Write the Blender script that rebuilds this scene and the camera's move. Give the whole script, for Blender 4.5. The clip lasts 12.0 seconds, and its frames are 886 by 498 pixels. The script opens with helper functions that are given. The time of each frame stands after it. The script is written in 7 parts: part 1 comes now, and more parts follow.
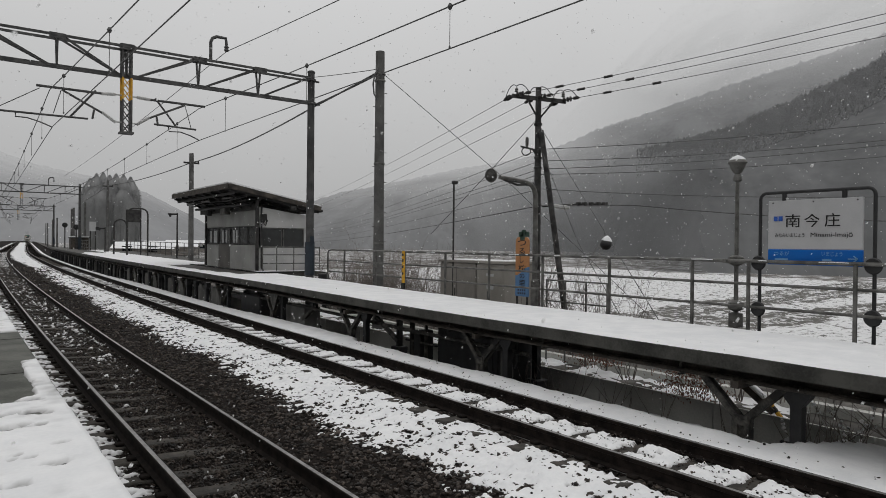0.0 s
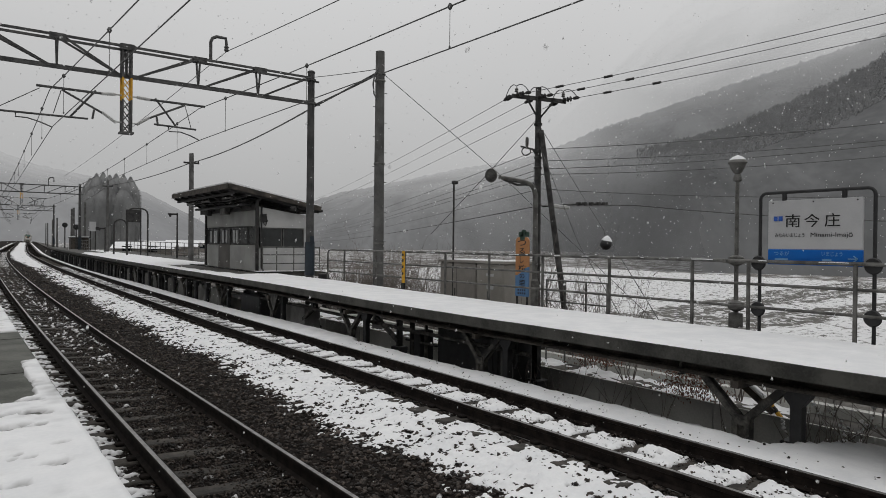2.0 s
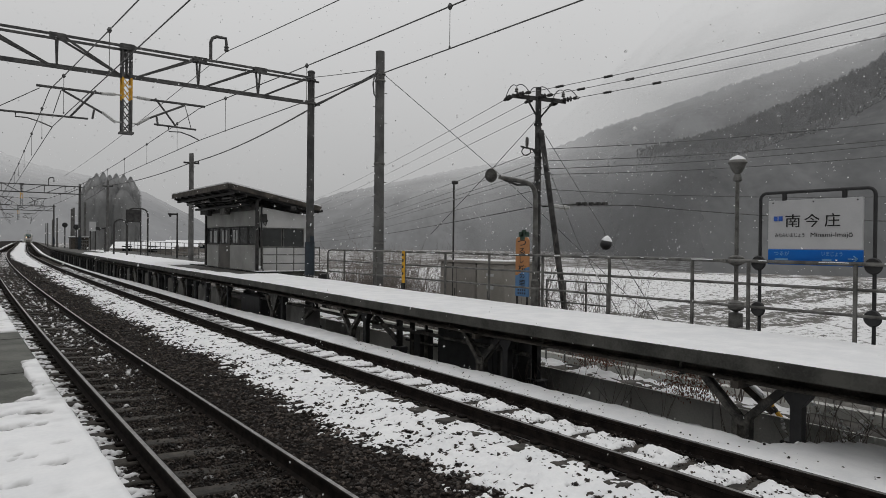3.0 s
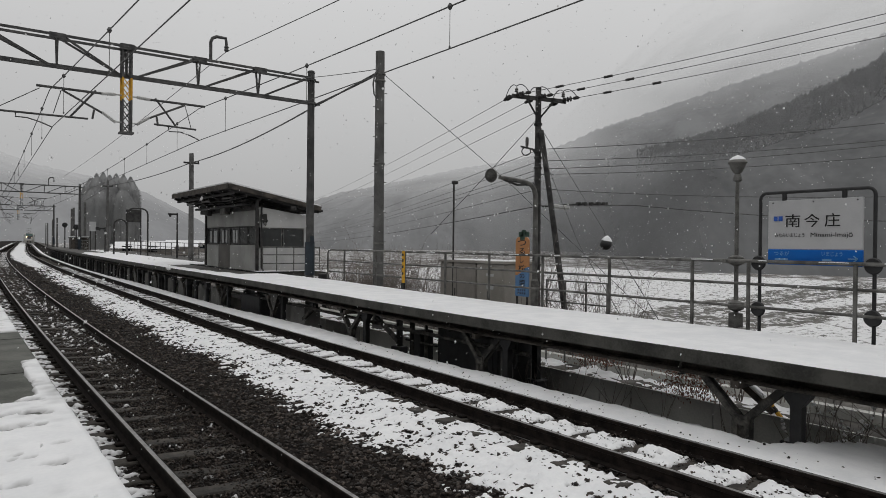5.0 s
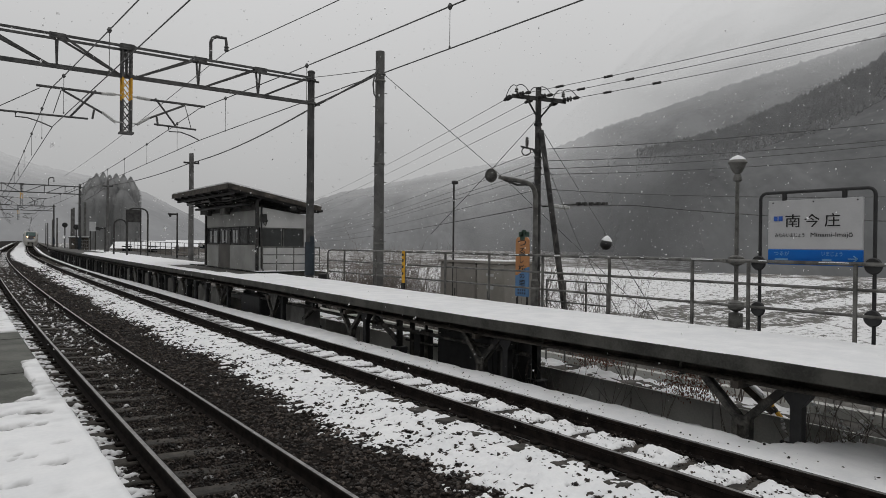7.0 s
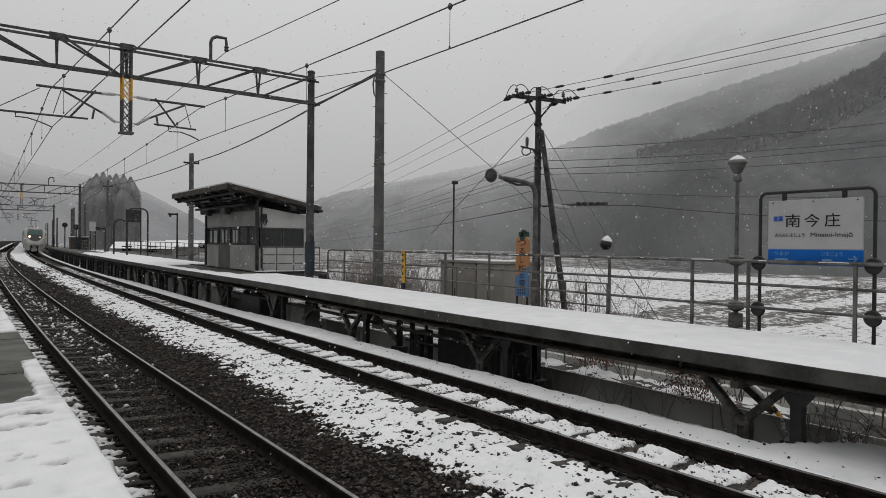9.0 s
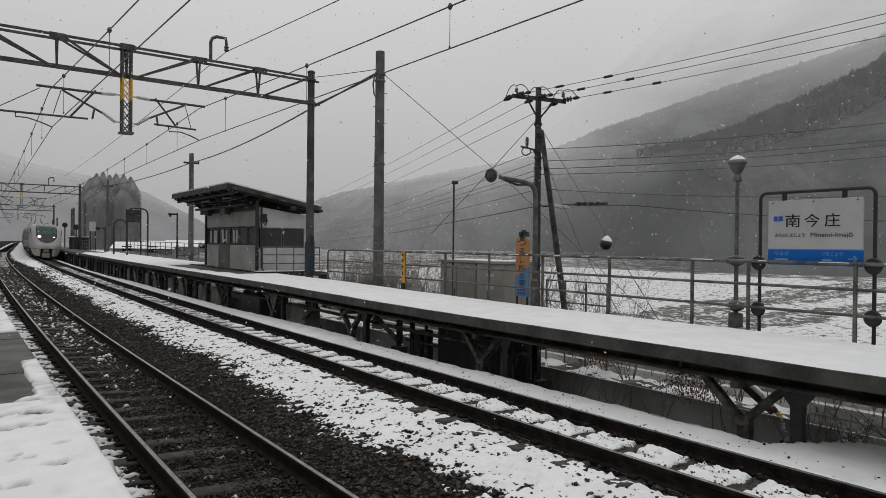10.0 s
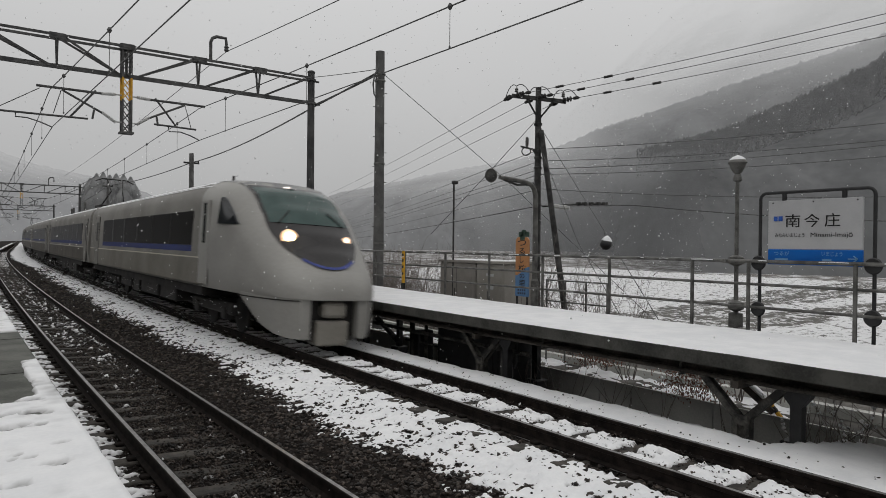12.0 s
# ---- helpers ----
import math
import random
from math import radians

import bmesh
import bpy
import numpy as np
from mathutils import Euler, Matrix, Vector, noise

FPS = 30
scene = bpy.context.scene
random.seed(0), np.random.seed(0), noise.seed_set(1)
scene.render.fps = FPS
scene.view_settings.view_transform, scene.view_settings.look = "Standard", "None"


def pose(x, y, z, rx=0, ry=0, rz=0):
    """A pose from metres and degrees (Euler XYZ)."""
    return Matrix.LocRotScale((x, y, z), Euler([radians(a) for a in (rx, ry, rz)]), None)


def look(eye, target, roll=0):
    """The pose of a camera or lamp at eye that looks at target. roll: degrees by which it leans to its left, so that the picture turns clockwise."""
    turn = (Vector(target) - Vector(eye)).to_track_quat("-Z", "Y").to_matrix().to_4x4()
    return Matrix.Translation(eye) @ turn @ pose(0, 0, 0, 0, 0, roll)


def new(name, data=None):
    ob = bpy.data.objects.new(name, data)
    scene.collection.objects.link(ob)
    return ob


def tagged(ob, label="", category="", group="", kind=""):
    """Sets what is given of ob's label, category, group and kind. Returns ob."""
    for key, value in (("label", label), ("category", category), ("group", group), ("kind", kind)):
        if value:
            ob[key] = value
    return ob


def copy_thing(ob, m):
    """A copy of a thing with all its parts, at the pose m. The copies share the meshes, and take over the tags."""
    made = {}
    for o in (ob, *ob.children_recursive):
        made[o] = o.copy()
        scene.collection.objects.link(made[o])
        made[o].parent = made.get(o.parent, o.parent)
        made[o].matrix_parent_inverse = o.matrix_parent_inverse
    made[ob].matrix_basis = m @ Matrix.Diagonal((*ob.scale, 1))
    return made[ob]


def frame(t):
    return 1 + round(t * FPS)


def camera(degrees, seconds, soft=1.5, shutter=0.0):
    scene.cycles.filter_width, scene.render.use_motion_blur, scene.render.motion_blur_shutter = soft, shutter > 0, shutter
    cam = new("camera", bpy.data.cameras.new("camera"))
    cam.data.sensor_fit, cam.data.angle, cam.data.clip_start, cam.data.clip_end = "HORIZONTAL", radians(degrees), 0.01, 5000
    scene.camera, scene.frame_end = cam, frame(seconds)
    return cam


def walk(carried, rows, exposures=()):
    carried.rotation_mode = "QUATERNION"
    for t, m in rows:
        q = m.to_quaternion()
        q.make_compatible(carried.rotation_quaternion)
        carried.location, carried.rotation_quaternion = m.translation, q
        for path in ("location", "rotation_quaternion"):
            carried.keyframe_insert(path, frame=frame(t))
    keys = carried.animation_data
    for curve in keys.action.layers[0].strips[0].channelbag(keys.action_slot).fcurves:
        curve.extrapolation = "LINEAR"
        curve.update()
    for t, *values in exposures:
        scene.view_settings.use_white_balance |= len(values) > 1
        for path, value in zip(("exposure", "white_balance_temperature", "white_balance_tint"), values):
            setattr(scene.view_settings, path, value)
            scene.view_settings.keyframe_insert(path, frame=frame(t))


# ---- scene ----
cam = camera(67.95, 12.0, soft=0.6, shutter=0.2)
EYE = Vector((0.0, 0.0, 2.07))
YAW, PITCH = 0.64004, 0.00608
AIM = Vector((math.sin(YAW) * math.cos(PITCH), math.cos(YAW) * math.cos(PITCH), -math.sin(PITCH)))
STAND = look(EYE, EYE + AIM, 0.571)
walk(cam, [(0.0, STAND), (12.0, STAND)], exposures=[(0.0, 0.0), (12.0, 0.0)])

# ---- light: snowfall under a closed overcast sky ----
world = bpy.data.worlds.new("overcast")
scene.world = world
world.use_nodes = True
wn, wl = world.node_tree.nodes, world.node_tree.links
wn.clear()
sky = wn.new("ShaderNodeTexSky")
sky.sky_type, sky.sun_disc = "NISHITA", False
sky.sun_elevation, sky.sun_rotation = radians(62), radians(200)
grey = wn.new("ShaderNodeHueSaturation")
grey.inputs["Saturation"].default_value = 0.05
grey.inputs["Value"].default_value = 0.1
# cloud cover: dim at the horizon, brighter overhead, faintly uneven
where = wn.new("ShaderNodeTexCoord")
split = wn.new("ShaderNodeSeparateXYZ")
cloud = wn.new("ShaderNodeTexNoise")
cloud.inputs["Scale"].default_value = 2.2
cloud.inputs["Detail"].default_value = 4
uneven = wn.new("ShaderNodeMath")
uneven.operation, uneven.inputs[1].default_value = "MULTIPLY_ADD", 0.10
ramp = wn.new("ShaderNodeValToRGB")
ramp.color_ramp.elements[0].position, ramp.color_ramp.elements[0].color = 0.04, (0.358, 0.359, 0.359, 1)
ramp.color_ramp.elements[1].position, ramp.color_ramp.elements[1].color = 0.95, (0.755, 0.755, 0.755, 1)
middle = ramp.color_ramp.elements.new(0.40)
middle.color = (0.645, 0.646, 0.648, 1)
wl.new(where.outputs["Generated"], split.inputs[0])
wl.new(cloud.outputs["Fac"], uneven.inputs[0])
wl.new(split.outputs["Z"], uneven.inputs[2])
mixer = wn.new("ShaderNodeMix")
mixer.data_type = "RGBA"
mixer.inputs[0].default_value = 0.9
back = wn.new("ShaderNodeBackground")
back.inputs["Strength"].default_value = 1.0
wout = wn.new("ShaderNodeOutputWorld")
wl.new(sky.outputs[0], grey.inputs["Color"])
wl.new(uneven.outputs[0], ramp.inputs[0])
wl.new(grey.outputs[0], mixer.inputs[6])
wl.new(ramp.outputs[0], mixer.inputs[7])
wl.new(mixer.outputs[2], back.inputs["Color"])
wl.new(back.outputs[0], wout.inputs["Surface"])

sun_data = bpy.data.lights.new("sun", "SUN")
sun_data.energy, sun_data.angle, sun_data.color = 0.3, radians(75), (1.0, 0.99, 0.97)
sun = new("sun", sun_data)
sun.matrix_world = look((0, 0, 40), (6, 14, 0))


# ---- materials ----
def material(name, c1, c2, rough=0.7, scale=8.0, metal=0.0, bump=0.2, fine=60.0, dist=0.01, spread=(0.35, 0.65), vary=0.0, gloss=0.5, island=0.0):
    """Two colours over noise at two scales, with fine relief; vary: brightness change from object to object."""
    m = bpy.data.materials.new(name)
    m.use_nodes = True
    n, l = m.node_tree.nodes, m.node_tree.links
    bsdf = n["Principled BSDF"]
    pos = n.new("ShaderNodeTexCoord")
    a, b = n.new("ShaderNodeTexNoise"), n.new("ShaderNodeTexNoise")
    a.inputs["Scale"].default_value, a.inputs["Detail"].default_value = scale, 5
    b.inputs["Scale"].default_value, b.inputs["Detail"].default_value = fine, 4
    l.new(pos.outputs["Object"], a.inputs["Vector"])
    l.new(pos.outputs["Object"], b.inputs["Vector"])
    add = n.new("ShaderNodeMath")
    add.operation = "MULTIPLY_ADD"
    add.inputs[1].default_value = 0.35
    l.new(b.outputs["Fac"], add.inputs[0])
    l.new(a.outputs["Fac"], add.inputs[2])
    r = n.new("ShaderNodeValToRGB")
    r.color_ramp.elements[0].position, r.color_ramp.elements[0].color = spread[0] + 0.17, (*c1, 1)
    r.color_ramp.elements[1].position, r.color_ramp.elements[1].color = spread[1] + 0.17, (*c2, 1)
    l.new(add.outputs[0], r.inputs[0])
    colour = r.outputs[0]
    if vary:
        info, mp, hs = n.new("ShaderNodeObjectInfo"), n.new("ShaderNodeMapRange"), n.new("ShaderNodeHueSaturation")
        mp.inputs[3].default_value, mp.inputs[4].default_value = 1 - vary, 1 + vary
        l.new(info.outputs["Random"], mp.inputs[0])
        l.new(mp.outputs[0], hs.inputs["Value"])
        l.new(colour, hs.inputs["Color"])
        colour = hs.outputs[0]
    if island:
        geo, mp, hs = n.new("ShaderNodeNewGeometry"), n.new("ShaderNodeMapRange"), n.new("ShaderNodeHueSaturation")
        mp.inputs[3].default_value, mp.inputs[4].default_value = 1 - island, 1 + 1.6 * island
        l.new(geo.outputs["Random Per Island"], mp.inputs[0])
        l.new(mp.outputs[0], hs.inputs["Value"])
        l.new(colour, hs.inputs["Color"])
        colour = hs.outputs[0]
    l.new(colour, bsdf.inputs["Base Color"])
    bsdf.inputs["Roughness"].default_value, bsdf.inputs["Metallic"].default_value = rough, metal
    bsdf.inputs["Specular IOR Level"].default_value = gloss
    if bump:
        bp = n.new("ShaderNodeBump")
        bp.inputs["Strength"].default_value, bp.inputs["Distance"].default_value = bump, dist
        l.new(add.outputs[0], bp.inputs["Height"])
        l.new(bp.outputs[0], bsdf.inputs["Normal"])
    return m


def glow(name, colour, strength):
    m = bpy.data.materials.new(name)
    m.use_nodes = True
    bsdf = m.node_tree.nodes["Principled BSDF"]
    bsdf.inputs["Base Color"].default_value = (0.8, 0.8, 0.8, 1)
    bsdf.inputs["Emission Color"].default_value, bsdf.inputs["Emission Strength"].default_value = (*colour, 1), strength
    return m


def glass(name, tint, rough=0.05):
    m = material(name, tint, [c * 1.25 for c in tint], rough=rough, scale=3, bump=0.02)
    m.node_tree.nodes["Principled BSDF"].inputs["Specular IOR Level"].default_value = 0.35
    return m


SNOW = material("snow", (0.775, 0.78, 0.79), (0.86, 0.86, 0.863), rough=0.75, scale=3.0, bump=0.35, fine=35, dist=0.015, gloss=0.3)
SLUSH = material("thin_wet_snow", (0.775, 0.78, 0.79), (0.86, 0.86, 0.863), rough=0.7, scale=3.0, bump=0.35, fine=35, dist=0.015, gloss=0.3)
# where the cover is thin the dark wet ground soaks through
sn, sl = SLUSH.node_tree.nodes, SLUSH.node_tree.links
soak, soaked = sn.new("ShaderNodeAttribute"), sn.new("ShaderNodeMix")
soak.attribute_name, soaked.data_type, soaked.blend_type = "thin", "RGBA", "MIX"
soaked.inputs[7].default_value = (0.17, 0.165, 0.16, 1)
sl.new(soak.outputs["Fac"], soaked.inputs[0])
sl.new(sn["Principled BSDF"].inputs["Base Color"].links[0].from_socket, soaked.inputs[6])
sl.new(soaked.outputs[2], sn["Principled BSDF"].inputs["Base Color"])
FIELD = material("snowy_field", (0.11, 0.10, 0.088), (0.72, 0.72, 0.73), rough=0.9, scale=0.55, bump=0.5, fine=3.5, dist=0.12, spread=(0.48, 0.66))
FIELDSNOW = material("ploughed_field_snow", (0.13, 0.125, 0.115), (0.74, 0.74, 0.745), rough=0.9, scale=8.0, bump=0.6, fine=34, dist=0.04, spread=(0.355, 0.45))
# bare wheel tracks cross the field
fn, fl = FIELDSNOW.node_tree.nodes, FIELDSNOW.node_tree.links
mud, less = fn.new("ShaderNodeAttribute"), fn.new("ShaderNodeMath")
mud.attribute_name, less.operation = "bare", "SUBTRACT"
ramp_node = [x for x in fn if x.bl_idname == "ShaderNodeValToRGB"][0]
# stubble dashes stretched across the camera's view, to fit how they look
rows_map, rows_at = fn.new("ShaderNodeMapping"), fn.new("ShaderNodeTexCoord")
rows_map.vector_type = "TEXTURE"
rows_map.inputs["Rotation"].default_value, rows_map.inputs["Scale"].default_value = (0, 0, radians(-36)), (2.8, 1.1, 1.0)
fl.new(rows_at.outputs["Object"], rows_map.inputs["Vector"])
for grain in [x for x in fn if x.bl_idname == "ShaderNodeTexNoise"]:
    fl.new(rows_map.outputs[0], grain.inputs["Vector"])
fl.new(ramp_node.inputs[0].links[0].from_socket, less.inputs[0])
fl.new(mud.outputs["Fac"], less.inputs[1])
fl.new(less.outputs[0], ramp_node.inputs[0])
BANKSOIL = material("dark_bank_soil", (0.04, 0.036, 0.031), (0.15, 0.14, 0.125), rough=0.9, scale=1.2, bump=0.7, fine=14, dist=0.04, spread=(0.42, 0.72))
GRAVEL = material("ballast_bed", (0.0042, 0.0033, 0.0028), (0.018, 0.0132, 0.0108), rough=0.9, scale=14, bump=1.0, fine=40, dist=0.03, gloss=0.1)
STONE = material("ballast_stone", (0.007, 0.0058, 0.005), (0.062, 0.0485, 0.040), rough=0.6, scale=6, bump=0.5, fine=60, dist=0.008, vary=0.3, island=0.7, gloss=0.3)
RAILSIDE = material("rusty_rail", (0.006, 0.0048, 0.0042), (0.019, 0.0142, 0.012), rough=0.9, scale=9, bump=0.4, fine=70, dist=0.004, gloss=0.15)
RAILTOP = material("polished_rail_head", (0.22, 0.212, 0.208), (0.40, 0.39, 0.38), rough=0.34, scale=12, bump=0.05, metal=0.9)
SLEEPER = material("weathered_sleeper", (0.017, 0.0155, 0.0135), (0.072, 0.063, 0.052), rough=0.85, scale=5, bump=0.6, fine=45, dist=0.01, vary=0.3)
CONCRETE = material("weathered_concrete", (0.11, 0.108, 0.102), (0.24, 0.235, 0.225), rough=0.85, scale=1.3, bump=0.4, fine=40, dist=0.006, vary=0.08)
# pale kerb concrete; its brightness also stands in for light under the deck
PALECONCRETE = material("pale_shade_lifted_concrete", (0.38, 0.38, 0.355), (0.58, 0.575, 0.54), rough=0.9, scale=1.1, bump=0.3, fine=30, dist=0.006, vary=0.08)
WETCONCRETE = material("wet_concrete", (0.05, 0.052, 0.044), (0.13, 0.132, 0.115), rough=0.55, scale=2.6, bump=0.3, fine=50, dist=0.004, gloss=0.12)
POLE = material("concrete_pole", (0.065, 0.064, 0.062), (0.14, 0.138, 0.134), rough=0.85, scale=2.2, bump=0.3, fine=50, dist=0.004)
DARKSTEEL = material("dark_painted_steel", (0.018, 0.018, 0.018), (0.055, 0.052, 0.05), rough=0.6, scale=4, bump=0.3, fine=60, dist=0.003, metal=0.3)
# portal steel: DARKSTEEL lightened, the haze before it put into the colour
HAZESTEEL = material("haze_lightened_steel", (0.04, 0.04, 0.041), (0.10, 0.098, 0.096), rough=0.7, scale=4, bump=0.3, fine=60, dist=0.003)
GALV = material("galvanised_steel", (0.06, 0.058, 0.054), (0.17, 0.167, 0.157), rough=0.55, scale=5, bump=0.2, fine=60, dist=0.002, metal=0.4)
FORKSTEEL = material("old_black_steel", (0.014, 0.013, 0.012), (0.10, 0.094, 0.082), rough=0.75, scale=6, bump=0.6, fine=40, dist=0.004, spread=(0.42, 0.68))
RUSTSTEEL = material("rust_streaked_steel", (0.022, 0.019, 0.016), (0.085, 0.072, 0.06), rough=0.8, scale=3.5, bump=0.5, fine=40, dist=0.004)
WALLBOARD = material("grey_wall_board", (0.40, 0.398, 0.39), (0.51, 0.507, 0.50), rough=0.8, scale=1.2, bump=0.15, fine=30, dist=0.003)
# front wall: WALLBOARD darkened, the eave's shade put into the colour
EAVEBOARD = material("eave_shaded_board", (0.255, 0.255, 0.243), (0.335, 0.334, 0.32), rough=0.8, scale=1.2, bump=0.15, fine=30, dist=0.003)
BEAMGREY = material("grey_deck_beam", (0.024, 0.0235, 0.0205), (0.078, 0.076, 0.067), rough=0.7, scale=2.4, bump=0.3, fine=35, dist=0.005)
WIRE = material("dark_wire", (0.06, 0.06, 0.06), (0.11, 0.11, 0.11), rough=0.6, bump=0)
INSUL = material("porcelain", (0.42, 0.42, 0.41), (0.6, 0.6, 0.59), rough=0.3, bump=0)
YELLOW = material("yellow_paint", (0.5, 0.25, 0.01), (0.66, 0.36, 0.02), rough=0.55, scale=7, bump=0.15)
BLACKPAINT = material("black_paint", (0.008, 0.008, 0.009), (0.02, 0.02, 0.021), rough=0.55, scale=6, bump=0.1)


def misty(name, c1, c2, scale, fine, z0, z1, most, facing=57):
    """Woodland with haze put into its surface: more and more see-through from height z0 to z1."""
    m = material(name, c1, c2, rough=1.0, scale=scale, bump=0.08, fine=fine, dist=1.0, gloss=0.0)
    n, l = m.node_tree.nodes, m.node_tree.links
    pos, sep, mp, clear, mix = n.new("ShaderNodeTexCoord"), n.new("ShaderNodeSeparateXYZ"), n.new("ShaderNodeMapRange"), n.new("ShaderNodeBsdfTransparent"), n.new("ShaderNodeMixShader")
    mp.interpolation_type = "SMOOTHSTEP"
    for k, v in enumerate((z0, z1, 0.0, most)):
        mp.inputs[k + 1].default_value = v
    # tree grain stretched along the camera's line of sight to undo foreshortening
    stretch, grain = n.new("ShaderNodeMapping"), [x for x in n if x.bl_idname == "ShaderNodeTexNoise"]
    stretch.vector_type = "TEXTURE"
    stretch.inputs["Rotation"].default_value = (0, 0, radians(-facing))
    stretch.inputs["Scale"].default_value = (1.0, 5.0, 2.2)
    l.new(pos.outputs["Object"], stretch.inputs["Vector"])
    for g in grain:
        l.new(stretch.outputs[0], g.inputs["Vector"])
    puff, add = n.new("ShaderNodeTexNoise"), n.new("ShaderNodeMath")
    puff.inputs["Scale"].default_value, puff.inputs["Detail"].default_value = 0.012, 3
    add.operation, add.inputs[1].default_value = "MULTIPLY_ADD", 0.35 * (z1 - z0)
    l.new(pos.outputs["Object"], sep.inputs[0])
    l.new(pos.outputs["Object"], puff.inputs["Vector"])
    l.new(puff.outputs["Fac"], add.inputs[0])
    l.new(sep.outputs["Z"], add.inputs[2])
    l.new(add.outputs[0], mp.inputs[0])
    # painted haze: the attribute makes crest and ends see-through, softening the outline
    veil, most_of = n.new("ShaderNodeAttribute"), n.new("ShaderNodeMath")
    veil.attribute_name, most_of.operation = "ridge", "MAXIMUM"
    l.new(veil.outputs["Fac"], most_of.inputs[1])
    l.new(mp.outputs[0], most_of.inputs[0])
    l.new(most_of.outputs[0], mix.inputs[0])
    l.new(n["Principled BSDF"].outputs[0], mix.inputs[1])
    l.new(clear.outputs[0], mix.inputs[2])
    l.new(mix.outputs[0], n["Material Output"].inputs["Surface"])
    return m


# snow-dusted wood with distance haze added: paler bases, see-through heights
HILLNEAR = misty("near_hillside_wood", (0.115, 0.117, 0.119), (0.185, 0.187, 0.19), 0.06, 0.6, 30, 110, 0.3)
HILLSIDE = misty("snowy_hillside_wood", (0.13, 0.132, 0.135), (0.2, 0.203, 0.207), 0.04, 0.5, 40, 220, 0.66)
SKYVEIL = misty("sky_veil_wood", (0.12, 0.122, 0.125), (0.17, 0.173, 0.177), 0.03, 0.3, -60, 350, 0.97)
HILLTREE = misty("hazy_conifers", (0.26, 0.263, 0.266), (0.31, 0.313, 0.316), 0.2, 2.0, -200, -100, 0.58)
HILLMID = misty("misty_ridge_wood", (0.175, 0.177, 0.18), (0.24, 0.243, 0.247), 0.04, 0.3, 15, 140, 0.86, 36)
HILLBACK = misty("unseen_back_slope_wood", (0.04, 0.04, 0.038), (0.09, 0.09, 0.086), 0.05, 0.5, 50, 140, 0.3, 230)
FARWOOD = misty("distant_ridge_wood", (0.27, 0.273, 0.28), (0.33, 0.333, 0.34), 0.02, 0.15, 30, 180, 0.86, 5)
TWIG = material("bare_twig", (0.10, 0.086, 0.077), (0.22, 0.19, 0.17), rough=0.9, scale=10, bump=0.2)
DRYLEAF = material("dry_leaf", (0.11, 0.045, 0.03), (0.23, 0.105, 0.07), rough=0.9, scale=9, bump=0)
# distance haze put into the cedars: pale base colour, partly see-through
CEDAR = misty("hazed_cedar", (0.28, 0.283, 0.283), (0.365, 0.368, 0.368), 0.35, 2.5, -200, -100, 0.35, 9)
DARKGLASS = glass("dark_glass", (0.012, 0.014, 0.016))
DULLGLASS = glass("dull_window_glass", (0.05, 0.052, 0.052), 0.2)


# ---- shapes ----
def join(*pieces):
    """Several (vertices, faces) pieces as one."""
    v, f = [], []
    for pv, pf in pieces:
        k = len(v)
        v.extend(pv)
        f.extend([tuple(i + k for i in face) for face in pf])
    return v, f


def box(x0, x1, y0, y1, z0, z1, b=0.0):
    """A box whose upright edges and rims are cut back by b."""
    if not b:
        v = [(x, y, z) for z in (z0, z1) for x, y in ((x0, y0), (x1, y0), (x1, y1), (x0, y1))]
        return v, [(3, 2, 1, 0), (4, 5, 6, 7), (0, 1, 5, 4), (1, 2, 6, 5), (2, 3, 7, 6), (3, 0, 4, 7)]
    ring = lambda d: [(x0 + d, y0), (x1 - d, y0), (x1, y0 + d), (x1, y1 - d), (x1 - d, y1), (x0 + d, y1), (x0, y1 - d), (x0, y0 + d)]
    inner = [(x0 + b, y0 + b), (x1 - b, y0 + b), (x1 - b, y0 + b), (x1 - b, y1 - b), (x1 - b, y1 - b), (x0 + b, y1 - b), (x0 + b, y1 - b), (x0 + b, y0 + b)]
    rows = [[(*p, z0) for p in inner], [(*p, z0 + b) for p in ring(b)], [(*p, z1 - b) for p in ring(b)], [(*p, z1) for p in inner]]
    return loft(rows, True)


def loft(rows, caps=True, closed=True):
    n = len(rows[0])
    v = [tuple(p) for row in rows for p in row]
    m = n if closed else n - 1
    f = [(i * n + j, i * n + (j + 1) % n, (i + 1) * n + (j + 1) % n, (i + 1) * n + j) for i in range(len(rows) - 1) for j in range(m)]
    if caps:
        f += [tuple(range(n))[::-1], tuple(range((len(rows) - 1) * n, len(rows) * n))]
    return v, f


def pipe(points, r, n=8, r2=None, caps=True):
    """A round bar along points, from radius r to r2."""
    pts = [Vector(p) for p in points]
    r2 = r if r2 is None else r2
    rows, side = [], None
    for i, p in enumerate(pts):
        way = (pts[min(i + 1, len(pts) - 1)] - pts[max(i - 1, 0)]).normalized()
        if side is None:
            side = way.cross(Vector((0, 0, 1)) if abs(way.z) < 0.9 else Vector((1, 0, 0))).normalized()
        side = (side - way * side.dot(way)).normalized()
        up = side.cross(way)
        rr = r + (r2 - r) * i / max(1, len(pts) - 1)
        rows.append([p + side * (rr * math.cos(2 * math.pi * k / n)) + up * (rr * math.sin(2 * math.pi * k / n)) for k in range(n)])
    return loft(rows, caps)


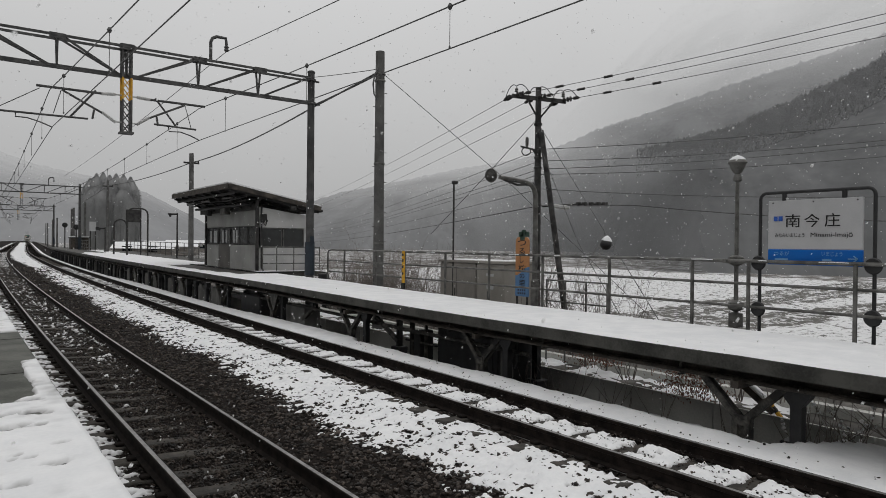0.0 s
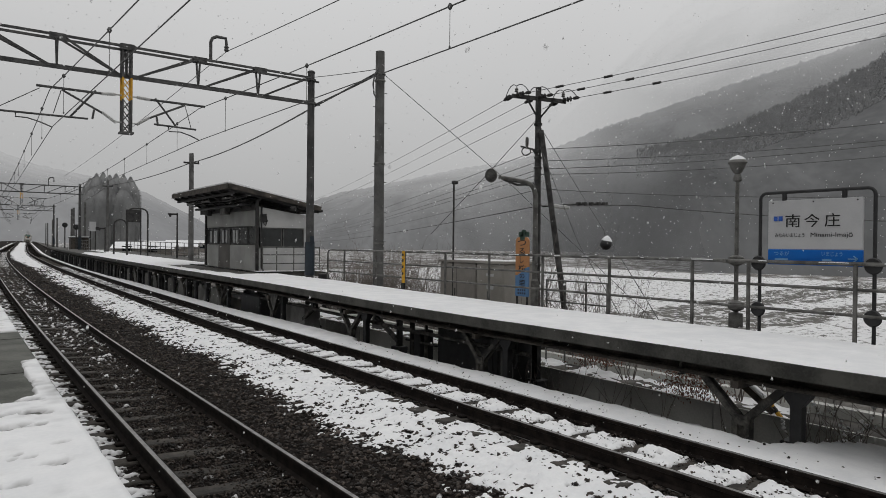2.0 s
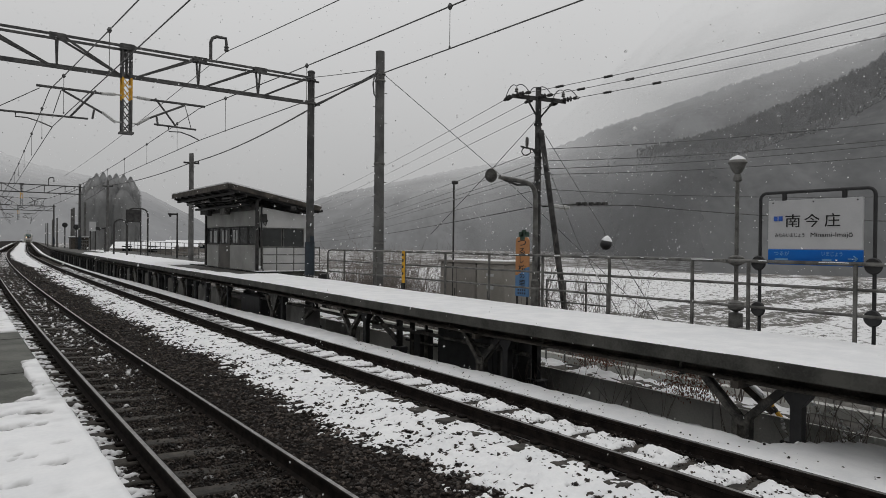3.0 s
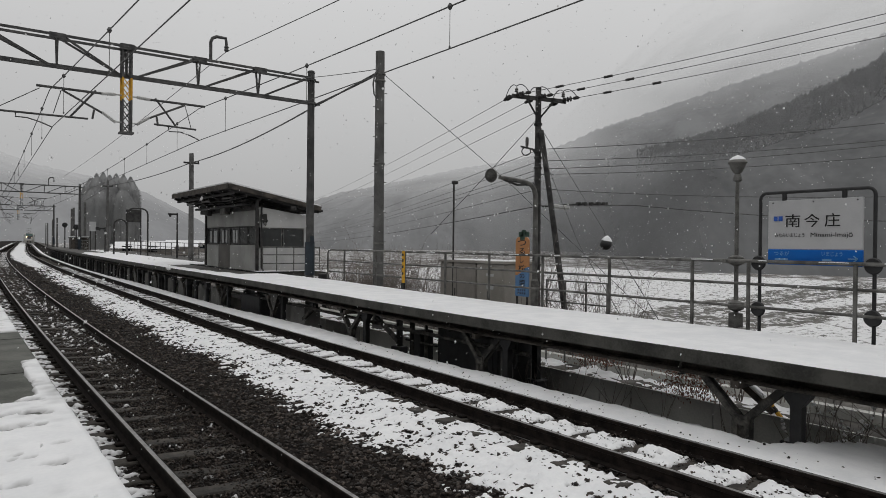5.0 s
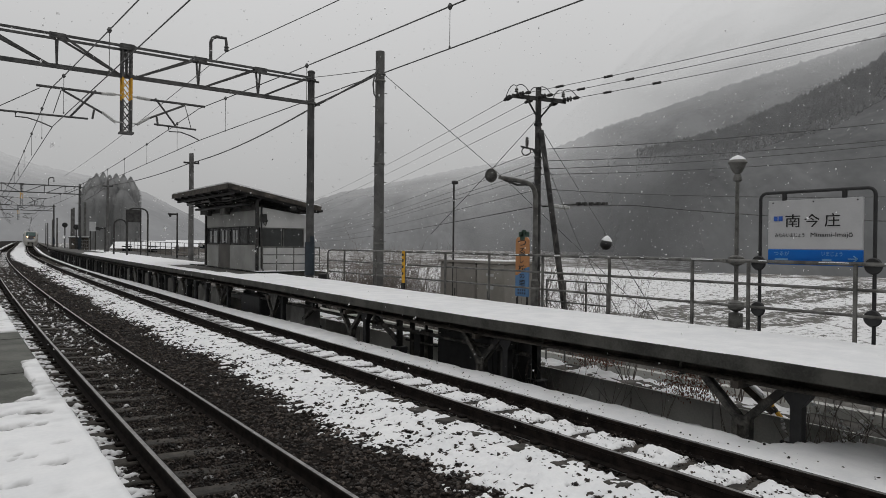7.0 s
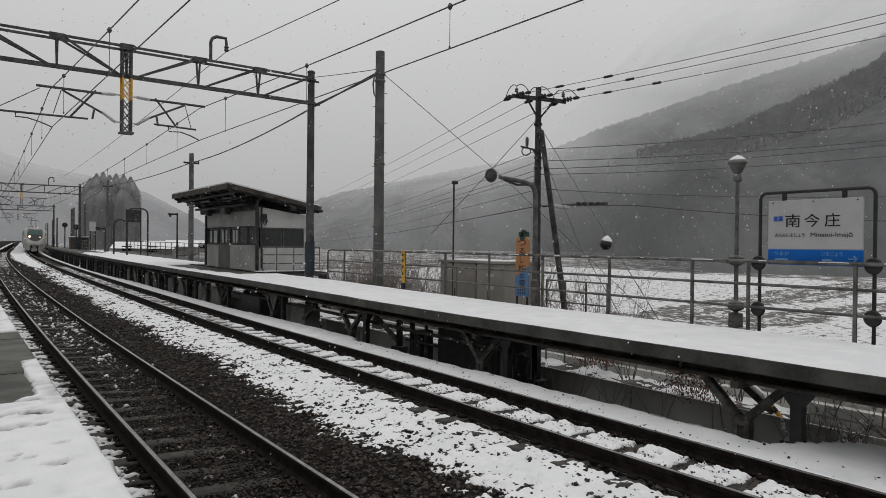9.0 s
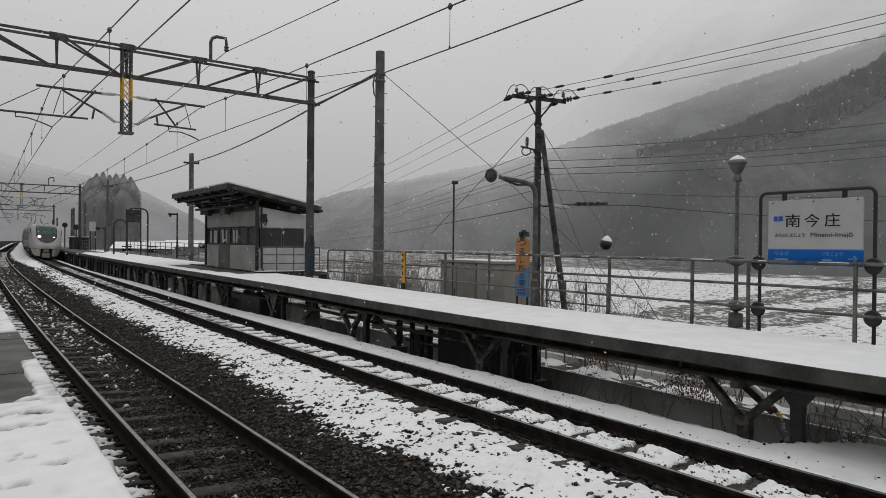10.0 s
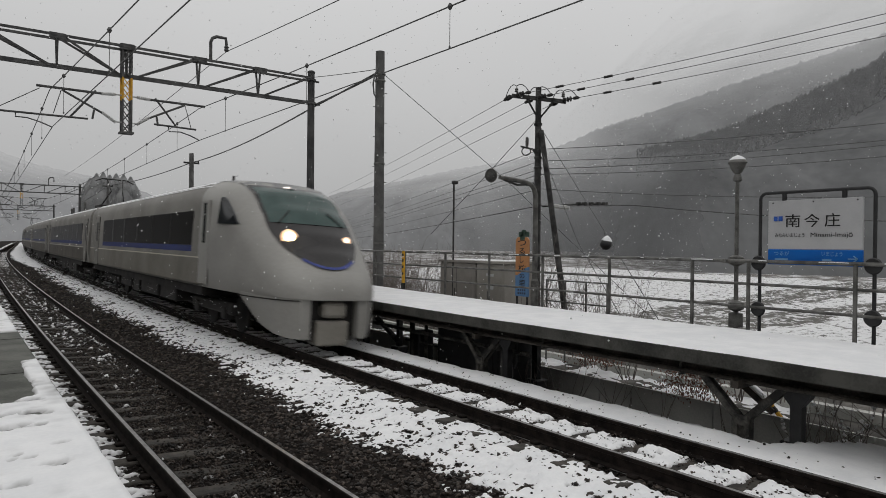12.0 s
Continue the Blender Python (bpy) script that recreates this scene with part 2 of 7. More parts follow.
def bar(p, q, w, h, up=(0, 0, 1)):
    """A rectangular bar from p to q, w wide and h high."""
    p, q = Vector(p), Vector(q)
    way = (q - p).normalized()
    u = Vector(up)
    if abs(way.dot(u)) > 0.95:
        u = Vector((0, 1, 0))
    s = way.cross(u).normalized() * (w / 2)
    t = s.cross(way).normalized() * (h / 2)
    return loft([[c - s - t, c + s - t, c + s + t, c - s + t] for c in (p, q)])


def lathe(profile, n=16, at=(0, 0, 0)):
    """A turned shape from (radius, height) pairs."""
    return loft([[(at[0] + r * math.cos(2 * math.pi * k / n), at[1] + r * math.sin(2 * math.pi * k / n), at[2] + z) for k in range(n)] for r, z in profile])


def moved(piece, m):
    return [tuple(m @ Vector(p)) for p in piece[0]], piece[1]


def mesh(name, piece, mats, smooth=False):
    me = bpy.data.meshes.new(name)
    me.from_pydata([tuple(p) for p in piece[0]], [], piece[1])
    for m in mats if isinstance(mats, (list, tuple)) else (mats,):
        me.materials.append(m)
    bm = bmesh.new()
    bm.from_mesh(me)
    bmesh.ops.recalc_face_normals(bm, faces=bm.faces)
    bm.to_mesh(me)
    bm.free()
    if smooth:
        me.shade_smooth()
        me.set_sharp_from_angle(angle=radians(38))
    me.update()
    return me


def part(name, piece, mat, parent=None, label="", smooth=False):
    ob = new(name, mesh(name, piece, mat, smooth))
    ob.parent = parent
    return tagged(ob, label)


def thing(name, at, label, category, group="", kind="", rz=0.0):
    ob = new(name)
    ob.empty_display_size = 0.2
    ob.matrix_basis = pose(*at, 0, 0, rz)
    return tagged(ob, label, category, group, kind)


def single(name, piece, mat, label, category, group="", kind="", smooth=False):
    return tagged(part(name, piece, mat, smooth=smooth), label, category, group, kind)


# ---- the line: straight past the camera, a wide right-hand bend, straight again ----
BEND0, BEND1, RADIUS, GRADE0, GRADE = 5.0, 127.0, 1660.0, 15.0, 0.0048
NEAR, FAR, HALF, CANT, EDGE = 2.115, 5.853, 0.566, 0.05, 7.305
DECK = 0.76


def bend(y):
    if y < BEND0:
        return 0.0
    if y < BEND1:
        return (y - BEND0) ** 2 / (2 * RADIUS)
    return (BEND1 - BEND0) ** 2 / (2 * RADIUS) + (y - BEND1) * (BEND1 - BEND0) / RADIUS


def slope(y):
    return min(max(y - BEND0, 0.0), BEND1 - BEND0) / RADIUS


def rise(y):
    return GRADE * max(0.0, y - GRADE0)


def on_line(c, y, z=0.0):
    """The point c metres to the right of the line's base at station y, z above the rails."""
    s = slope(y)
    k = 1 / math.sqrt(1 + s * s)
    return Vector((bend(y) + c * k, y - c * s * k, z + rise(y)))


def sweep(profile, ys, caps=True, closed=True):
    """A profile of (offset, height) pairs drawn along the line."""
    return loft([[on_line(c, y, z) for c, z in profile] for y in ys], caps, closed)


def stations(y0, y1, step=4.0):
    n = max(1, round((y1 - y0) / step))
    return [y0 + (y1 - y0) * i / n for i in range(n + 1)]


# ---- ground, tracks, platforms ----
def ground_height(c):
    """Height of the land across the line."""
    pts = ((-4000, -0.6), (-60, -0.6), (-9, -0.35), (-6, -0.3), (0.6, -0.22), (1.05, -0.172), (1.45, -0.172), (1.6, -0.2), (2.63, -0.2), (2.75, -0.172), (3.3, -0.175), (3.6, -0.2), (4.1, -0.2), (4.75, -0.146), (5.08, -0.15), (5.33, -0.2), (6.42, -0.2), (6.55, -0.18), (7.25, -0.2), (7.6, -0.42), (7.8, -0.8), (9.75, -0.85), (9.8, -0.5), (10.8, -0.5), (10.9, -1.2), (12.5, -1.3), (20, -1.35), (110, -1.3), (4000, -1.3))
    for (a, za), (b, zb) in zip(pts, pts[1:]):
        if a <= c <= b:
            return za + (zb - za) * (c - a) / (b - a)
    return -1.3


def ground():
    cs = [-4000, -1500, -500, -150, -60, -25, -9, -6, -2, 0.6, 1.05, 1.45, 1.6, 2.63, 2.75, 3.3, 3.6, 4.1, 4.75, 5.08, 5.33, 6.42, 6.55, 7.25, 7.6, 7.8, 9.75, 9.8, 10.8, 10.9, 12.5, 15, 20, 30, 45, 65, 90, 110, 160, 300, 700, 1500, 4000]
    ys = [-1500, -400, -120, -40, -20] + [-10 + 4 * i for i in range(40)] + [160, 180, 210, 250, 300, 360, 430, 520, 700, 1000, 1800, 4000]
    v, f = [], []
    for y in ys:
        for c in cs:
            lift = rise(min(y, 450)) if -60 < c < 40 else rise(min(y, 450)) * 0.6
            wob = 0.12 * noise.noise(Vector((c * 0.11, y * 0.11, 3.0))) if c > 12.5 or c < -9 else 0.0
            s = slope(y)
            v.append((bend(y) + c, y - (c * s if abs(c) < 30 else 30 * s * (1 if c > 0 else -1)), ground_height(c) + lift + wob))
    n = len(cs)
    for i in range(len(ys) - 1):
        for j in range(n - 1):
            f.append((i * n + j, i * n + j + 1, (i + 1) * n + j + 1, (i + 1) * n + j))
    ob = single("ground", (v, f), [FIELD, GRAVEL, BANKSOIL], "snow-patched fields and dark gravel along the railway", "ground", kind="structure")
    for k, p in enumerate(ob.data.polygons):
        a = cs[k % (n - 1)]
        p.material_index = 1 if 0.5 < a < 9.77 or -6.5 < a < 0.6 else 2 if 9.77 < a < 12.6 else 0
    ob.data.shade_smooth()
    return ob


RAIL = [(-0.0625, -0.153), (0.0625, -0.153), (0.0625, -0.143), (0.012, -0.128), (0.009, -0.045), (0.0325, -0.034), (0.0325, -0.004), (0.0285, 0.0), (-0.0285, 0.0), (-0.0325, -0.004), (-0.0325, -0.034), (-0.009, -0.045), (-0.012, -0.128), (-0.0625, -0.143)]


def rails(track, c, y0, y1):
    ys = stations(y0, 130, 3.0) + stations(130, y1, 12.0)[1:]
    for s in (-1, 1):
        lift = -s * CANT * HALF
        prof = [(c + s * HALF + a, b + lift) for a, b in RAIL]
        part("rail", sweep(prof, ys), RAILSIDE, track, "rust-brown steel rail")
        head = [(c + s * HALF + a, lift + b) for a, b in ((-0.019, 0.0006), (0.021, 0.0006), (0.019, 0.002), (-0.017, 0.002))]
        part("rail_head", sweep(head, ys), RAILTOP, track, "bright worn running surface")


def sleepers(track, c, y0, y1, pitch, top, near=True):
    rng = random.Random(int(c * 100))
    me = mesh("sleeper", box(-1.02, 1.02, -0.1, 0.1, -0.14, 0.0, 0.012), SLEEPER)
    y, rest = y0, []
    while y < y1:
        p = on_line(c, y, top + rng.uniform(-0.012, 0.008))
        m = Matrix.Translation(p) @ pose(0, 0, 0, rng.uniform(-1, 1), math.degrees(CANT), -math.degrees(slope(y)) + rng.uniform(-0.6, 0.6))
        if y < 90:
            ob = new("sleeper", me)
            ob.parent, ob.matrix_basis = track, m
            for s in (-1, 1):
                for e in (-1, 1):
                    rest.append(moved(box(-0.045, 0.045, -0.05, 0.05, 0.0, 0.035, 0.01), m @ pose(s * HALF + e * 0.1, 0, 0)))
        else:
            rest.append(moved(box(-1.02, 1.02, -0.1, 0.1, -0.14, 0.0), m))
        y += pitch
    tagged(part("rail_fastening", join(*rest), RAILSIDE, track, "rusty rail clips and spikes"), kind="stuff")


def track(c, name, label, pitch, top):
    t = thing("railway_track", on_line(c, 0, 0), label, "track", kind="structure")
    t.matrix_basis = Matrix.Identity(4)
    rails(t, c, -14, 460)
    sleepers(t, c, -6, 240, pitch, top)
    return t


def stone_shapes(rng, n=6):
    out = []
    for _ in range(n):
        bm = bmesh.new()
        for _ in range(9):
            bm.verts.new(Vector((rng.gauss(0, 1), rng.gauss(0, 1), rng.gauss(0, 1))).normalized() * 0.55 * rng.uniform(0.85, 1.15))
        hull = bmesh.ops.convex_hull(bm, input=bm.verts[:])
        bmesh.ops.delete(bm, geom=[e for e in hull["geom_interior"] if isinstance(e, bmesh.types.BMVert)], context="VERTS")
        bmesh.ops.triangulate(bm, faces=bm.faces[:])
        bm.verts.index_update()
        q = [Vector((v.co.x * 1.05, v.co.y * 0.85, v.co.z * 0.65)) for v in bm.verts]
        fs = [tuple(v.index for v in face.verts) for face in bm.faces]
        bm.free()
        out.append((q, fs))
    return out


def bulk(name, shapes, places, mat):
    """Many small rigid pieces as one mesh: places are (shape, matrix)."""
    vs, fs, k = [], [], 0
    arrays = [(np.array([tuple(p) for p in v]), np.array(f)) for v, f in shapes]
    for i, m in places:
        v, f = arrays[i]
        m4 = np.array(m)
        vs.append(v @ m4[:3, :3].T + m4[:3, 3])
        fs.append(f + k)
        k += len(v)
    V, F = np.concatenate(vs), np.concatenate(fs)
    me = bpy.data.meshes.new(name)
    me.vertices.add(len(V))
    me.vertices.foreach_set("co", V.astype(np.float32).ravel())
    n = F.shape[1]
    me.loops.add(F.size)
    me.loops.foreach_set("vertex_index", F.astype(np.int32).ravel())
    me.polygons.add(len(F))
    me.polygons.foreach_set("loop_start", np.arange(0, F.size, n, dtype=np.int32))
    me.polygons.foreach_set("loop_total", np.full(len(F), n, dtype=np.int32))
    me.materials.append(mat)
    me.update(calc_edges=True)
    me.validate()
    return me


def snow_sheet(name, c0, c1, y0, y1, dc, dy, height, label, parent=None, mat=None, bed=None):
    """Lying snow as a relief over the ballast: where its height is below the stones they show through."""
    nc, ny = max(2, round((c1 - c0) / dc)), max(2, round((y1 - y0) / dy))
    v, f = [], []
    for i in range(ny + 1):
        y = y0 + (y1 - y0) * i / ny
        for j in range(nc + 1):
            c = c0 + (c1 - c0) * j / nc
            v.append(on_line(c, y, height(c, y)))
    m = nc + 1
    for i in range(ny):
        for j in range(nc):
            f.append((i * m + j, i * m + j + 1, (i + 1) * m + j + 1, (i + 1) * m + j))
    ob = part(name, (v, f), mat or (SLUSH if bed else SNOW), parent)
    ob.data.shade_smooth()
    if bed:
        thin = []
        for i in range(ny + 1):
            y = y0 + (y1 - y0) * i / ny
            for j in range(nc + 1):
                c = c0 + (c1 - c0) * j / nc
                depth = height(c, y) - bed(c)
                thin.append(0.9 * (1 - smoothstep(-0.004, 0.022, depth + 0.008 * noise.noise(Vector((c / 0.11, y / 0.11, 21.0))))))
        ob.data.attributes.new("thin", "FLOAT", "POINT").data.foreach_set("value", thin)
    return tagged(ob, label, "snow", kind="stuff")


def fbm(x, y, s, seed=0.0):
    return noise.noise(Vector((x / s, y / s, seed))) + 0.5 * noise.noise(Vector((2.1 * x / s, 2.1 * y / s, seed + 7))) + 0.25 * noise.noise(Vector((4.3 * x / s, 4.3 * y / s, seed + 13)))


def smoothstep(a, b, x):
    t = min(1.0, max(0.0, (x - a) / (b - a)))
    return t * t * (3 - 2 * t)


def bed_height(c):
    """The ballast between the tracks rises to cover the far sleepers' ends."""
    return -0.2 + 0.055 * smoothstep(4.1, 4.75, c) + 0.026 * (1 - smoothstep(3.3, 3.6, c))


def six_foot(c, y):
    """Snow between the two tracks, thick towards the far one, broken by stones, gone by the near one."""
    lim = 3.5 + 0.17 * smoothstep(8, 13, y) - 0.8 * smoothstep(55, 90, y)
    cover = smoothstep(lim - 0.35, lim + 0.75, c + 0.3 * fbm(c, y * 0.5, 1.4)) * 1.0 - 0.62
    return bed_height(c) - 0.002 + 0.064 * cover + 0.03 * fbm(c * 0.8, y, 0.17, 2.0) + 0.024 * noise.noise(Vector((c / 0.07, y / 0.055, 4.0))) + 0.014 * fbm(c, y, 0.7, 5.0) - 0.1 * smoothstep(5.08, 5.16, c + 0.04 * fbm(c, y, 0.3, 3.0))


def cess(c, y):
    return -0.163 + 0.055 * fbm(c * 0.8, y * 1.3, 0.17, 9.0) + 0.03 * noise.noise(Vector((c / 0.05, y / 0.06, 2.0))) - 0.03 * smoothstep(1.3, 1.5, c) + 0.012 * math.sin(math.pi * (c - 0.7) / 0.8)


def shoulder(c, y):
    """The even snow strip beside the far rail."""
    wide = 7.5 - 0.3 * smoothstep(36, 52, y) if y > 13.3 else 7.4 + 1.0 * smoothstep(3.9, 3.0, y)
    out = smoothstep(wide - 0.03, wide + 0.10, c + 0.04 * fbm(c, y, 0.8, 4.0))
    rim = 1 - smoothstep(6.64, 6.72, c)
    return -0.125 + 0.014 * fbm(c, y, 0.5, 1.0) + 0.013 * fbm(c, y, 0.12, 3.0) - 0.34 * out - 0.12 * rim + (0.035 if y > 13.3 else 0.0) - 0.09 * smoothstep(15, 24, y)


def near_snow(c, y):
    """Trodden snow on the platform; wet concrete shows near its edge."""
    patch = min((c + 1.2) / 0.3, (0.76 - 0.26 * smoothstep(7.7, 7.1, y) - c) / 0.08, (y - 5.55 - 0.25 * c) / 0.25, (9.9 - y) / 0.2)
    bare = smoothstep(-0.3, 0.7, patch + 0.7 * fbm(c, y, 0.45, 8.0)) * (1 - 0.9 * smoothstep(0.47, 0.53, c) * smoothstep(7.55, 7.4, y))
    trod = 4.2 * max(0.0, fbm(c * 0.8, y * 2.0, 0.4, 3.0) - 0.22) * max(0.0, 0.35 + 1.6 * fbm(c, y * 1.5, 0.08, 5.0)) * (1 - smoothstep(0.44, 0.56, c)) * smoothstep(3.3, 4.3, y)
    rim = smoothstep(0.645, 0.69, c + 0.02 * fbm(c, y, 0.3))
    return 0.915 + 0.026 + 0.012 * fbm(c, y, 0.9, 6.0) - 0.09 * bare - 0.12 * trod - 0.14 * rim


def deck_snow(c, y):
    out = 1 - smoothstep(9.5, 9.62, c)
    bare = smoothstep(0.0, 0.6, min(c - 7.75 - 0.1 * max(0.0, 27 - y), y - 23.4, 35.6 - y) + 0.25 * fbm(c, y, 0.9, 5.0))
    bare = max(bare, smoothstep(58, 66, y + 6 * fbm(c, y * 0.2, 1.0, 5.0)))
    return DECK + deck_lift(y) + 0.015 + 0.07 * out ** 0.5 * (1 - bare) + 0.008 * fbm(c, y, 1.1, 2.0) - 0.035 * bare - 0.02 * (1 - smoothstep(EDGE - 0.03, EDGE + 0.06, c))


def deck_lift(y):
    """Raises the far deck towards the shelter so that its edge fits the camera's view."""
    return 0.075 * smoothstep(9.0, 19.0, y)


def deck_sweep(profile, ys):
    return loft([[on_line(c, y, z + deck_lift(y)) for c, z in profile] for y in ys])


def near_platform():
    p = thing("near_platform", (0, 0, 0), "wet concrete station platform with trodden snow", "platform", kind="structure")
    part("deck", sweep([(-5.0, 0.75), (0.66, 0.75), (0.66, 0.9), (0.645, 0.915), (-5.0, 0.915)], stations(-12, 40)), WETCONCRETE, p)
    part("retaining_wall", sweep([(0.35, -0.5), (0.58, -0.5), (0.58, 0.75), (0.35, 0.75)], stations(-12, 40)), CONCRETE, p)
    for y in stations(-10, 38, 2.4):
        part("joint", box(-4.9, 0.64, y - 0.008, y + 0.008, 0.9, 0.917), GRAVEL, p)
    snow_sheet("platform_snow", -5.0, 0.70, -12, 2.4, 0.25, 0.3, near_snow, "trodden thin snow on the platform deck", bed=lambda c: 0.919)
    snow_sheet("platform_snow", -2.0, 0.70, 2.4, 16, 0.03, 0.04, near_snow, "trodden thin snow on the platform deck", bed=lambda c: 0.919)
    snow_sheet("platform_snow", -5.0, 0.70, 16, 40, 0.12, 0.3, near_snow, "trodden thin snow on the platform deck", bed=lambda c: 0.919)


BENTS = [-5.66 + 4.93 * k for k in range(22)]


def far_platform():
    p = thing("far_platform", (0, 0, 0), "raised platform of a snowy deck on dark steel trestles", "platform", kind="structure")
    end = 102.0
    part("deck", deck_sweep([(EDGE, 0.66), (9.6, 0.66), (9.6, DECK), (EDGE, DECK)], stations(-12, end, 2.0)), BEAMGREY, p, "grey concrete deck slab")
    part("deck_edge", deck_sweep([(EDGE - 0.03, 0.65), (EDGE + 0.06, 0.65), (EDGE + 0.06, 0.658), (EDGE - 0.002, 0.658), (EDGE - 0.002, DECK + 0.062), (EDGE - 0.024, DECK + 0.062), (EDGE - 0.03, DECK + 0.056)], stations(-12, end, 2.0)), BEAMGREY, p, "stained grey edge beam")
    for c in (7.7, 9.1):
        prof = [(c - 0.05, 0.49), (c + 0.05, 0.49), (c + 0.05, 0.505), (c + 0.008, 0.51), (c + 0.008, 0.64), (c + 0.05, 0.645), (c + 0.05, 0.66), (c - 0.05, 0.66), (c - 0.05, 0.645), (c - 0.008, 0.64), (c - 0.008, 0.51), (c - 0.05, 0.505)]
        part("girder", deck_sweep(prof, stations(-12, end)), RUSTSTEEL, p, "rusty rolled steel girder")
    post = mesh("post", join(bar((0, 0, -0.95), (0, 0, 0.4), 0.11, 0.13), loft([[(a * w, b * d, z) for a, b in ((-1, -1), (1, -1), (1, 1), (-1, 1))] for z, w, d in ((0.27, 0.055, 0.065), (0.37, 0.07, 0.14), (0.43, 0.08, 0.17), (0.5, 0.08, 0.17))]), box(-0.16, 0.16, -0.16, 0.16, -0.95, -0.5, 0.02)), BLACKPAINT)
    fork = mesh("fork", join(*[bar((0, e * 0.075, -0.9), (0, e * 0.075, 0.03), 0.11, 0.07) for e in (-1, 1)], bar((0.01, 0, -0.9), (0.01, 0, 0.0), 0.05, 0.1), *[bar((q, e * -0.02, -0.06), (q, e * 0.52, 0.47), 0.016, 0.085) for e in (-1, 1) for q in (-0.045, 0.045)], *[bar((0, e * -0.02, -0.07), (0, e * 0.52, 0.46), 0.08, 0.04) for e in (-1, 1)], box(-0.068, -0.056, -0.1, 0.1, -0.06, 0.06), *[box(-0.062, 0.062, e - 0.13, e + 0.13, 0.45, 0.49) for e in (-0.52, 0.52)]), FORKSTEEL)
    cap = mesh("cross_beam", join(bar((-0.2, 0, 0.44), (1.85, 0, 0.44), 0.1, 0.09)), RUSTSTEEL)
    panel = mesh("infill_panel", box(0, 0.08, 0.0, 1.35, -0.7, 0.34, 0.01), CONCRETE)
    for y in BENTS:
        if y > end:
            continue
        m = Matrix.Translation(on_line(7.68, y, 0)) @ pose(0, 0, 0, 0, 0, -math.degrees(slope(y)))
        for name, me, q in (("fork", fork, pose(0, 0, 0)), ("post", post, pose(1.38, 0, 0)), ("cross_beam", cap, pose(0, 0, 0))):
            ob = new(name, me)
            ob.parent, ob.matrix_basis = p, m @ q
        ob = new("post", post)
        ob.parent, ob.matrix_basis = p, m @ pose(0.06, -0.62, 0.0)
        if y > 22:
            for k in (0.3, 0.6, 0.85):
                ob = new("post", post)
                ob.parent, ob.matrix_basis = p, Matrix.Translation(on_line(7.6, y + 4.93 * k, 0))
            for k in (0.1, 0.55):
                ob = new("infill_panel", panel)
                ob.parent, ob.matrix_basis = p, Matrix.Translation(on_line(7.85, y + 4.93 * k, 0)) @ pose(0, 0, 0, 0, 0, -math.degrees(slope(y)))
    # conduits, drain and braces slung below the girder
    part("conduit", deck_sweep([(7.6 + 0.028 * math.cos(q), 0.478 + 0.028 * math.sin(q)) for q in [math.pi * k / 4 for k in range(8)]], stations(-12, 60, 2.0)), RUSTSTEEL, p, "rusty conduit under the deck edge")
    part("conduit", deck_sweep([(7.93 + 0.04 * math.cos(q), 0.2 + 0.04 * math.sin(q)) for q in [math.pi * k / 4 for k in range(8)]], stations(8.2, 60, 2.0)), FORKSTEEL, p, "dark pipe between the posts")
    for y in stations(-10, 60, 2.465):
        part("hanger", join(bar(on_line(7.6, y, 0.45), on_line(7.6, y, 0.655), 0.02, 0.03), bar(on_line(7.56, y, 0.43), on_line(7.7, y, 0.43), 0.03, 0.02)), FORKSTEEL, p)
    for y0, y1, z0, z1 in ((12.4, 13.4, -0.1, 0.36), (16.6, 17.5, 0.36, -0.1), (21.4, 22.4, -0.1, 0.36), (26.5, 27.6, 0.36, -0.1)):
        part("brace", bar(on_line(7.98, y0, z0), on_line(7.98, y1, z1), 0.07, 0.09), FORKSTEEL, p)
    snow_sheet("deck_snow", EDGE - 0.026, 9.62, -12, 24, 0.06, 0.12, deck_snow, "smooth unbroken snow on the platform deck")
    snow_sheet("deck_snow", EDGE - 0.026, 9.62, 24, 102, 0.15, 0.5, deck_snow, "smooth unbroken snow on the platform deck")
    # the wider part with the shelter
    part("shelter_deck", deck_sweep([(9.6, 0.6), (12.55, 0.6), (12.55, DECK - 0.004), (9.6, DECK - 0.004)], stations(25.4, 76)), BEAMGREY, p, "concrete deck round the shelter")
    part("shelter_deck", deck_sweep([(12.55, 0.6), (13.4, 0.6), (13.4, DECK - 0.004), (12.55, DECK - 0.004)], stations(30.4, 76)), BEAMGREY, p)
    back = lambda c, y: DECK + deck_lift(y) + 0.055 + 0.008 * fbm(c, y, 1.1, 2.0) - 0.09 * smoothstep(0, 0.5, min(c - 9.45, 12.9 - c, y - 26.2, 36.0 - y) + 0.15 * fbm(c, y, 0.6)) - 0.09 * smoothstep(10.6, 11.1, c + 0.2 * fbm(c, y, 0.8)) * smoothstep(35, 37, y)
    snow_sheet("deck_snow", 12.56, 13.4, 30.4, 76, 0.15, 0.3, back, "smooth snow behind the shelter")
    snow_sheet("deck_snow", 9.55, 12.56, 25.4, 76, 0.15, 0.3, back, "smooth snow around the bare floor of the shelter")
    for y in stations(26.5, 75, 4.93):
        for c in (11.2, 13.1):
            ob = new("post", post)
            ob.parent, ob.matrix_basis = p, Matrix.Translation(on_line(c, y, 0))
    return p


ground()
track(NEAR, "near_track", "dark near track on brown ballast, wet rails", 0.6, -0.178)
track(FAR, "far_track", "far track with snow lying between its sleepers", 0.66, -0.158)
near_platform()
far_platform()
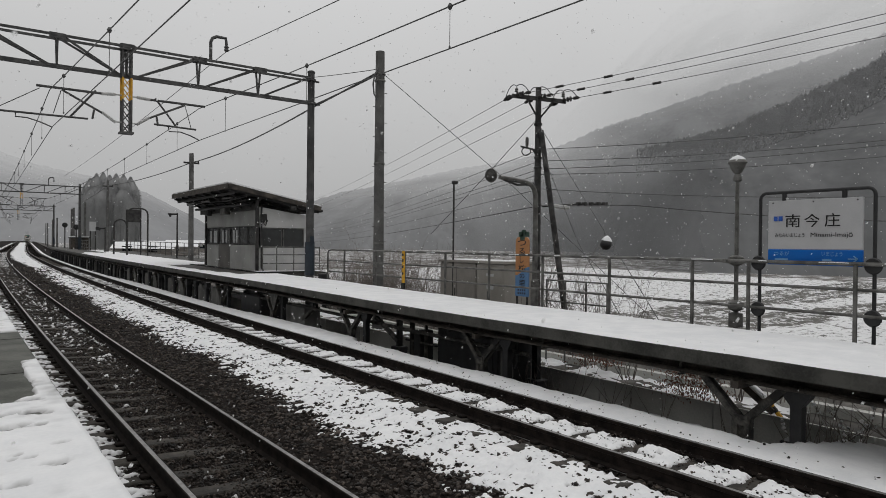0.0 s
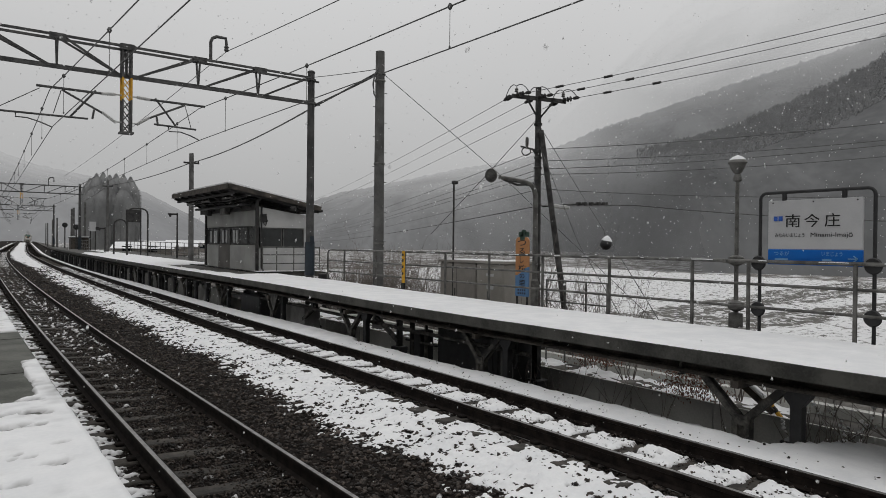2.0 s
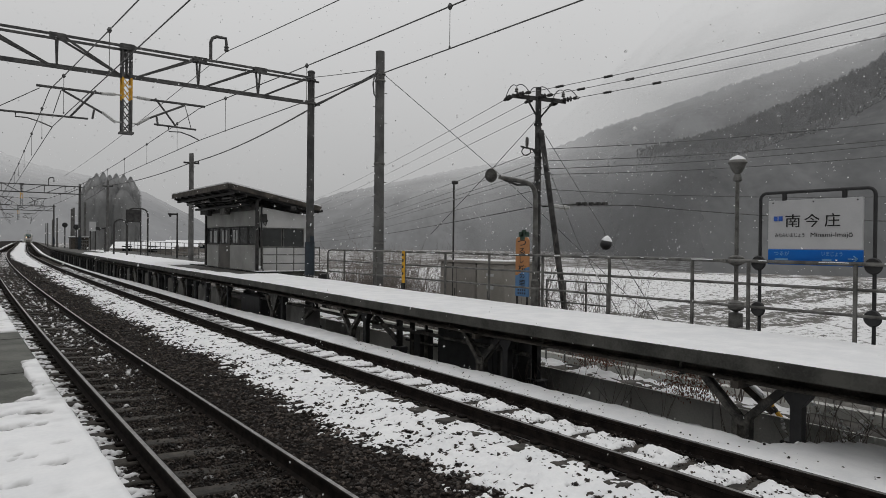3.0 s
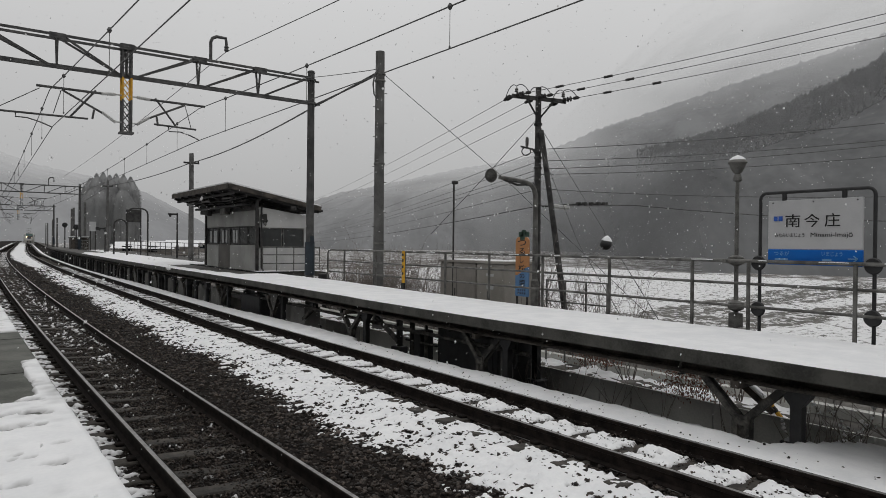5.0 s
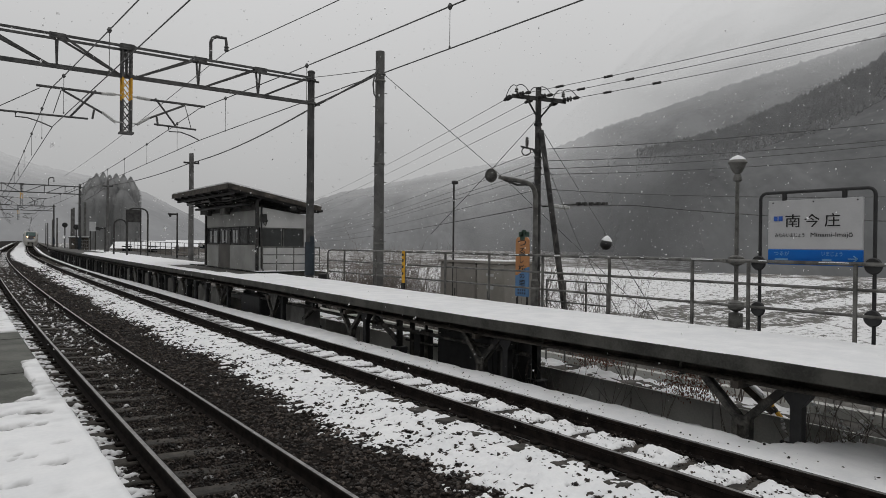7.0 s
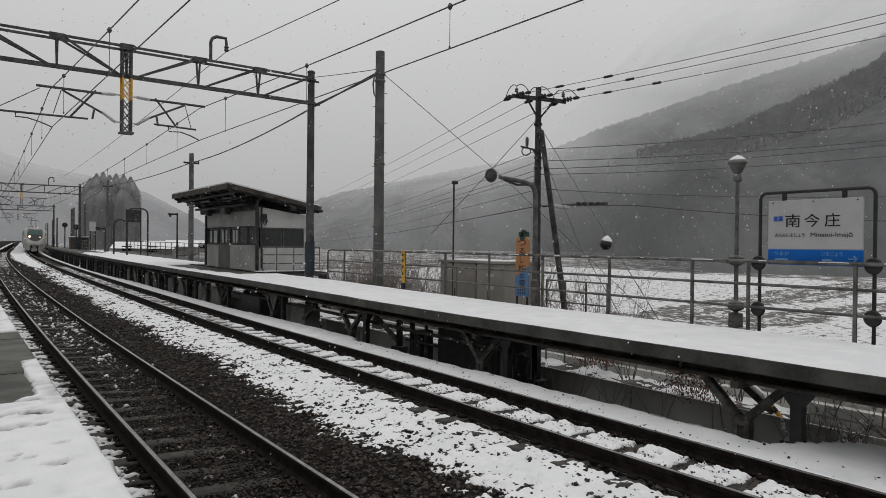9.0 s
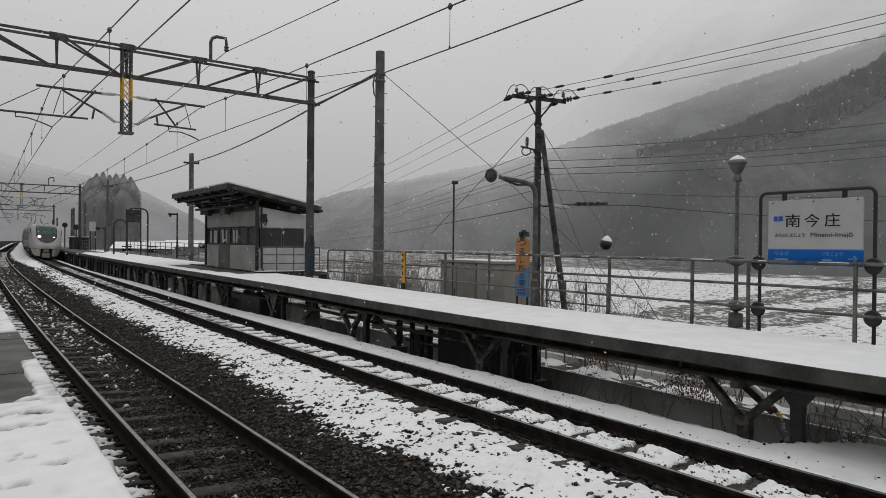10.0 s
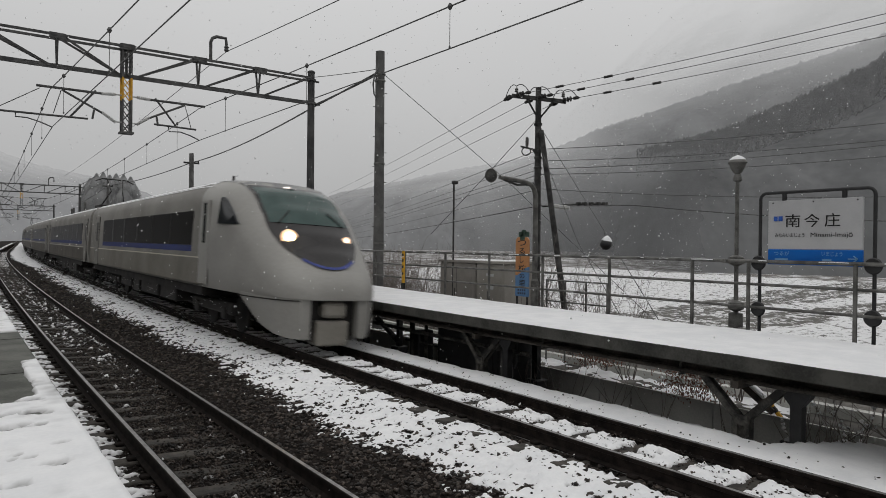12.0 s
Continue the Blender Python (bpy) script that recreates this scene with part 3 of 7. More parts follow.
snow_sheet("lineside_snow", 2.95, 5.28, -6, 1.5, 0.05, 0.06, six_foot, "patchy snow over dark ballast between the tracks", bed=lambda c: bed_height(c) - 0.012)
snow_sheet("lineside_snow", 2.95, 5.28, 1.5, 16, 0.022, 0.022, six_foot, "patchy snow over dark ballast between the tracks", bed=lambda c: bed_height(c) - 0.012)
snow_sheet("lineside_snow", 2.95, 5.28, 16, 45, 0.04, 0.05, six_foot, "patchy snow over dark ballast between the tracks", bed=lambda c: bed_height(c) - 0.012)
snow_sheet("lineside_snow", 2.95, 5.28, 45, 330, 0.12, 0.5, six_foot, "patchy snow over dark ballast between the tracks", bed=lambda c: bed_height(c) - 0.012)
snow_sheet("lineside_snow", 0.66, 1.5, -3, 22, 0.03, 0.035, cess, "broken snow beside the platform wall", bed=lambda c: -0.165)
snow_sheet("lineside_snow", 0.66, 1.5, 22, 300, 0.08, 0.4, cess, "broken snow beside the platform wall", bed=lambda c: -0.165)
snow_sheet("lineside_snow", 6.5, 8.7, -6, 4.2, 0.05, 0.08, shoulder, "even snow strip beside the far rail")
snow_sheet("lineside_snow", 6.5, 7.7, 4.2, 40, 0.04, 0.1, shoulder, "even snow strip beside the far rail")
snow_sheet("lineside_snow", 6.5, 7.7, 40, 330, 0.1, 0.6, shoulder, "even snow strip beside the far rail")


# ---- hills ----
def along(points, b):
    for (b0, e0), (b1, e1) in zip(points, points[1:]):
        if b0 <= b <= b1:
            t = (b - b0) / (b1 - b0)
            return e0 + (e1 - e0) * t
    return points[0][1] if b < points[0][0] else points[-1][1]


def hill(name, crest, foot, top, mat, label, trees, tall, seed, rough=1.0, start=None, soft=0.93, fade=13):
    """A wooded ridge: crest holds (bearing, elevation) in degrees as seen from the station; foot and top are distances;
    from bearing start on its see-through surface fades in, as painted haze.
    """
    rng = random.Random(seed)
    b0, b1 = crest[0][0], crest[-1][0]
    nb, nr = 420, 30
    v, f, spots = [], [], []

    def spot(b, t):
        h = max(1.0, math.tan(radians(along(crest, b))) * top + 2.0)
        r = foot + (top - foot) * t
        z = -2 + (h + 2) * (t ** 0.85) + rough * 4 * t * (1 - t) * 4 * noise.noise(Vector((b * 0.22, t * 1.5, seed))) + (rough * 1.6 * noise.noise(Vector((b * 1.7, 0, seed + 3))) + rough * 1.8 * abs(noise.noise(Vector((b * 6.0, 0, seed + 5)))) + rough * 1.8 * abs(noise.noise(Vector((b * 14.0, 0, seed + 9))))) * max(0.0, t * 8 - 7)
        a = radians(b)
        return Vector((r * math.sin(a), r * math.cos(a), z))

    for i in range(nr + 1):
        for j in range(nb + 1):
            v.append(spot(b0 + (b1 - b0) * j / nb, i / nr))
    m = nb + 1
    for i in range(nr):
        for j in range(nb):
            f.append((i * m + j, i * m + j + 1, (i + 1) * m + j + 1, (i + 1) * m + j))
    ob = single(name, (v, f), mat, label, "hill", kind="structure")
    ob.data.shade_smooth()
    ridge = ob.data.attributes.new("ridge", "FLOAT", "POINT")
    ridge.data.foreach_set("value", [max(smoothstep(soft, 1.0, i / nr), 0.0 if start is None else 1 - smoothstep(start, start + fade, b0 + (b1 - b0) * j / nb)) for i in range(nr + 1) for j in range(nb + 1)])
    shapes, places = [], []
    for k in range(5):
        n = 5
        rows = []
        for z, r in ((0.0, 0.35), (0.3, 0.5), (0.7, 0.33), (1.0, 0.06)):
            rows.append([(r * rng.uniform(0.7, 1.3) * math.cos(2 * math.pi * q / n), r * rng.uniform(0.7, 1.3) * math.sin(2 * math.pi * q / n), z) for q in range(n)])
        shapes.append(loft(rows, False))
    for _ in range(trees):
        # conifers stand close along the crest, taller up the valley side
        b, t = rng.uniform(start + 7, min(b1, 80)), 1.0 - 0.5 * rng.random() ** 1.4
        dens = noise.noise(Vector((b * 0.5, t * 5, seed + 11)))
        s = tall * rng.uniform(0.35, 1.1) * (0.7 + 0.5 * max(0, dens)) * (0.15 + 0.85 * smoothstep(start + 7, start + 21, b)) * (0.3 + 0.7 * smoothstep(0.5, 0.97, t))
        places.append((rng.randrange(5), Matrix.Translation(spot(b, t) - Vector((0, 0, 0.35 * s))) @ Matrix.Diagonal((s * rng.uniform(0.42, 0.6), s * rng.uniform(0.42, 0.6), 1.3 * s, 1))))
    # haze is put into the conifers' pale, half see-through material
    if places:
        tagged(new("hillside_wood", bulk("hillside_wood", shapes, places, HILLTREE)), "conifers on a hillside, haze put into their pale see-through colour", "woods", kind="stuff")


CREST_SIDE = ((30, -0.4), (37, 5.6), (42.3, 7.2), (45.2, 8.1), (47.1, 8.7), (49.9, 9.9), (53.1, 10.8), (56.2, 11.7), (60.4, 12.9), (64.4, 13.8), (68.1, 14.7), (70.5, 15.3), (78, 17), (110, 14))
CREST_WOOD = ((36, 2.0), (42, 5.2), (46, 6.6), (49.1, 7.2), (54.3, 8.2), (60.2, 9.1), (65.1, 10.7), (68.8, 12.1), (70.5, 13.0), (78, 14.5), (110, 12))
CREST_MID = ((17.5, 0.9), (20.2, 2.0), (22.9, 3.0), (25.6, 3.7), (27.6, 4.4), (32.5, 5.4), (37.4, 6.5), (42.3, 7.3), (45.2, 7.9), (50, 8.6), (56, 9.0), (80, 9.5))
CREST_FAR = ((-60, 6), (-20, 8), (-3.6, 7.6), (-0.6, 7.2), (2.7, 6.4), (4.7, 5.7), (7.3, 5.2), (10.0, 4.7), (12.4, 3.9), (14.9, 2.6), (18.4, 0.7), (24, 0.3))
CREST_BACK = ((106, 12), (150, 12), (200, 13), (250, 14), (300, 14), (325, 13), (345, 10), (356, 7))
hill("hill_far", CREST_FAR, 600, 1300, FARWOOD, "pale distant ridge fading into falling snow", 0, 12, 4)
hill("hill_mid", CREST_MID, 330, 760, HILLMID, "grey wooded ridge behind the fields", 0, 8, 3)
# added veil: a see-through slope that only greys the sky at upper right
CREST_VEIL = ((44, 8), (50, 14), (56, 19), (63, 23), (70, 26), (80, 28), (110, 24))
hill("sky_veil", CREST_VEIL, 420, 900, SKYVEIL, "see-through slope added to grey the sky at upper right", 0, 6, 9, start=44, soft=0.35, fade=30)
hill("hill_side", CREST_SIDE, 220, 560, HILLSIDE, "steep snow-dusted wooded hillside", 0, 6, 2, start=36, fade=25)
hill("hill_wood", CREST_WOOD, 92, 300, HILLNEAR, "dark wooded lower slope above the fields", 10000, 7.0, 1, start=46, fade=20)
# never in view: added behind the camera to darken reflections in the train
hill("unseen_back_slope", CREST_BACK, 60, 190, HILLBACK, "unseen dark slope added behind the camera for reflections", 0, 6, 6)


# ---- overhead line ----
def cable(points, r=0.012, sag=0.3, n=10):
    """A hanging wire through its supports."""
    pts = []
    for a, b in zip(points, points[1:]):
        a, b = Vector(a), Vector(b)
        dip = min(sag, 0.0011 * (b - a).length ** 2)
        for i in range(n):
            t = i / n
            pts.append(a.lerp(b, t) - Vector((0, 0, 4 * dip * t * (1 - t))))
    pts.append(Vector(points[-1]))
    return pipe(pts, r, 5)


MASTGREY = material("dark_grey_mast_paint", (0.03, 0.03, 0.031), (0.085, 0.084, 0.082), rough=0.75, scale=3, bump=0.3, fine=50, dist=0.003)
MASTBLUE = material("faded_blue_paint", (0.009, 0.016, 0.024), (0.02, 0.031, 0.043), rough=0.6, scale=5, bump=0.1)
LIGHTBLUE = material("light_blue_paint", (0.085, 0.19, 0.36), (0.11, 0.23, 0.42), rough=0.6, scale=3, bump=0.05)
MASTS = [-32.0, 20.6, 80.0, 134.0, 188.0]


def cantilever(parent, side):
    """One bracket arm from the drop post out to the wire over a track; x is measured from the post."""
    s = side
    reg = [(s * 0.97, 0, 5.45), (s * 3.0, 0, 5.43)] if s < 0 else [(s * 0.75, 0, 5.5), (s * 1.95, 0, 5.47)]
    arm = part("cantilever", join(pipe([(s * 0.45, 0, 6.2), (s * 2.2, 0, 6.2)], 0.035, 8), pipe([(s * 0.5, 0, 5.6), (s * 1.6, 0, 6.16)], 0.03, 8), pipe([(s * 0.78, 0, 6.26), (s * 1.4, 0, 5.46)], 0.028, 8), pipe(reg, 0.028, 8), bar((s * 0.82, 0, 5.72), (s * 0.86, 0, 5.46), 0.05, 0.05), pipe([(s * 1.62, 0, 6.15), (s * 1.8, 0, 5.5)], 0.012, 5)), HAZESTEEL, parent, "dark steel bracket arm")
    for z0, z1, x0, x1 in ((6.22, 6.2, 0.3, 0.62), (5.45, 5.66, 0.3, 0.6)):
        part("insulator", join(*[moved(lathe([(0.038, -0.02), (0.054, 0.0), (0.038, 0.02)], 10), Matrix.Translation((s * (x0 + (x1 - x0) * k / 6), 0, z0 + (z1 - z0) * k / 6)) @ pose(0, 0, 0, 0, 90, 0)) for k in range(7)], pipe([(s * x0, 0, z0), (s * x1, 0, z1)], 0.04, 8), pipe([(s * 0.1, 0, z0), (s * x0, 0, z0)], 0.02, 6)), INSUL, arm, "pale ribbed insulator")
    hook = [(-2.66, 0, 5.43), (-2.66, 0, 5.31), (-2.4, 0, 5.31), (-2.1, 0, 5.23), (-1.82, 0, 5.12)] if s < 0 else [(1.15, 0, 5.47), (1.17, 0, 5.33), (1.5, 0, 5.35), (1.78, 0, 5.27), (2.02, 0, 5.17)]
    part("steady_arm", pipe(hook, 0.018, 6), HAZESTEEL, arm)
    return arm


def portal(y, detail=True):
    """A lattice beam over both tracks with a drop post between them."""
    g = thing("catenary_portal", on_line(-0.075, y, 0), "dark steel lattice beam with yellow-banded drop post over the tracks", "catenary mast", "overhead line masts", rz=-math.degrees(slope(y)))
    top, bot, left, right = 7.58, 6.76, -3.2, 9.66 if y < 50 else 9.2
    part("mast", join(pipe([(right, 0, -0.9), (right, 0, 7.8)], 0.145, 14, 0.115), lathe([(0.13, 0), (0.13, 0.04), (0.09, 0.07)], 12, (right, 0, 7.8))), MASTGREY, g, "dark tubular steel mast", True)
    part("mast", pipe([(left, 0, -0.9), (left, 0, 7.8)], 0.16, 12, 0.13), MASTGREY, g, smooth=True)
    for z, a, b in ((7.55, -0.3, 0.28), (6.78, -0.15, 0.32)):
        part("mast_collar", join(lathe([(0.1, -0.04), (0.165, -0.03), (0.165, 0.03), (0.1, 0.04)], 12, (right, 0, z)), bar((right + a, 0, z), (right + b, 0, z - 0.02), 0.06, 0.05)), HAZESTEEL, g)
    for dy in (-0.22, 0.22):
        part("chord", bar((left, dy, top), (right - 0.1, dy, top), 0.05, 0.065), HAZESTEEL, g)
    part("chord", join(bar((left, 0, bot), (right - 0.1, 0, bot), 0.09, 0.07), bar((left, -0.03, bot + 0.03), (right - 0.1, -0.03, bot + 0.03), 0.012, 0.1)), HAZESTEEL, g)
    xs = [-1.6, 0.3, 2.22, 3.95, 5.95, 7.82]
    for i, x in enumerate(xs):
        for dy in (-0.2, 0.2):
            part("lattice_post", bar((x, 0, bot), (x, dy, top), 0.05, 0.05), HAZESTEEL, g)
        part("cross_tie", bar((x, -0.2, top), (x, 0.2, top), 0.05, 0.05), HAZESTEEL, g)
        part("gusset_plate", box(x - 0.2, x + 0.2, -0.24, -0.228, top - 0.09, top + 0.05), HAZESTEEL, g)
    for a, b, up in ((-3.1, -1.7, 1), (-1.5, 0.2, 1), (0.4, 2.12, 1), (2.32, 3.85, 1), (4.15, 5.85, 0), (6.05, 7.72, 0), (7.92, 9.5, 0)):
        for dy in (-0.2, 0.2):
            part("lattice_diagonal", bar((a, dy if up else 0, top if up else bot), (b, 0 if up else dy, bot if up else top), 0.05, 0.055), HAZESTEEL, g)
    px, w = 3.95, 0.115
    for mat, z0, z1, nm in ((HAZESTEEL, 6.72, 7.66, "drop_post"), (YELLOW, 6.1, 6.72, "yellow_post"), (HAZESTEEL, 5.16, 6.1, "drop_post")):
        for a in (-1, 1):
            for b in (-1, 1):
                part(nm, bar((px + a * w, b * 0.14, z0), (px + a * w, b * 0.14, z1), 0.045, 0.045), mat, g)
        n = max(2, round((z1 - z0) / 0.27))
        for k in range(n):
            za, zb = z0 + (z1 - z0) * k / n, z0 + (z1 - z0) * (k + 1) / n
            for b in (-1, 1):
                for p0, p1 in ((za, zb), (zb, za)):
                    part("lacing_bar", bar((px - w, b * 0.14, p0), (px + w, b * 0.14, p1), 0.04, 0.02), mat, g, "yellow lacing bar" if mat is YELLOW else "")
    for z in (5.13, 7.62):
        part("end_plate", box(px - 0.18, px + 0.18, -0.17, 0.17, z, z + 0.05), HAZESTEEL, g)
    part("blue_sleeve", lathe([(0.165, 0.98), (0.168, 0.99), (0.162, 2.1), (0.155, 2.1)], 14, (right, 0, 0)), MASTBLUE, g, "faded blue sleeve on the mast foot", True)
    part("name_plate", box(right - 0.07, right + 0.07, -0.2, -0.17, 2.05, 2.3, 0.01), MASTBLUE, g, "small light blue plate")
    part("gooseneck", join(pipe([(6.32, 0, 7.6), (6.32, 0, 8.22), (6.37, 0, 8.34), (6.5, 0, 8.41), (6.78, 0, 8.41), (6.8, 0, 8.2)], 0.05, 8), lathe([(0.05, -0.1), (0.08, -0.06), (0.05, 0.0), (0.08, 0.04), (0.04, 0.08)], 8, (6.8, 0, 8.1))), HAZESTEEL, g, "hooked steel feeder arm")
    for s in (-1, 1):
        c = cantilever(g, s)
        c.matrix_basis = pose(3.95, 0, 0)
    return g


for y in MASTS[1:4]:
    portal(y)


def overhead(c, far_up, at_up, far_lo, at_lo):
    """Catenary and contact wire over the track at c, with their offsets at the mast behind and at the others."""
    w = thing("overhead_wire", (0, 0, 0), "thin dark contact wire hung from a catenary wire", "wire", "overhead wires")
    up = [on_line(c + (far_up if y < 0 else at_up), y, 6.12) for y in MASTS]
    lo = [on_line(c + (far_lo if y < 0 else at_lo), y, 5.15) for y in MASTS]
    part("catenary_wire", cable(up, 0.0125, 0.45, 16), WIRE, w)
    part("contact_wire", cable(lo, 0.011, 0.02, 8), WIRE, w)
    for a, b, q in zip(up, up[1:], range(9)):
        y0, y1 = MASTS[q], MASTS[q + 1]
        for k in range(-9, 36):
            t = (13.3 + 5.0 * k - y0) / (y1 - y0)
            if not 0.02 < t < 0.98:
                continue
            hi = a.lerp(b, t).z - 4 * 0.45 * t * (1 - t)
            p = a.lerp(b, t)
            low = lo[q].lerp(lo[q + 1], t).z
            part("dropper", join(pipe([(p.x, p.y, low), (p.x, p.y, hi)], 0.006, 4), lathe([(0.02, -0.05), (0.045, 0), (0.02, 0.05)], 8, (p.x, p.y, hi)), lathe([(0.015, -0.02), (0.02, 0), (0.015, 0.02)], 6, (p.x, p.y, low))), WIRE, w)


overhead(NEAR, 1.42, -0.13, 1.18, -0.05)
overhead(FAR, 1.25, 0.05, 1.25, 0.05)


# ---- platform furniture ----
TAUPE = material("taupe_paint", (0.2, 0.185, 0.168), (0.27, 0.25, 0.228), rough=0.7, scale=1.5, bump=0.1)
def fence():
    f = thing("platform_fence", (0, 0, 0), "grey galvanised three-rail pipe fence along the platform", "fence", kind="structure")
    x = 9.77
    for y in (-5.0, -3.2, -1.4, 0.3, 2.05, 3.79, 5.28, 6.24, 7.96, 9.7, 11.41, 13.09, 14.95, 16.5, 18.43):
        part("post", join(pipe([on_line(x, y, 0.35), on_line(x, y, 1.86)], 0.03, 8), box(x - 0.16, x + 0.05, y - 0.05, y + 0.05, 0.5, 0.56)), GALV, f)
    end = [on_line(x, 19.35, 1.86), on_line(x, 19.52, 1.83), on_line(x, 19.6, 1.74), on_line(x, 19.6, 0.4)]
    part("top_rail", pipe([on_line(x, -6, 1.86)] + end, 0.027, 8), GALV, f)
    for z in (1.51, 1.16):
        part("rail", pipe([on_line(x, -6, z), on_line(x, 19.6, z)], 0.022, 8), GALV, f)
    rng = random.Random(5)
    y = -5.0
    while y < 19.0:
        ln = rng.uniform(0.05, 0.4)
        part("snow_ridge", pipe([on_line(x, y, 1.878), on_line(x, y + ln * 0.5, 1.884), on_line(x, y + ln, 1.878)], rng.uniform(0.004, 0.009), 6), SNOW, f, "thin remnant of snow on the rail", True)
        y += ln + rng.uniform(0.2, 1.0)
    g = thing("platform_fence", (0, 0, 0), "short pipe fence beside the shelter's end wall", "fence", kind="structure")
    for x in (10.08, 10.68, 11.43, 12.0, 12.6):
        part("post", pipe([(x, 25.8, 0.75), (x, 25.8, 1.92)], 0.024, 8), GALV, g)
    for z in (1.92, 1.6, 1.24):
        part("rail", pipe([(10.08, 25.8, z), (12.6, 25.8, z)], 0.022, 8), GALV, g)
    h = thing("platform_fence", (0, 0, 0), "grey pipe fence along the far end of the platform", "fence", kind="structure")
    ys = stations(36.2, 100, 2.0)
    for y in ys:
        part("post", pipe([on_line(12.9 if y < 76 else 9.6, y, 0.7), on_line(12.9 if y < 76 else 9.6, y, 1.86)], 0.03, 6), GALV, h)
    for z in (1.86, 1.5, 1.15):
        part("rail", pipe([on_line(12.9, y, z) for y in stations(36.2, 75.5, 6)], 0.028, 6), GALV, h)
        part("rail", pipe([on_line(9.6, y, z) for y in stations(76.5, 100, 6)], 0.028, 6), GALV, h)
    k = thing("field_fence", (0, 0, 0), "low grey pipe fence behind the platform", "fence", kind="structure")
    for y in (8.66, 9.22, 9.8, 10.35):
        part("post", pipe([(10.6, y, -0.45), (10.6, y, 1.33)], 0.022, 6), GALV, k)
    for z in (1.32, 1.1, 0.86):
        part("rail", pipe([(10.6, 8.66, z), (10.6, 10.35, z)], 0.018, 6), GALV, k)


def text_piece(body, size, bold=0.005):
    """Lettering as flat geometry: (vertices, faces) in the xy plane, its lower left at the origin."""
    cu = bpy.data.curves.new("lettering", "FONT")
    cu.body, cu.size, cu.extrude, cu.resolution_u, cu.offset = body, size, 0.0015, 3, (0.0 if body.isascii() or "-" in body else bold)
    ob = bpy.data.objects.new("lettering", cu)
    scene.collection.objects.link(ob)
    me = bpy.data.meshes.new_from_object(ob.evaluated_get(bpy.context.evaluated_depsgraph_get()))
    v, f = [tuple(p.co) for p in me.vertices], [tuple(p.vertices) for p in me.polygons]
    bpy.data.objects.remove(ob)
    bpy.data.curves.remove(cu)
    bpy.data.meshes.remove(me)
    return v, f


def fit_text(body, x0, x1, z0, z1, bold=0.005):
    """Lettering stretched to a field on a board: x along the board, z up, y = 0."""
    v, f = text_piece(body, 1.0, bold)
    a, b = min(p[0] for p in v), max(p[0] for p in v)
    c, d = min(p[1] for p in v), max(p[1] for p in v)
    return [(x0 + (x1 - x0) * (p[0] - a) / (b - a), p[2], z0 + (z1 - z0) * (p[1] - c) / (d - c)) for p in v], f


WHITEBOARD = material("white_enamel", (0.40, 0.40, 0.405), (0.46, 0.46, 0.465), rough=0.3, scale=2, bump=0.02)
SKYBLUE = material("blue_enamel", (0.0, 0.095, 0.40), (0.0, 0.12, 0.46), rough=0.35, scale=2, bump=0.02)
INK = material("black_ink", (0.006, 0.006, 0.006), (0.012, 0.012, 0.012), rough=0.4, bump=0)
PALEINK = material("pale_blue_ink", (0.16, 0.32, 0.55), (0.2, 0.38, 0.6), rough=0.4, bump=0)
LOGOBLUE = material("logo_blue", (0.02, 0.08, 0.36), (0.03, 0.1, 0.4), rough=0.4, bump=0)


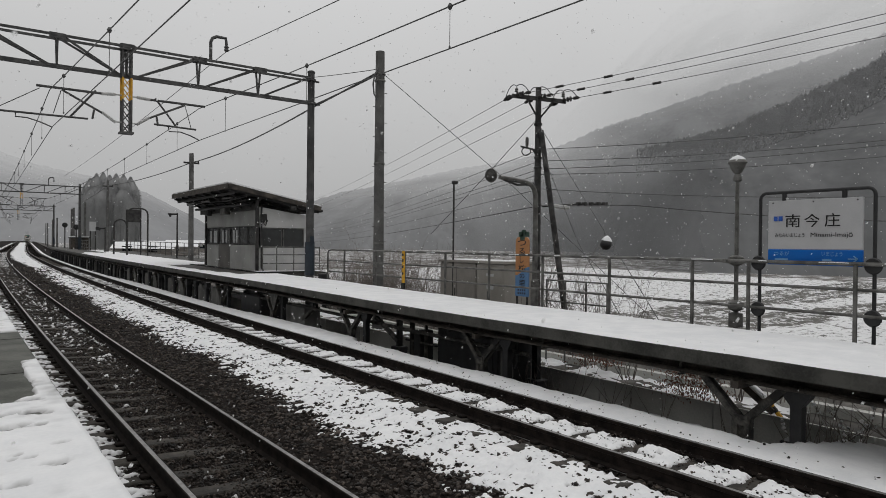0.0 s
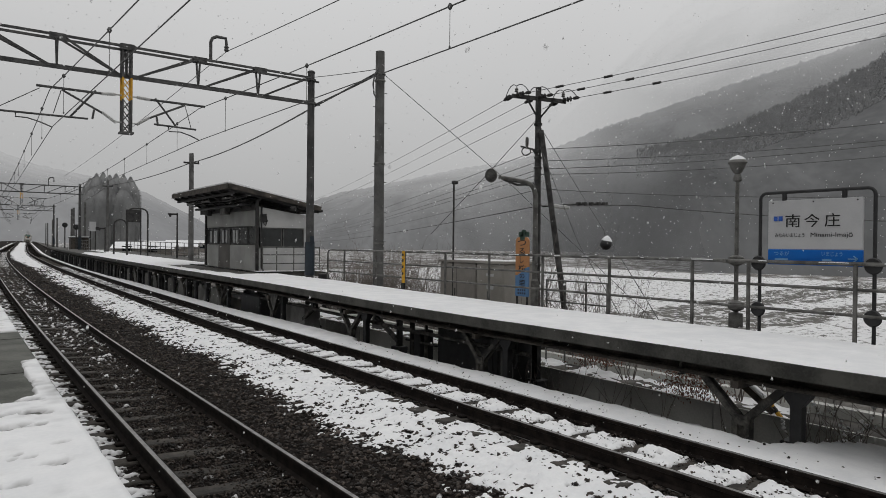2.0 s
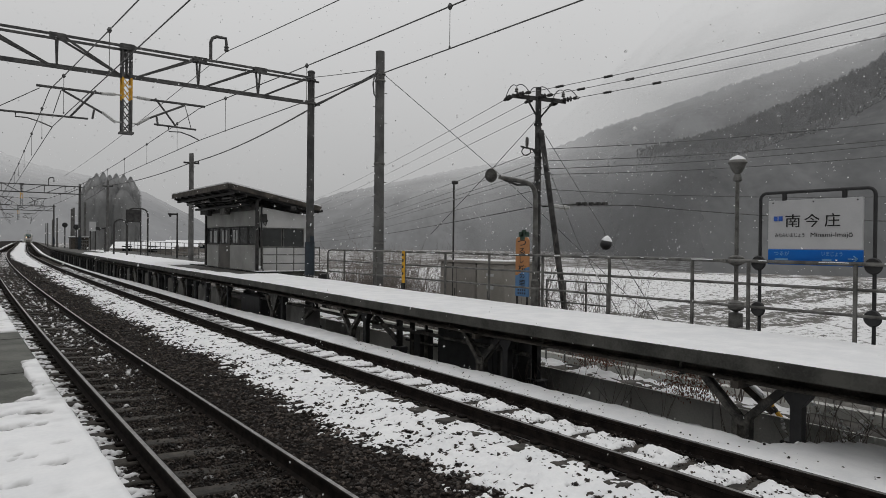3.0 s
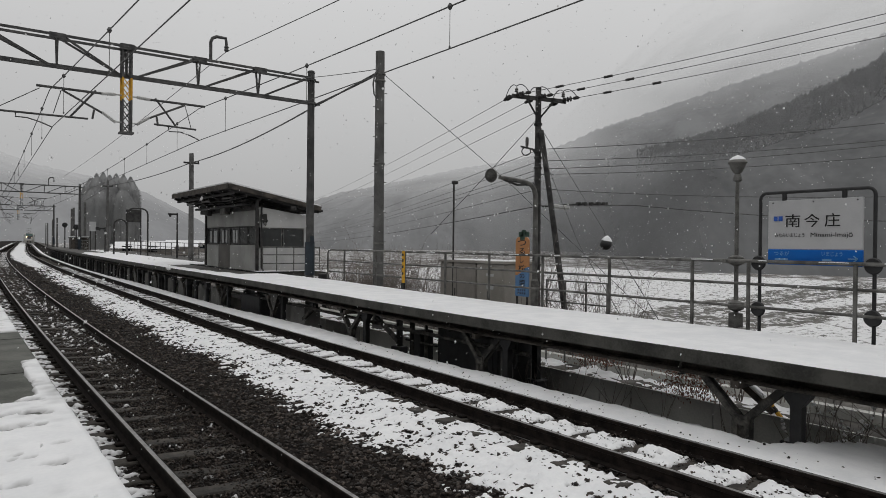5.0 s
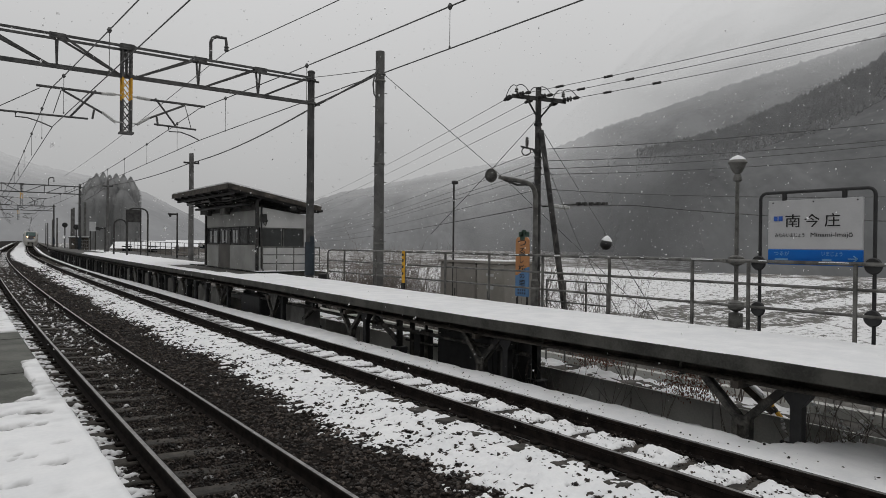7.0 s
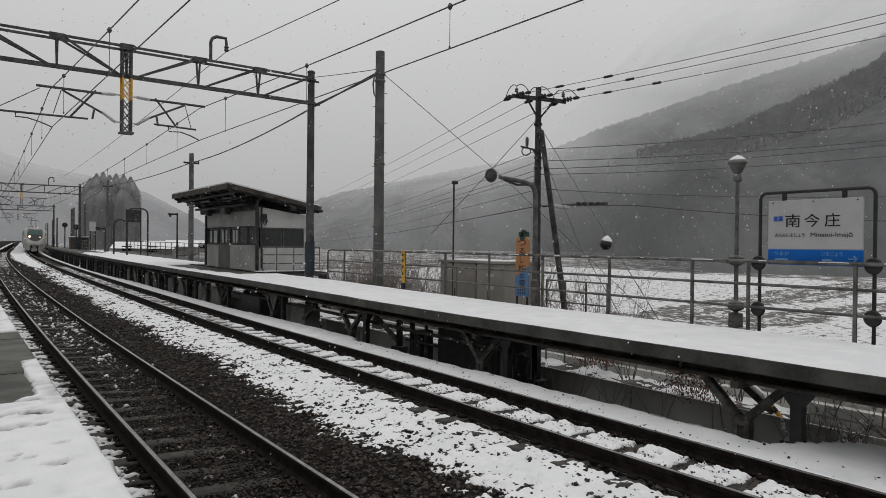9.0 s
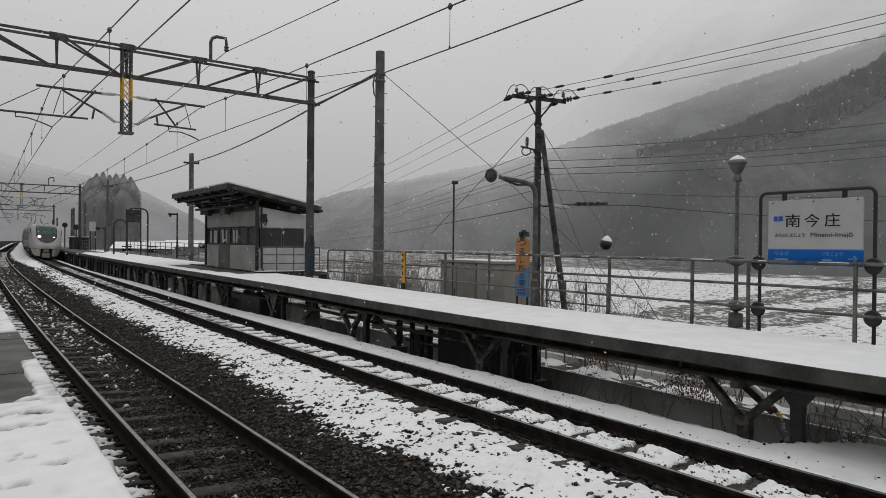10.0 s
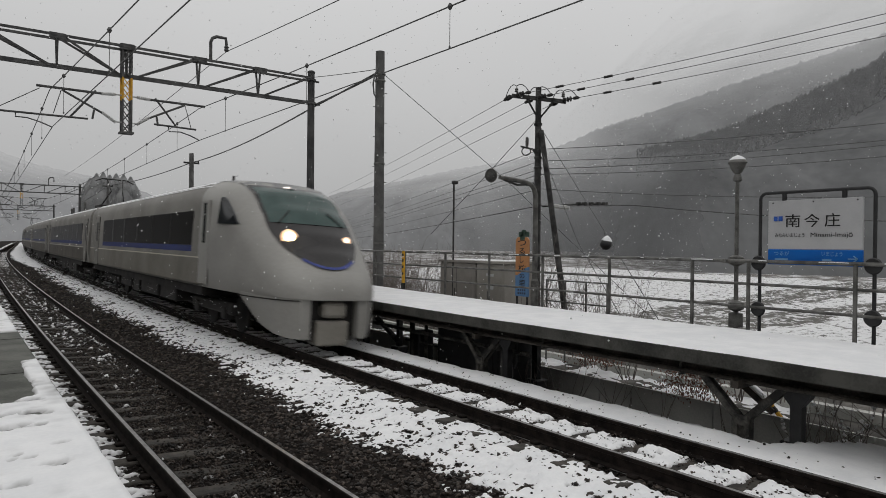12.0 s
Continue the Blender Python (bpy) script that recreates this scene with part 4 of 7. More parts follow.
def station_sign():
    """The name board in its pipe frame, facing the tracks; local x runs along the board, -y faces the reader."""
    s = thing("station_sign", (9.88, 5.16, DECK), "white station name board with blue band, black pipe frame", "station sign", rz=-90)
    w, top = 1.56, 2.14
    r = 0.09
    pts = [(0, 0, -0.1), (0, 0, top - r)] + [(r - r * math.cos(a), 0, top - r + r * math.sin(a)) for a in (0.5, 1.0, 1.5)] + [(w - r + r * math.sin(a), 0, top - r + r * math.cos(a)) for a in (0.1, 0.6, 1.1)] + [(w, 0, top - r), (w, 0, -0.1)]
    part("pipe_frame", pipe(pts, 0.025, 10), BLACKPAINT, s, "black round pipe frame", True)
    board = part("board", box(0.13, 1.42, -0.02, 0.02, 1.30, 2.02, 0.006), WHITEBOARD, s, "white enamel board")
    part("blue_band", box(0.13, 1.42, -0.026, 0.026, 1.07, 1.296, 0.006), SKYBLUE, s, "blue band below the name")
    for x in (0.36, 1.18):
        part("hanger", box(x - 0.03, x + 0.03, -0.018, 0.018, 2.0, 2.14, 0.004), BLACKPAINT, s)
    for x in (0, w):
        for z in (1.085, 0.385):
            part("clamp_disc", moved(lathe([(0.02, -0.03), (0.1, -0.03), (0.115, 0), (0.1, 0.03), (0.02, 0.03)], 20), pose(x, -0.045, z, 90, 0, 0)), BLACKPAINT, s, "round black clamp disc", True)
    front = -0.0235
    for body, x0, x1, z0, z1, mat in (("南", 0.385, 0.60, 1.62, 1.81, INK), ("今", 0.655, 0.865, 1.62, 1.81, INK), ("庄", 0.93, 1.135, 1.62, 1.81, INK), ("みなみいまじょう", 0.235, 0.66, 1.475, 1.535, INK), ("Minami-Imajō", 0.745, 1.295, 1.455, 1.545, INK), ("つるが", 0.23, 0.45, 1.205, 1.27, PALEINK), ("いまじょう", 0.90, 1.17, 1.205, 1.27, PALEINK)):
        y = front if mat is INK else front - 0.006
        v, f = fit_text(body, x0, x1, z0, z1)
        part("lettering", ([(a, y + b * 0.5, c) for a, b, c in v], f), mat, board, "station name lettering" if mat is INK else "")
    for x0, x1 in ((0.24, 0.43), (0.91, 1.03)):
        part("lettering", box(x0, x1, front - 0.008, front - 0.004, 1.135, 1.165), PALEINK, board)
    part("arrow", join(box(1.24, 1.36, front - 0.008, front - 0.004, 1.165, 1.18), bar((1.31, front - 0.006, 1.215), (1.362, front - 0.006, 1.172), 0.004, 0.016), bar((1.31, front - 0.006, 1.13), (1.362, front - 0.006, 1.172), 0.004, 0.016)), PALEINK, board)
    part("emblem", join(box(0.215, 0.272, front - 0.003, front, 1.715, 1.785), box(0.285, 0.345, front - 0.003, front, 1.715, 1.785)), LOGOBLUE, board, "small blue emblem")
    for x in (0.2, 0.775, 1.35):
        part("screw", moved(lathe([(0.004, 0.006), (0.011, 0.004), (0.012, 0)], 10), pose(x, -0.02, 1.985, 90, 0, 0)), DARKSTEEL, board)


def platform_lamp():
    l = thing("platform_lamp", (10.1, 5.66, 0.5), "grey pole lamp with a snow-capped round globe", "lamp")
    part("pole", join(pipe([(0, 0, 0), (0, 0, 2.72)], 0.036, 12, 0.03), lathe([(0.11, 0.3), (0.11, 0.52), (0.06, 0.53)], 14)), GALV, l, "", True)
    for z in (1.37, 0.64):
        part("clamp", join(lathe([(0.04, z - 0.09), (0.12, z - 0.05), (0.12, z + 0.05), (0.04, z + 0.09)], 14)), GALV, l)
    part("clamp_arm", box(-0.36, 0.02, -0.03, 0.03, 1.33, 1.39), GALV, l)
    part("globe", lathe([(0.04, 2.76), (0.07, 2.79), (0.10, 2.84), (0.122, 2.9), (0.13, 2.93)], 20), GALV, l, "grey ribbed glass globe", True)
    part("cap", lathe([(0.142, 2.925), (0.147, 2.94), (0.125, 2.98), (0.09, 3.015), (0.03, 3.035), (0.005, 3.05)], 20), GALV, l, "shallow metal cap", True)
    part("collar", lathe([(0.04, 2.63), (0.065, 2.65), (0.065, 2.7), (0.05, 2.75)], 14), GALV, l)
    tagged(part("cap_snow", lathe([(0.136, 2.955), (0.115, 3.0), (0.07, 3.035), (0.01, 3.06)], 20), SNOW, l, "snow on the lamp cap", True))


def bent_lamp():
    l = thing("bent_pole_lamp", (10.2, 10.33, -0.6), "grey bent pipe pole carrying a round wire-guarded horn", "lamp")
    part("pole", pipe([(0, 0, 0), (0, 0, 3.75), (-0.04, 0, 3.9), (-0.14, 0, 4.0), (-0.3, 0, 4.04), (-1.05, 0, 4.1)], 0.06, 10, 0.045), GALV, l, "", True)
    part("sleeve", lathe([(0.09, 0.4), (0.09, 1.9), (0.06, 1.95)], 12), GALV, l)
    part("bracket", join(pipe([(-0.2, 0, 4.0), (-0.55, 0, 3.97), (-0.95, 0, 4.06)], 0.025, 6), pipe([(0, 0, 3.95), (0.02, 0.1, 4.05), (0.3, 0.6, 4.05)], 0.02, 6)), DARKSTEEL, l)
    m = Matrix.Translation((-1.27, 0.0, 4.12)) @ Vector((-1.0, -0.3, -0.08)).to_track_quat("Z", "Y").to_matrix().to_4x4() @ Matrix.Diagonal((0.78, 0.78, 0.9, 1))
    h = part("horn", moved(lathe([(0.05, -0.12), (0.12, -0.08), (0.18, 0.0), (0.17, 0.02), (0.06, 0.0), (0.02, 0.04)], 20), m), GALV, l, "round grey horn with a guard", True)
    ring = []
    for k in range(8):
        a = math.pi * k / 8
        ring.append(pipe([m @ Vector((0.17 * math.cos(a), 0.17 * math.sin(a), 0.03)), m @ Vector((-0.17 * math.cos(a), -0.17 * math.sin(a), 0.03))], 0.006, 4))
    ring.append(pipe([m @ Vector((0.175 * math.cos(q), 0.175 * math.sin(q), 0.03)) for q in [2 * math.pi * k / 16 for k in range(17)]], 0.012, 5))
    part("guard", join(*ring), GALV, h)


def hazard_post():
    p = thing("hazard_post", (9.7, 14.8, DECK), "yellow warning post with black bars and a dark foot", "post")
    part("board", box(-0.02, 0.02, -0.055, 0.055, 0.28, 1.14, 0.008), YELLOW, p)
    part("foot", box(-0.035, 0.035, -0.06, 0.06, 0.0, 0.28, 0.008), BLACKPAINT, p)
    for z in (0.5, 0.68, 0.85, 1.0):
        part("black_bar", box(-0.025, -0.02, -0.035, 0.035, z, z + 0.07), BLACKPAINT, p)


def small_items():
    single("platform_box", box(10.7, 11.0, 21.7, 22.0, 0.6, 0.98, 0.02), BLACKPAINT, "small black box at the back of the platform", "box")
    p = thing("lamp_post", (11.0, 14.3, -0.6), "thin grey post with a small tilted lamp head", "lamp")
    part("pole", pipe([(0, 0, 0), (0, 0, 4.4)], 0.028, 8, 0.024), DARKSTEEL, p)
    part("lamp_head", box(-0.05, 0.12, -0.07, 0.07, 4.34, 4.44, 0.03), DARKSTEEL, p)


def cabinets():
    for y0, y1, mat, lab in ((13.35, 14.9, TAUPE, "taupe steel equipment cabinet behind the fence"), (12.2, 13.3, BEIGE, "beige steel equipment cabinet behind the fence")):
        c = thing("equipment_cabinet", (11.0, y0, -0.6), lab, "cabinet", "trackside cabinets")
        part("body", box(0, 1.0, 0, y1 - y0, 0, 2.2, 0.02), mat, c)
        part("lid", box(-0.04, 1.04, -0.04, y1 - y0 + 0.04, 2.2, 2.27, 0.01), mat, c)
        part("door", box(-0.012, 0.0, 0.08, y1 - y0 - 0.08, 0.2, 2.1), mat, c)
        part("door_gap", box(-0.0135, -0.012, (y1 - y0) / 2 - 0.006, (y1 - y0) / 2 + 0.006, 0.2, 2.1), DARKSTEEL, c)
        part("handle", box(-0.035, -0.012, (y1 - y0) / 2 + 0.05, (y1 - y0) / 2 + 0.08, 1.3, 1.5, 0.005), DARKSTEEL, c)
        if mat is BEIGE:
            part("label_plate", box(-0.018, -0.012, 0.4, 0.68, 1.88, 1.95), WHITEBOARD, c)
            part("label_plate", box(-0.018, -0.012, 0.4, 0.66, 1.55, 1.65), WHITEBOARD, c)
        part("cap_snow", box(0.02, 0.98, 0.02, y1 - y0 - 0.02, 2.268, 2.285, 0.004), SNOW, c)


BEIGE = material("beige_paint", (0.22, 0.205, 0.182), (0.3, 0.283, 0.255), rough=0.7, scale=1.5, bump=0.1)
ORANGE = material("orange_paint", (0.42, 0.19, 0.075), (0.5, 0.24, 0.1), rough=0.6, scale=3, bump=0.05)
LEAFGREEN = material("dark_green_paint", (0.022, 0.05, 0.034), (0.035, 0.07, 0.05), rough=0.6, bump=0)


def village_board():
    """An upright painted board, orange above, blue below; local x along the board, -y to the reader."""
    b = thing("village_board", (10.2, 10.93, -0.5), "upright orange and blue painted board with a leaf on top", "sign board", rz=-90)
    n = 10
    wav = lambda x: 2.0 + 0.1 * math.sin(math.pi * (x / 0.42 - 0.5))
    lower = [(0.0, 1.44)] + [(0.42, 1.44)] + [(0.42 - 0.42 * i / n, wav(0.42 - 0.42 * i / n)) for i in range(n + 1)]
    upper = [(0.42 * i / n, wav(0.42 * i / n)) for i in range(n + 1)] + [(0.42, 2.7), (0.36, 2.76), (0.06, 2.76), (0.0, 2.7)]
    for nm, ring, mat in (("blue_field", lower, LIGHTBLUE), ("orange_field", upper, ORANGE)):
        part(nm, loft([[(x, y, z) for x, z in ring] for y in (-0.015, 0.015)]), mat, b)
    part("leaf", join(*[loft([[(0.27 + 0.10 * math.cos(a) * q + 0.1 * math.cos(c), y, 2.81 + 0.075 * math.sin(a) * q + 0.06 * math.sin(c)) for a, q in [(2 * math.pi * k / 8, 1.0 if k % 2 else 0.75) for k in range(8)]] for y in (-0.022, -0.016)]) for c in (0.3, 1.6, 2.8, 4.2)]), LEAFGREEN, b, "dark green leaf shape")
    for body, x0, x1, z0, z1 in (("つ", 0.07, 0.34, 2.57, 2.7), ("る", 0.12, 0.3, 2.38, 2.52), ("し", 0.14, 0.27, 2.19, 2.34), ("柿", 0.1, 0.33, 2.0, 2.15), ("の", 0.14, 0.3, 1.84, 1.95), ("里", 0.12, 0.32, 1.65, 1.81)):
        v, f = fit_text(body, x0, x1, z0, z1, 0.012)
        part("lettering", ([(a, -0.018 + q * 0.5, c) for a, q, c in v], f), INK, b)
    for z in (1.56, 1.49):
        for k in range(4):
            part("lettering", box(0.08 + 0.07 * k, 0.12 + 0.07 * k, -0.018, -0.015, z, z + 0.04), INK, b)
    for x in (0.05, 0.37):
        part("leg", box(x - 0.02, x + 0.02, -0.012, 0.012, 0.0, 1.44), DARKSTEEL, b)


# ---- shelter ----
DOORBROWN = material("dark_brown_door_paint", (0.075, 0.07, 0.062), (0.12, 0.112, 0.10), rough=0.6, scale=1.5, bump=0.1)


def shelter():
    s = thing("platform_shelter", (10.3, 26.95, DECK), "small grey platform shelter with a snow-edged sloping roof", "shelter")
    L, D, H = 6.95, 2.2, 2.85
    t = 0.08
    # track-side wall, its door and windows
    part("wall", box(0, t, 0.0, 3.45, 0.0, 1.22), EAVEBOARD, s, "light grey board wall")
    part("wall", box(0, t, 5.1, L, 0.0, 1.22), EAVEBOARD, s)
    part("wall", box(0, t, 0.0, L, 2.06, H), EAVEBOARD, s)
    part("door", box(0.015, 0.055, 3.5, 5.05, 0.02, 1.25), DOORBROWN, s, "dark grey-brown sliding door")

    part("wall", box(D - t, D, 0.0, L, 0.0, H - 0.3), WALLBOARD, s)
    part("wall", loft([[(t, y, 0), (D - t, y, 0), (D - t, y, H - 0.3), (t, y, H)] for y in (L - t, L)]), WALLBOARD, s)
    part("wall", loft([[(t, y, 0), (D - t, y, 0), (D - t, y, 1.12), (t, y, 1.12)] for y in (0, t)]), WALLBOARD, s)
    part("wall", loft([[(t, y, 1.98), (D - t, y, 1.98), (D - t, y, H - 0.3), (t, y, H)] for y in (0, t)]), WALLBOARD, s)
    for y0, y1 in ((0.1, 1.15), (1.2, 2.25), (2.3, 3.4), (3.5, 4.25), (4.3, 5.05), (5.15, 6.0), (6.05, 6.9)):
        wdw = part("window", join(box(0.01, 0.06, y0, y1, 1.24, 1.29), box(0.01, 0.06, y0, y1, 1.99, 2.04), box(0.01, 0.06, y0, y0 + 0.05, 1.29, 1.99), box(0.01, 0.06, y1 - 0.05, y1, 1.29, 1.99)), DARKSTEEL, s, "dark window frame")
        part("pane", box(0.03, 0.036, y0 + 0.05, y1 - 0.05, 1.29, 1.99), DULLGLASS, wdw)
    # pale strips put into the windows for daylight showing through them
    for y in (4.0, 4.5, 2.6, 2.95, 5.5, 5.75, 6.3):
        part("notice", box(0.018, 0.026, y - 0.09, y + 0.13, 1.32, 1.9), WHITEBOARD, s, "pale strip painted in for daylight seen through the pane")
    for x0, x1 in ((0.12, 1.1), (1.14, 2.1)):
        wdw = part("window", join(box(x0, x1, 0.01, 0.06, 1.13, 1.17), box(x0, x1, 0.01, 0.06, 1.93, 1.97), box(x0, x0 + 0.04, 0.01, 0.06, 1.17, 1.93), box(x1 - 0.04, x1, 0.01, 0.06, 1.17, 1.93)), GALV, s, "grey window frame")
        part("pane", box(x0 + 0.04, x1 - 0.04, 0.03, 0.036, 1.17, 1.93), DULLGLASS, wdw)
    for x, y in ((-0.05, -0.05), (-0.02, L + 0.02)):
        part("column", box(x - 0.06, x + 0.06, y - 0.06, y + 0.06, 0, H + 0.3), DARKSTEEL, s, "dark steel column")
    part("drainpipe", pipe([(0.12, -0.12, 2.9), (0.12, -0.14, 0.3), (0.2, -0.2, 0.1), (0.35, -0.2, 0.05)], 0.04, 8), DARKSTEEL, s)
    # roof: front edge high over the platform, falling to the back
    f0, f1, y0, y1 = -1.36, 2.75, -0.35, 8.2
    zf, zb = 3.57, 2.78
    part("roof", loft([[(f0, y, zf), (f1, y, zb), (f1, y, zb + 0.14), (f0, y, zf + 0.14)] for y in (y0, y1)]), DARKSTEEL, s, "dark sheet roof")
    part("roof_edge", join(bar((f0, y0 - 0.02, zf + 0.07), (f1, y0 - 0.02, zb + 0.07), 0.03, 0.2), bar((f0 - 0.02, y0, zf + 0.06), (f0 - 0.02, y1, zf + 0.06), 0.03, 0.22)), RUSTSTEEL, s, "dark roof fascia")
    part("roof_snow_and_highlight", loft([[(f0 + 0.02, y, zf + 0.145), (f1 - 0.02, y, zb + 0.145), (f1 - 0.0, y, zb + 0.23), (f0 + 0.0, y, zf + 0.23)] for y in (y0 - 0.02, y1 - 0.03)]), SNOW, s, "thin snow on the roof")
    for k in range(8):
        y = y0 + 0.15 + k * 1.17
        part("rafter", bar((f0 + 0.05, y, zf - 0.06), (f1 - 0.05, y, zb - 0.06), 0.07, 0.12), DARKSTEEL, s)
    for x in (f0 + 0.25, -0.6, 0.0):
        zz = zf + (zb - zf) * (x - f0) / (f1 - f0)
        part("purlin", bar((x, y0 + 0.05, zz - 0.16), (x, y1 - 0.05, zz - 0.16), 0.06, 0.1), DARKSTEEL, s)
    for y in (1.2, 4.2, 6.6):
        part("eave_lamp", join(box(-0.95, -0.85, y - 0.6, y + 0.6, 3.2, 3.27, 0.02), bar((-0.9, y - 0.4, 3.27), (-0.9, y - 0.4, 3.42), 0.03, 0.03), bar((-0.9, y + 0.4, 3.27), (-0.9, y + 0.4, 3.42), 0.03, 0.03)), GALV, s, "unlit fluorescent lamp under the eave")
    for y in (0.4, 1.5, 2.6, 3.9, 5.2, 6.5):
        part("roof_bracket", bar((0.0, y, 2.75), (-1.0, y, 3.36), 0.06, 0.07), DARKSTEEL, s)
    # dark beam, slab and conduits added as clutter to deepen the eave's shade
    part("eave_dark_beam", box(-0.16, -0.01, -0.1, L + 0.6, 2.72, 3.0, 0.02), DARKSTEEL, s, "dark beam added to deepen the eave's shade")
    for x, z in ((-0.28, 3.02), (-0.5, 3.12), (-0.72, 3.2)):
        part("conduit", pipe([(x, y0 + 0.3, z), (x, 2.0, z - 0.05), (x, 4.5, z + 0.02), (x, y1 - 0.4, z)], 0.035, 6), DARKSTEEL, s)
    part("eave_dark_slab", box(-0.6, -0.2, 0.2, L, 2.9, 2.98, 0.01), BLACKPAINT, s, "black slab added to deepen the eave's shade")
    part("junction_box", box(-0.45, -0.18, 2.9, 3.5, 2.6, 2.9, 0.02), GALV, s)
    part("junction_box", box(-0.4, -0.17, 5.6, 6.0, 2.62, 2.88, 0.02), DARKSTEEL, s)
    part("gutter", join(pipe([(f1 + 0.04, y0, zb - 0.02), (f1 + 0.04, y1, zb - 0.06)], 0.06, 8)), DARKSTEEL, s)
    part("loudspeaker", lathe([(0.05, 0), (0.13, 0.05), (0.15, 0.12), (0.13, 0.2), (0.03, 0.22)], 12, (1.45, -0.3, 2.72)), DARKSTEEL, s, "dark loudspeaker under the eave")
    part("meter_box", join(box(0.1, 0.38, -0.1, -0.01, 2.2, 2.55, 0.02), pipe([(0.2, -0.08, 2.2), (0.3, -0.1, 2.05), (0.4, -0.1, 2.3)], 0.02, 5)), DARKSTEEL, s)


# ---- poles and wires ----
def pole_wires(name, label, lines, r=0.012, sag=0.5):
    w = thing(name, (0, 0, 0), label, "wire", "power lines")
    for pts in lines:
        part("wire", cable(pts, r, sag, 12), WIRE, w)


def feeder_pole():
    p = thing("concrete_pole", (10.3, 17.1, -0.9), "grey concrete pole with climbing pegs and a cable loop", "pole")
    part("shaft", pipe([(0, 0, 0), (0, 0, 8.78)], 0.17, 16, 0.135), POLE, p, "", True)
    for k in range(13):
        part("climbing_peg", pipe([((0.14 if k % 2 else -0.14), 0, 2.6 + 0.45 * k), ((0.24 if k % 2 else -0.24), -0.02, 2.6 + 0.45 * k)], 0.01, 5), GALV, p)
    for z in (8.1, 7.9, 5.4, 3.0):
        part("band", lathe([(0.15, z - 0.03), (0.168, z - 0.02), (0.168, z + 0.02), (0.15, z + 0.03)], 14), GALV, p)
    part("cable_loop", pipe([(-0.12, -0.1, 8.25), (-0.24, -0.1, 8.05), (-0.3, -0.1, 7.75), (-0.26, -0.1, 7.45), (-0.15, -0.1, 7.3)], 0.022, 6), WIRE, p)


def plain_pole(x, y, z0, h, r, label, arm=True):
    p = thing("concrete_pole", (x, y, z0), label, "pole", "line poles")
    part("shaft", pipe([(0, 0, 0), (0, 0, h)], r, 12, r * 0.8), POLE, p, "", True)
    if arm:
        part("crossarm", join(box(-0.45, 0.45, -0.05, 0.05, h - 0.62, h - 0.52), lathe([(0.04, 0), (0.06, 0.04), (0.04, 0.12)], 8, (0.4, 0, h - 0.52))), DARKSTEEL, p)
    return p


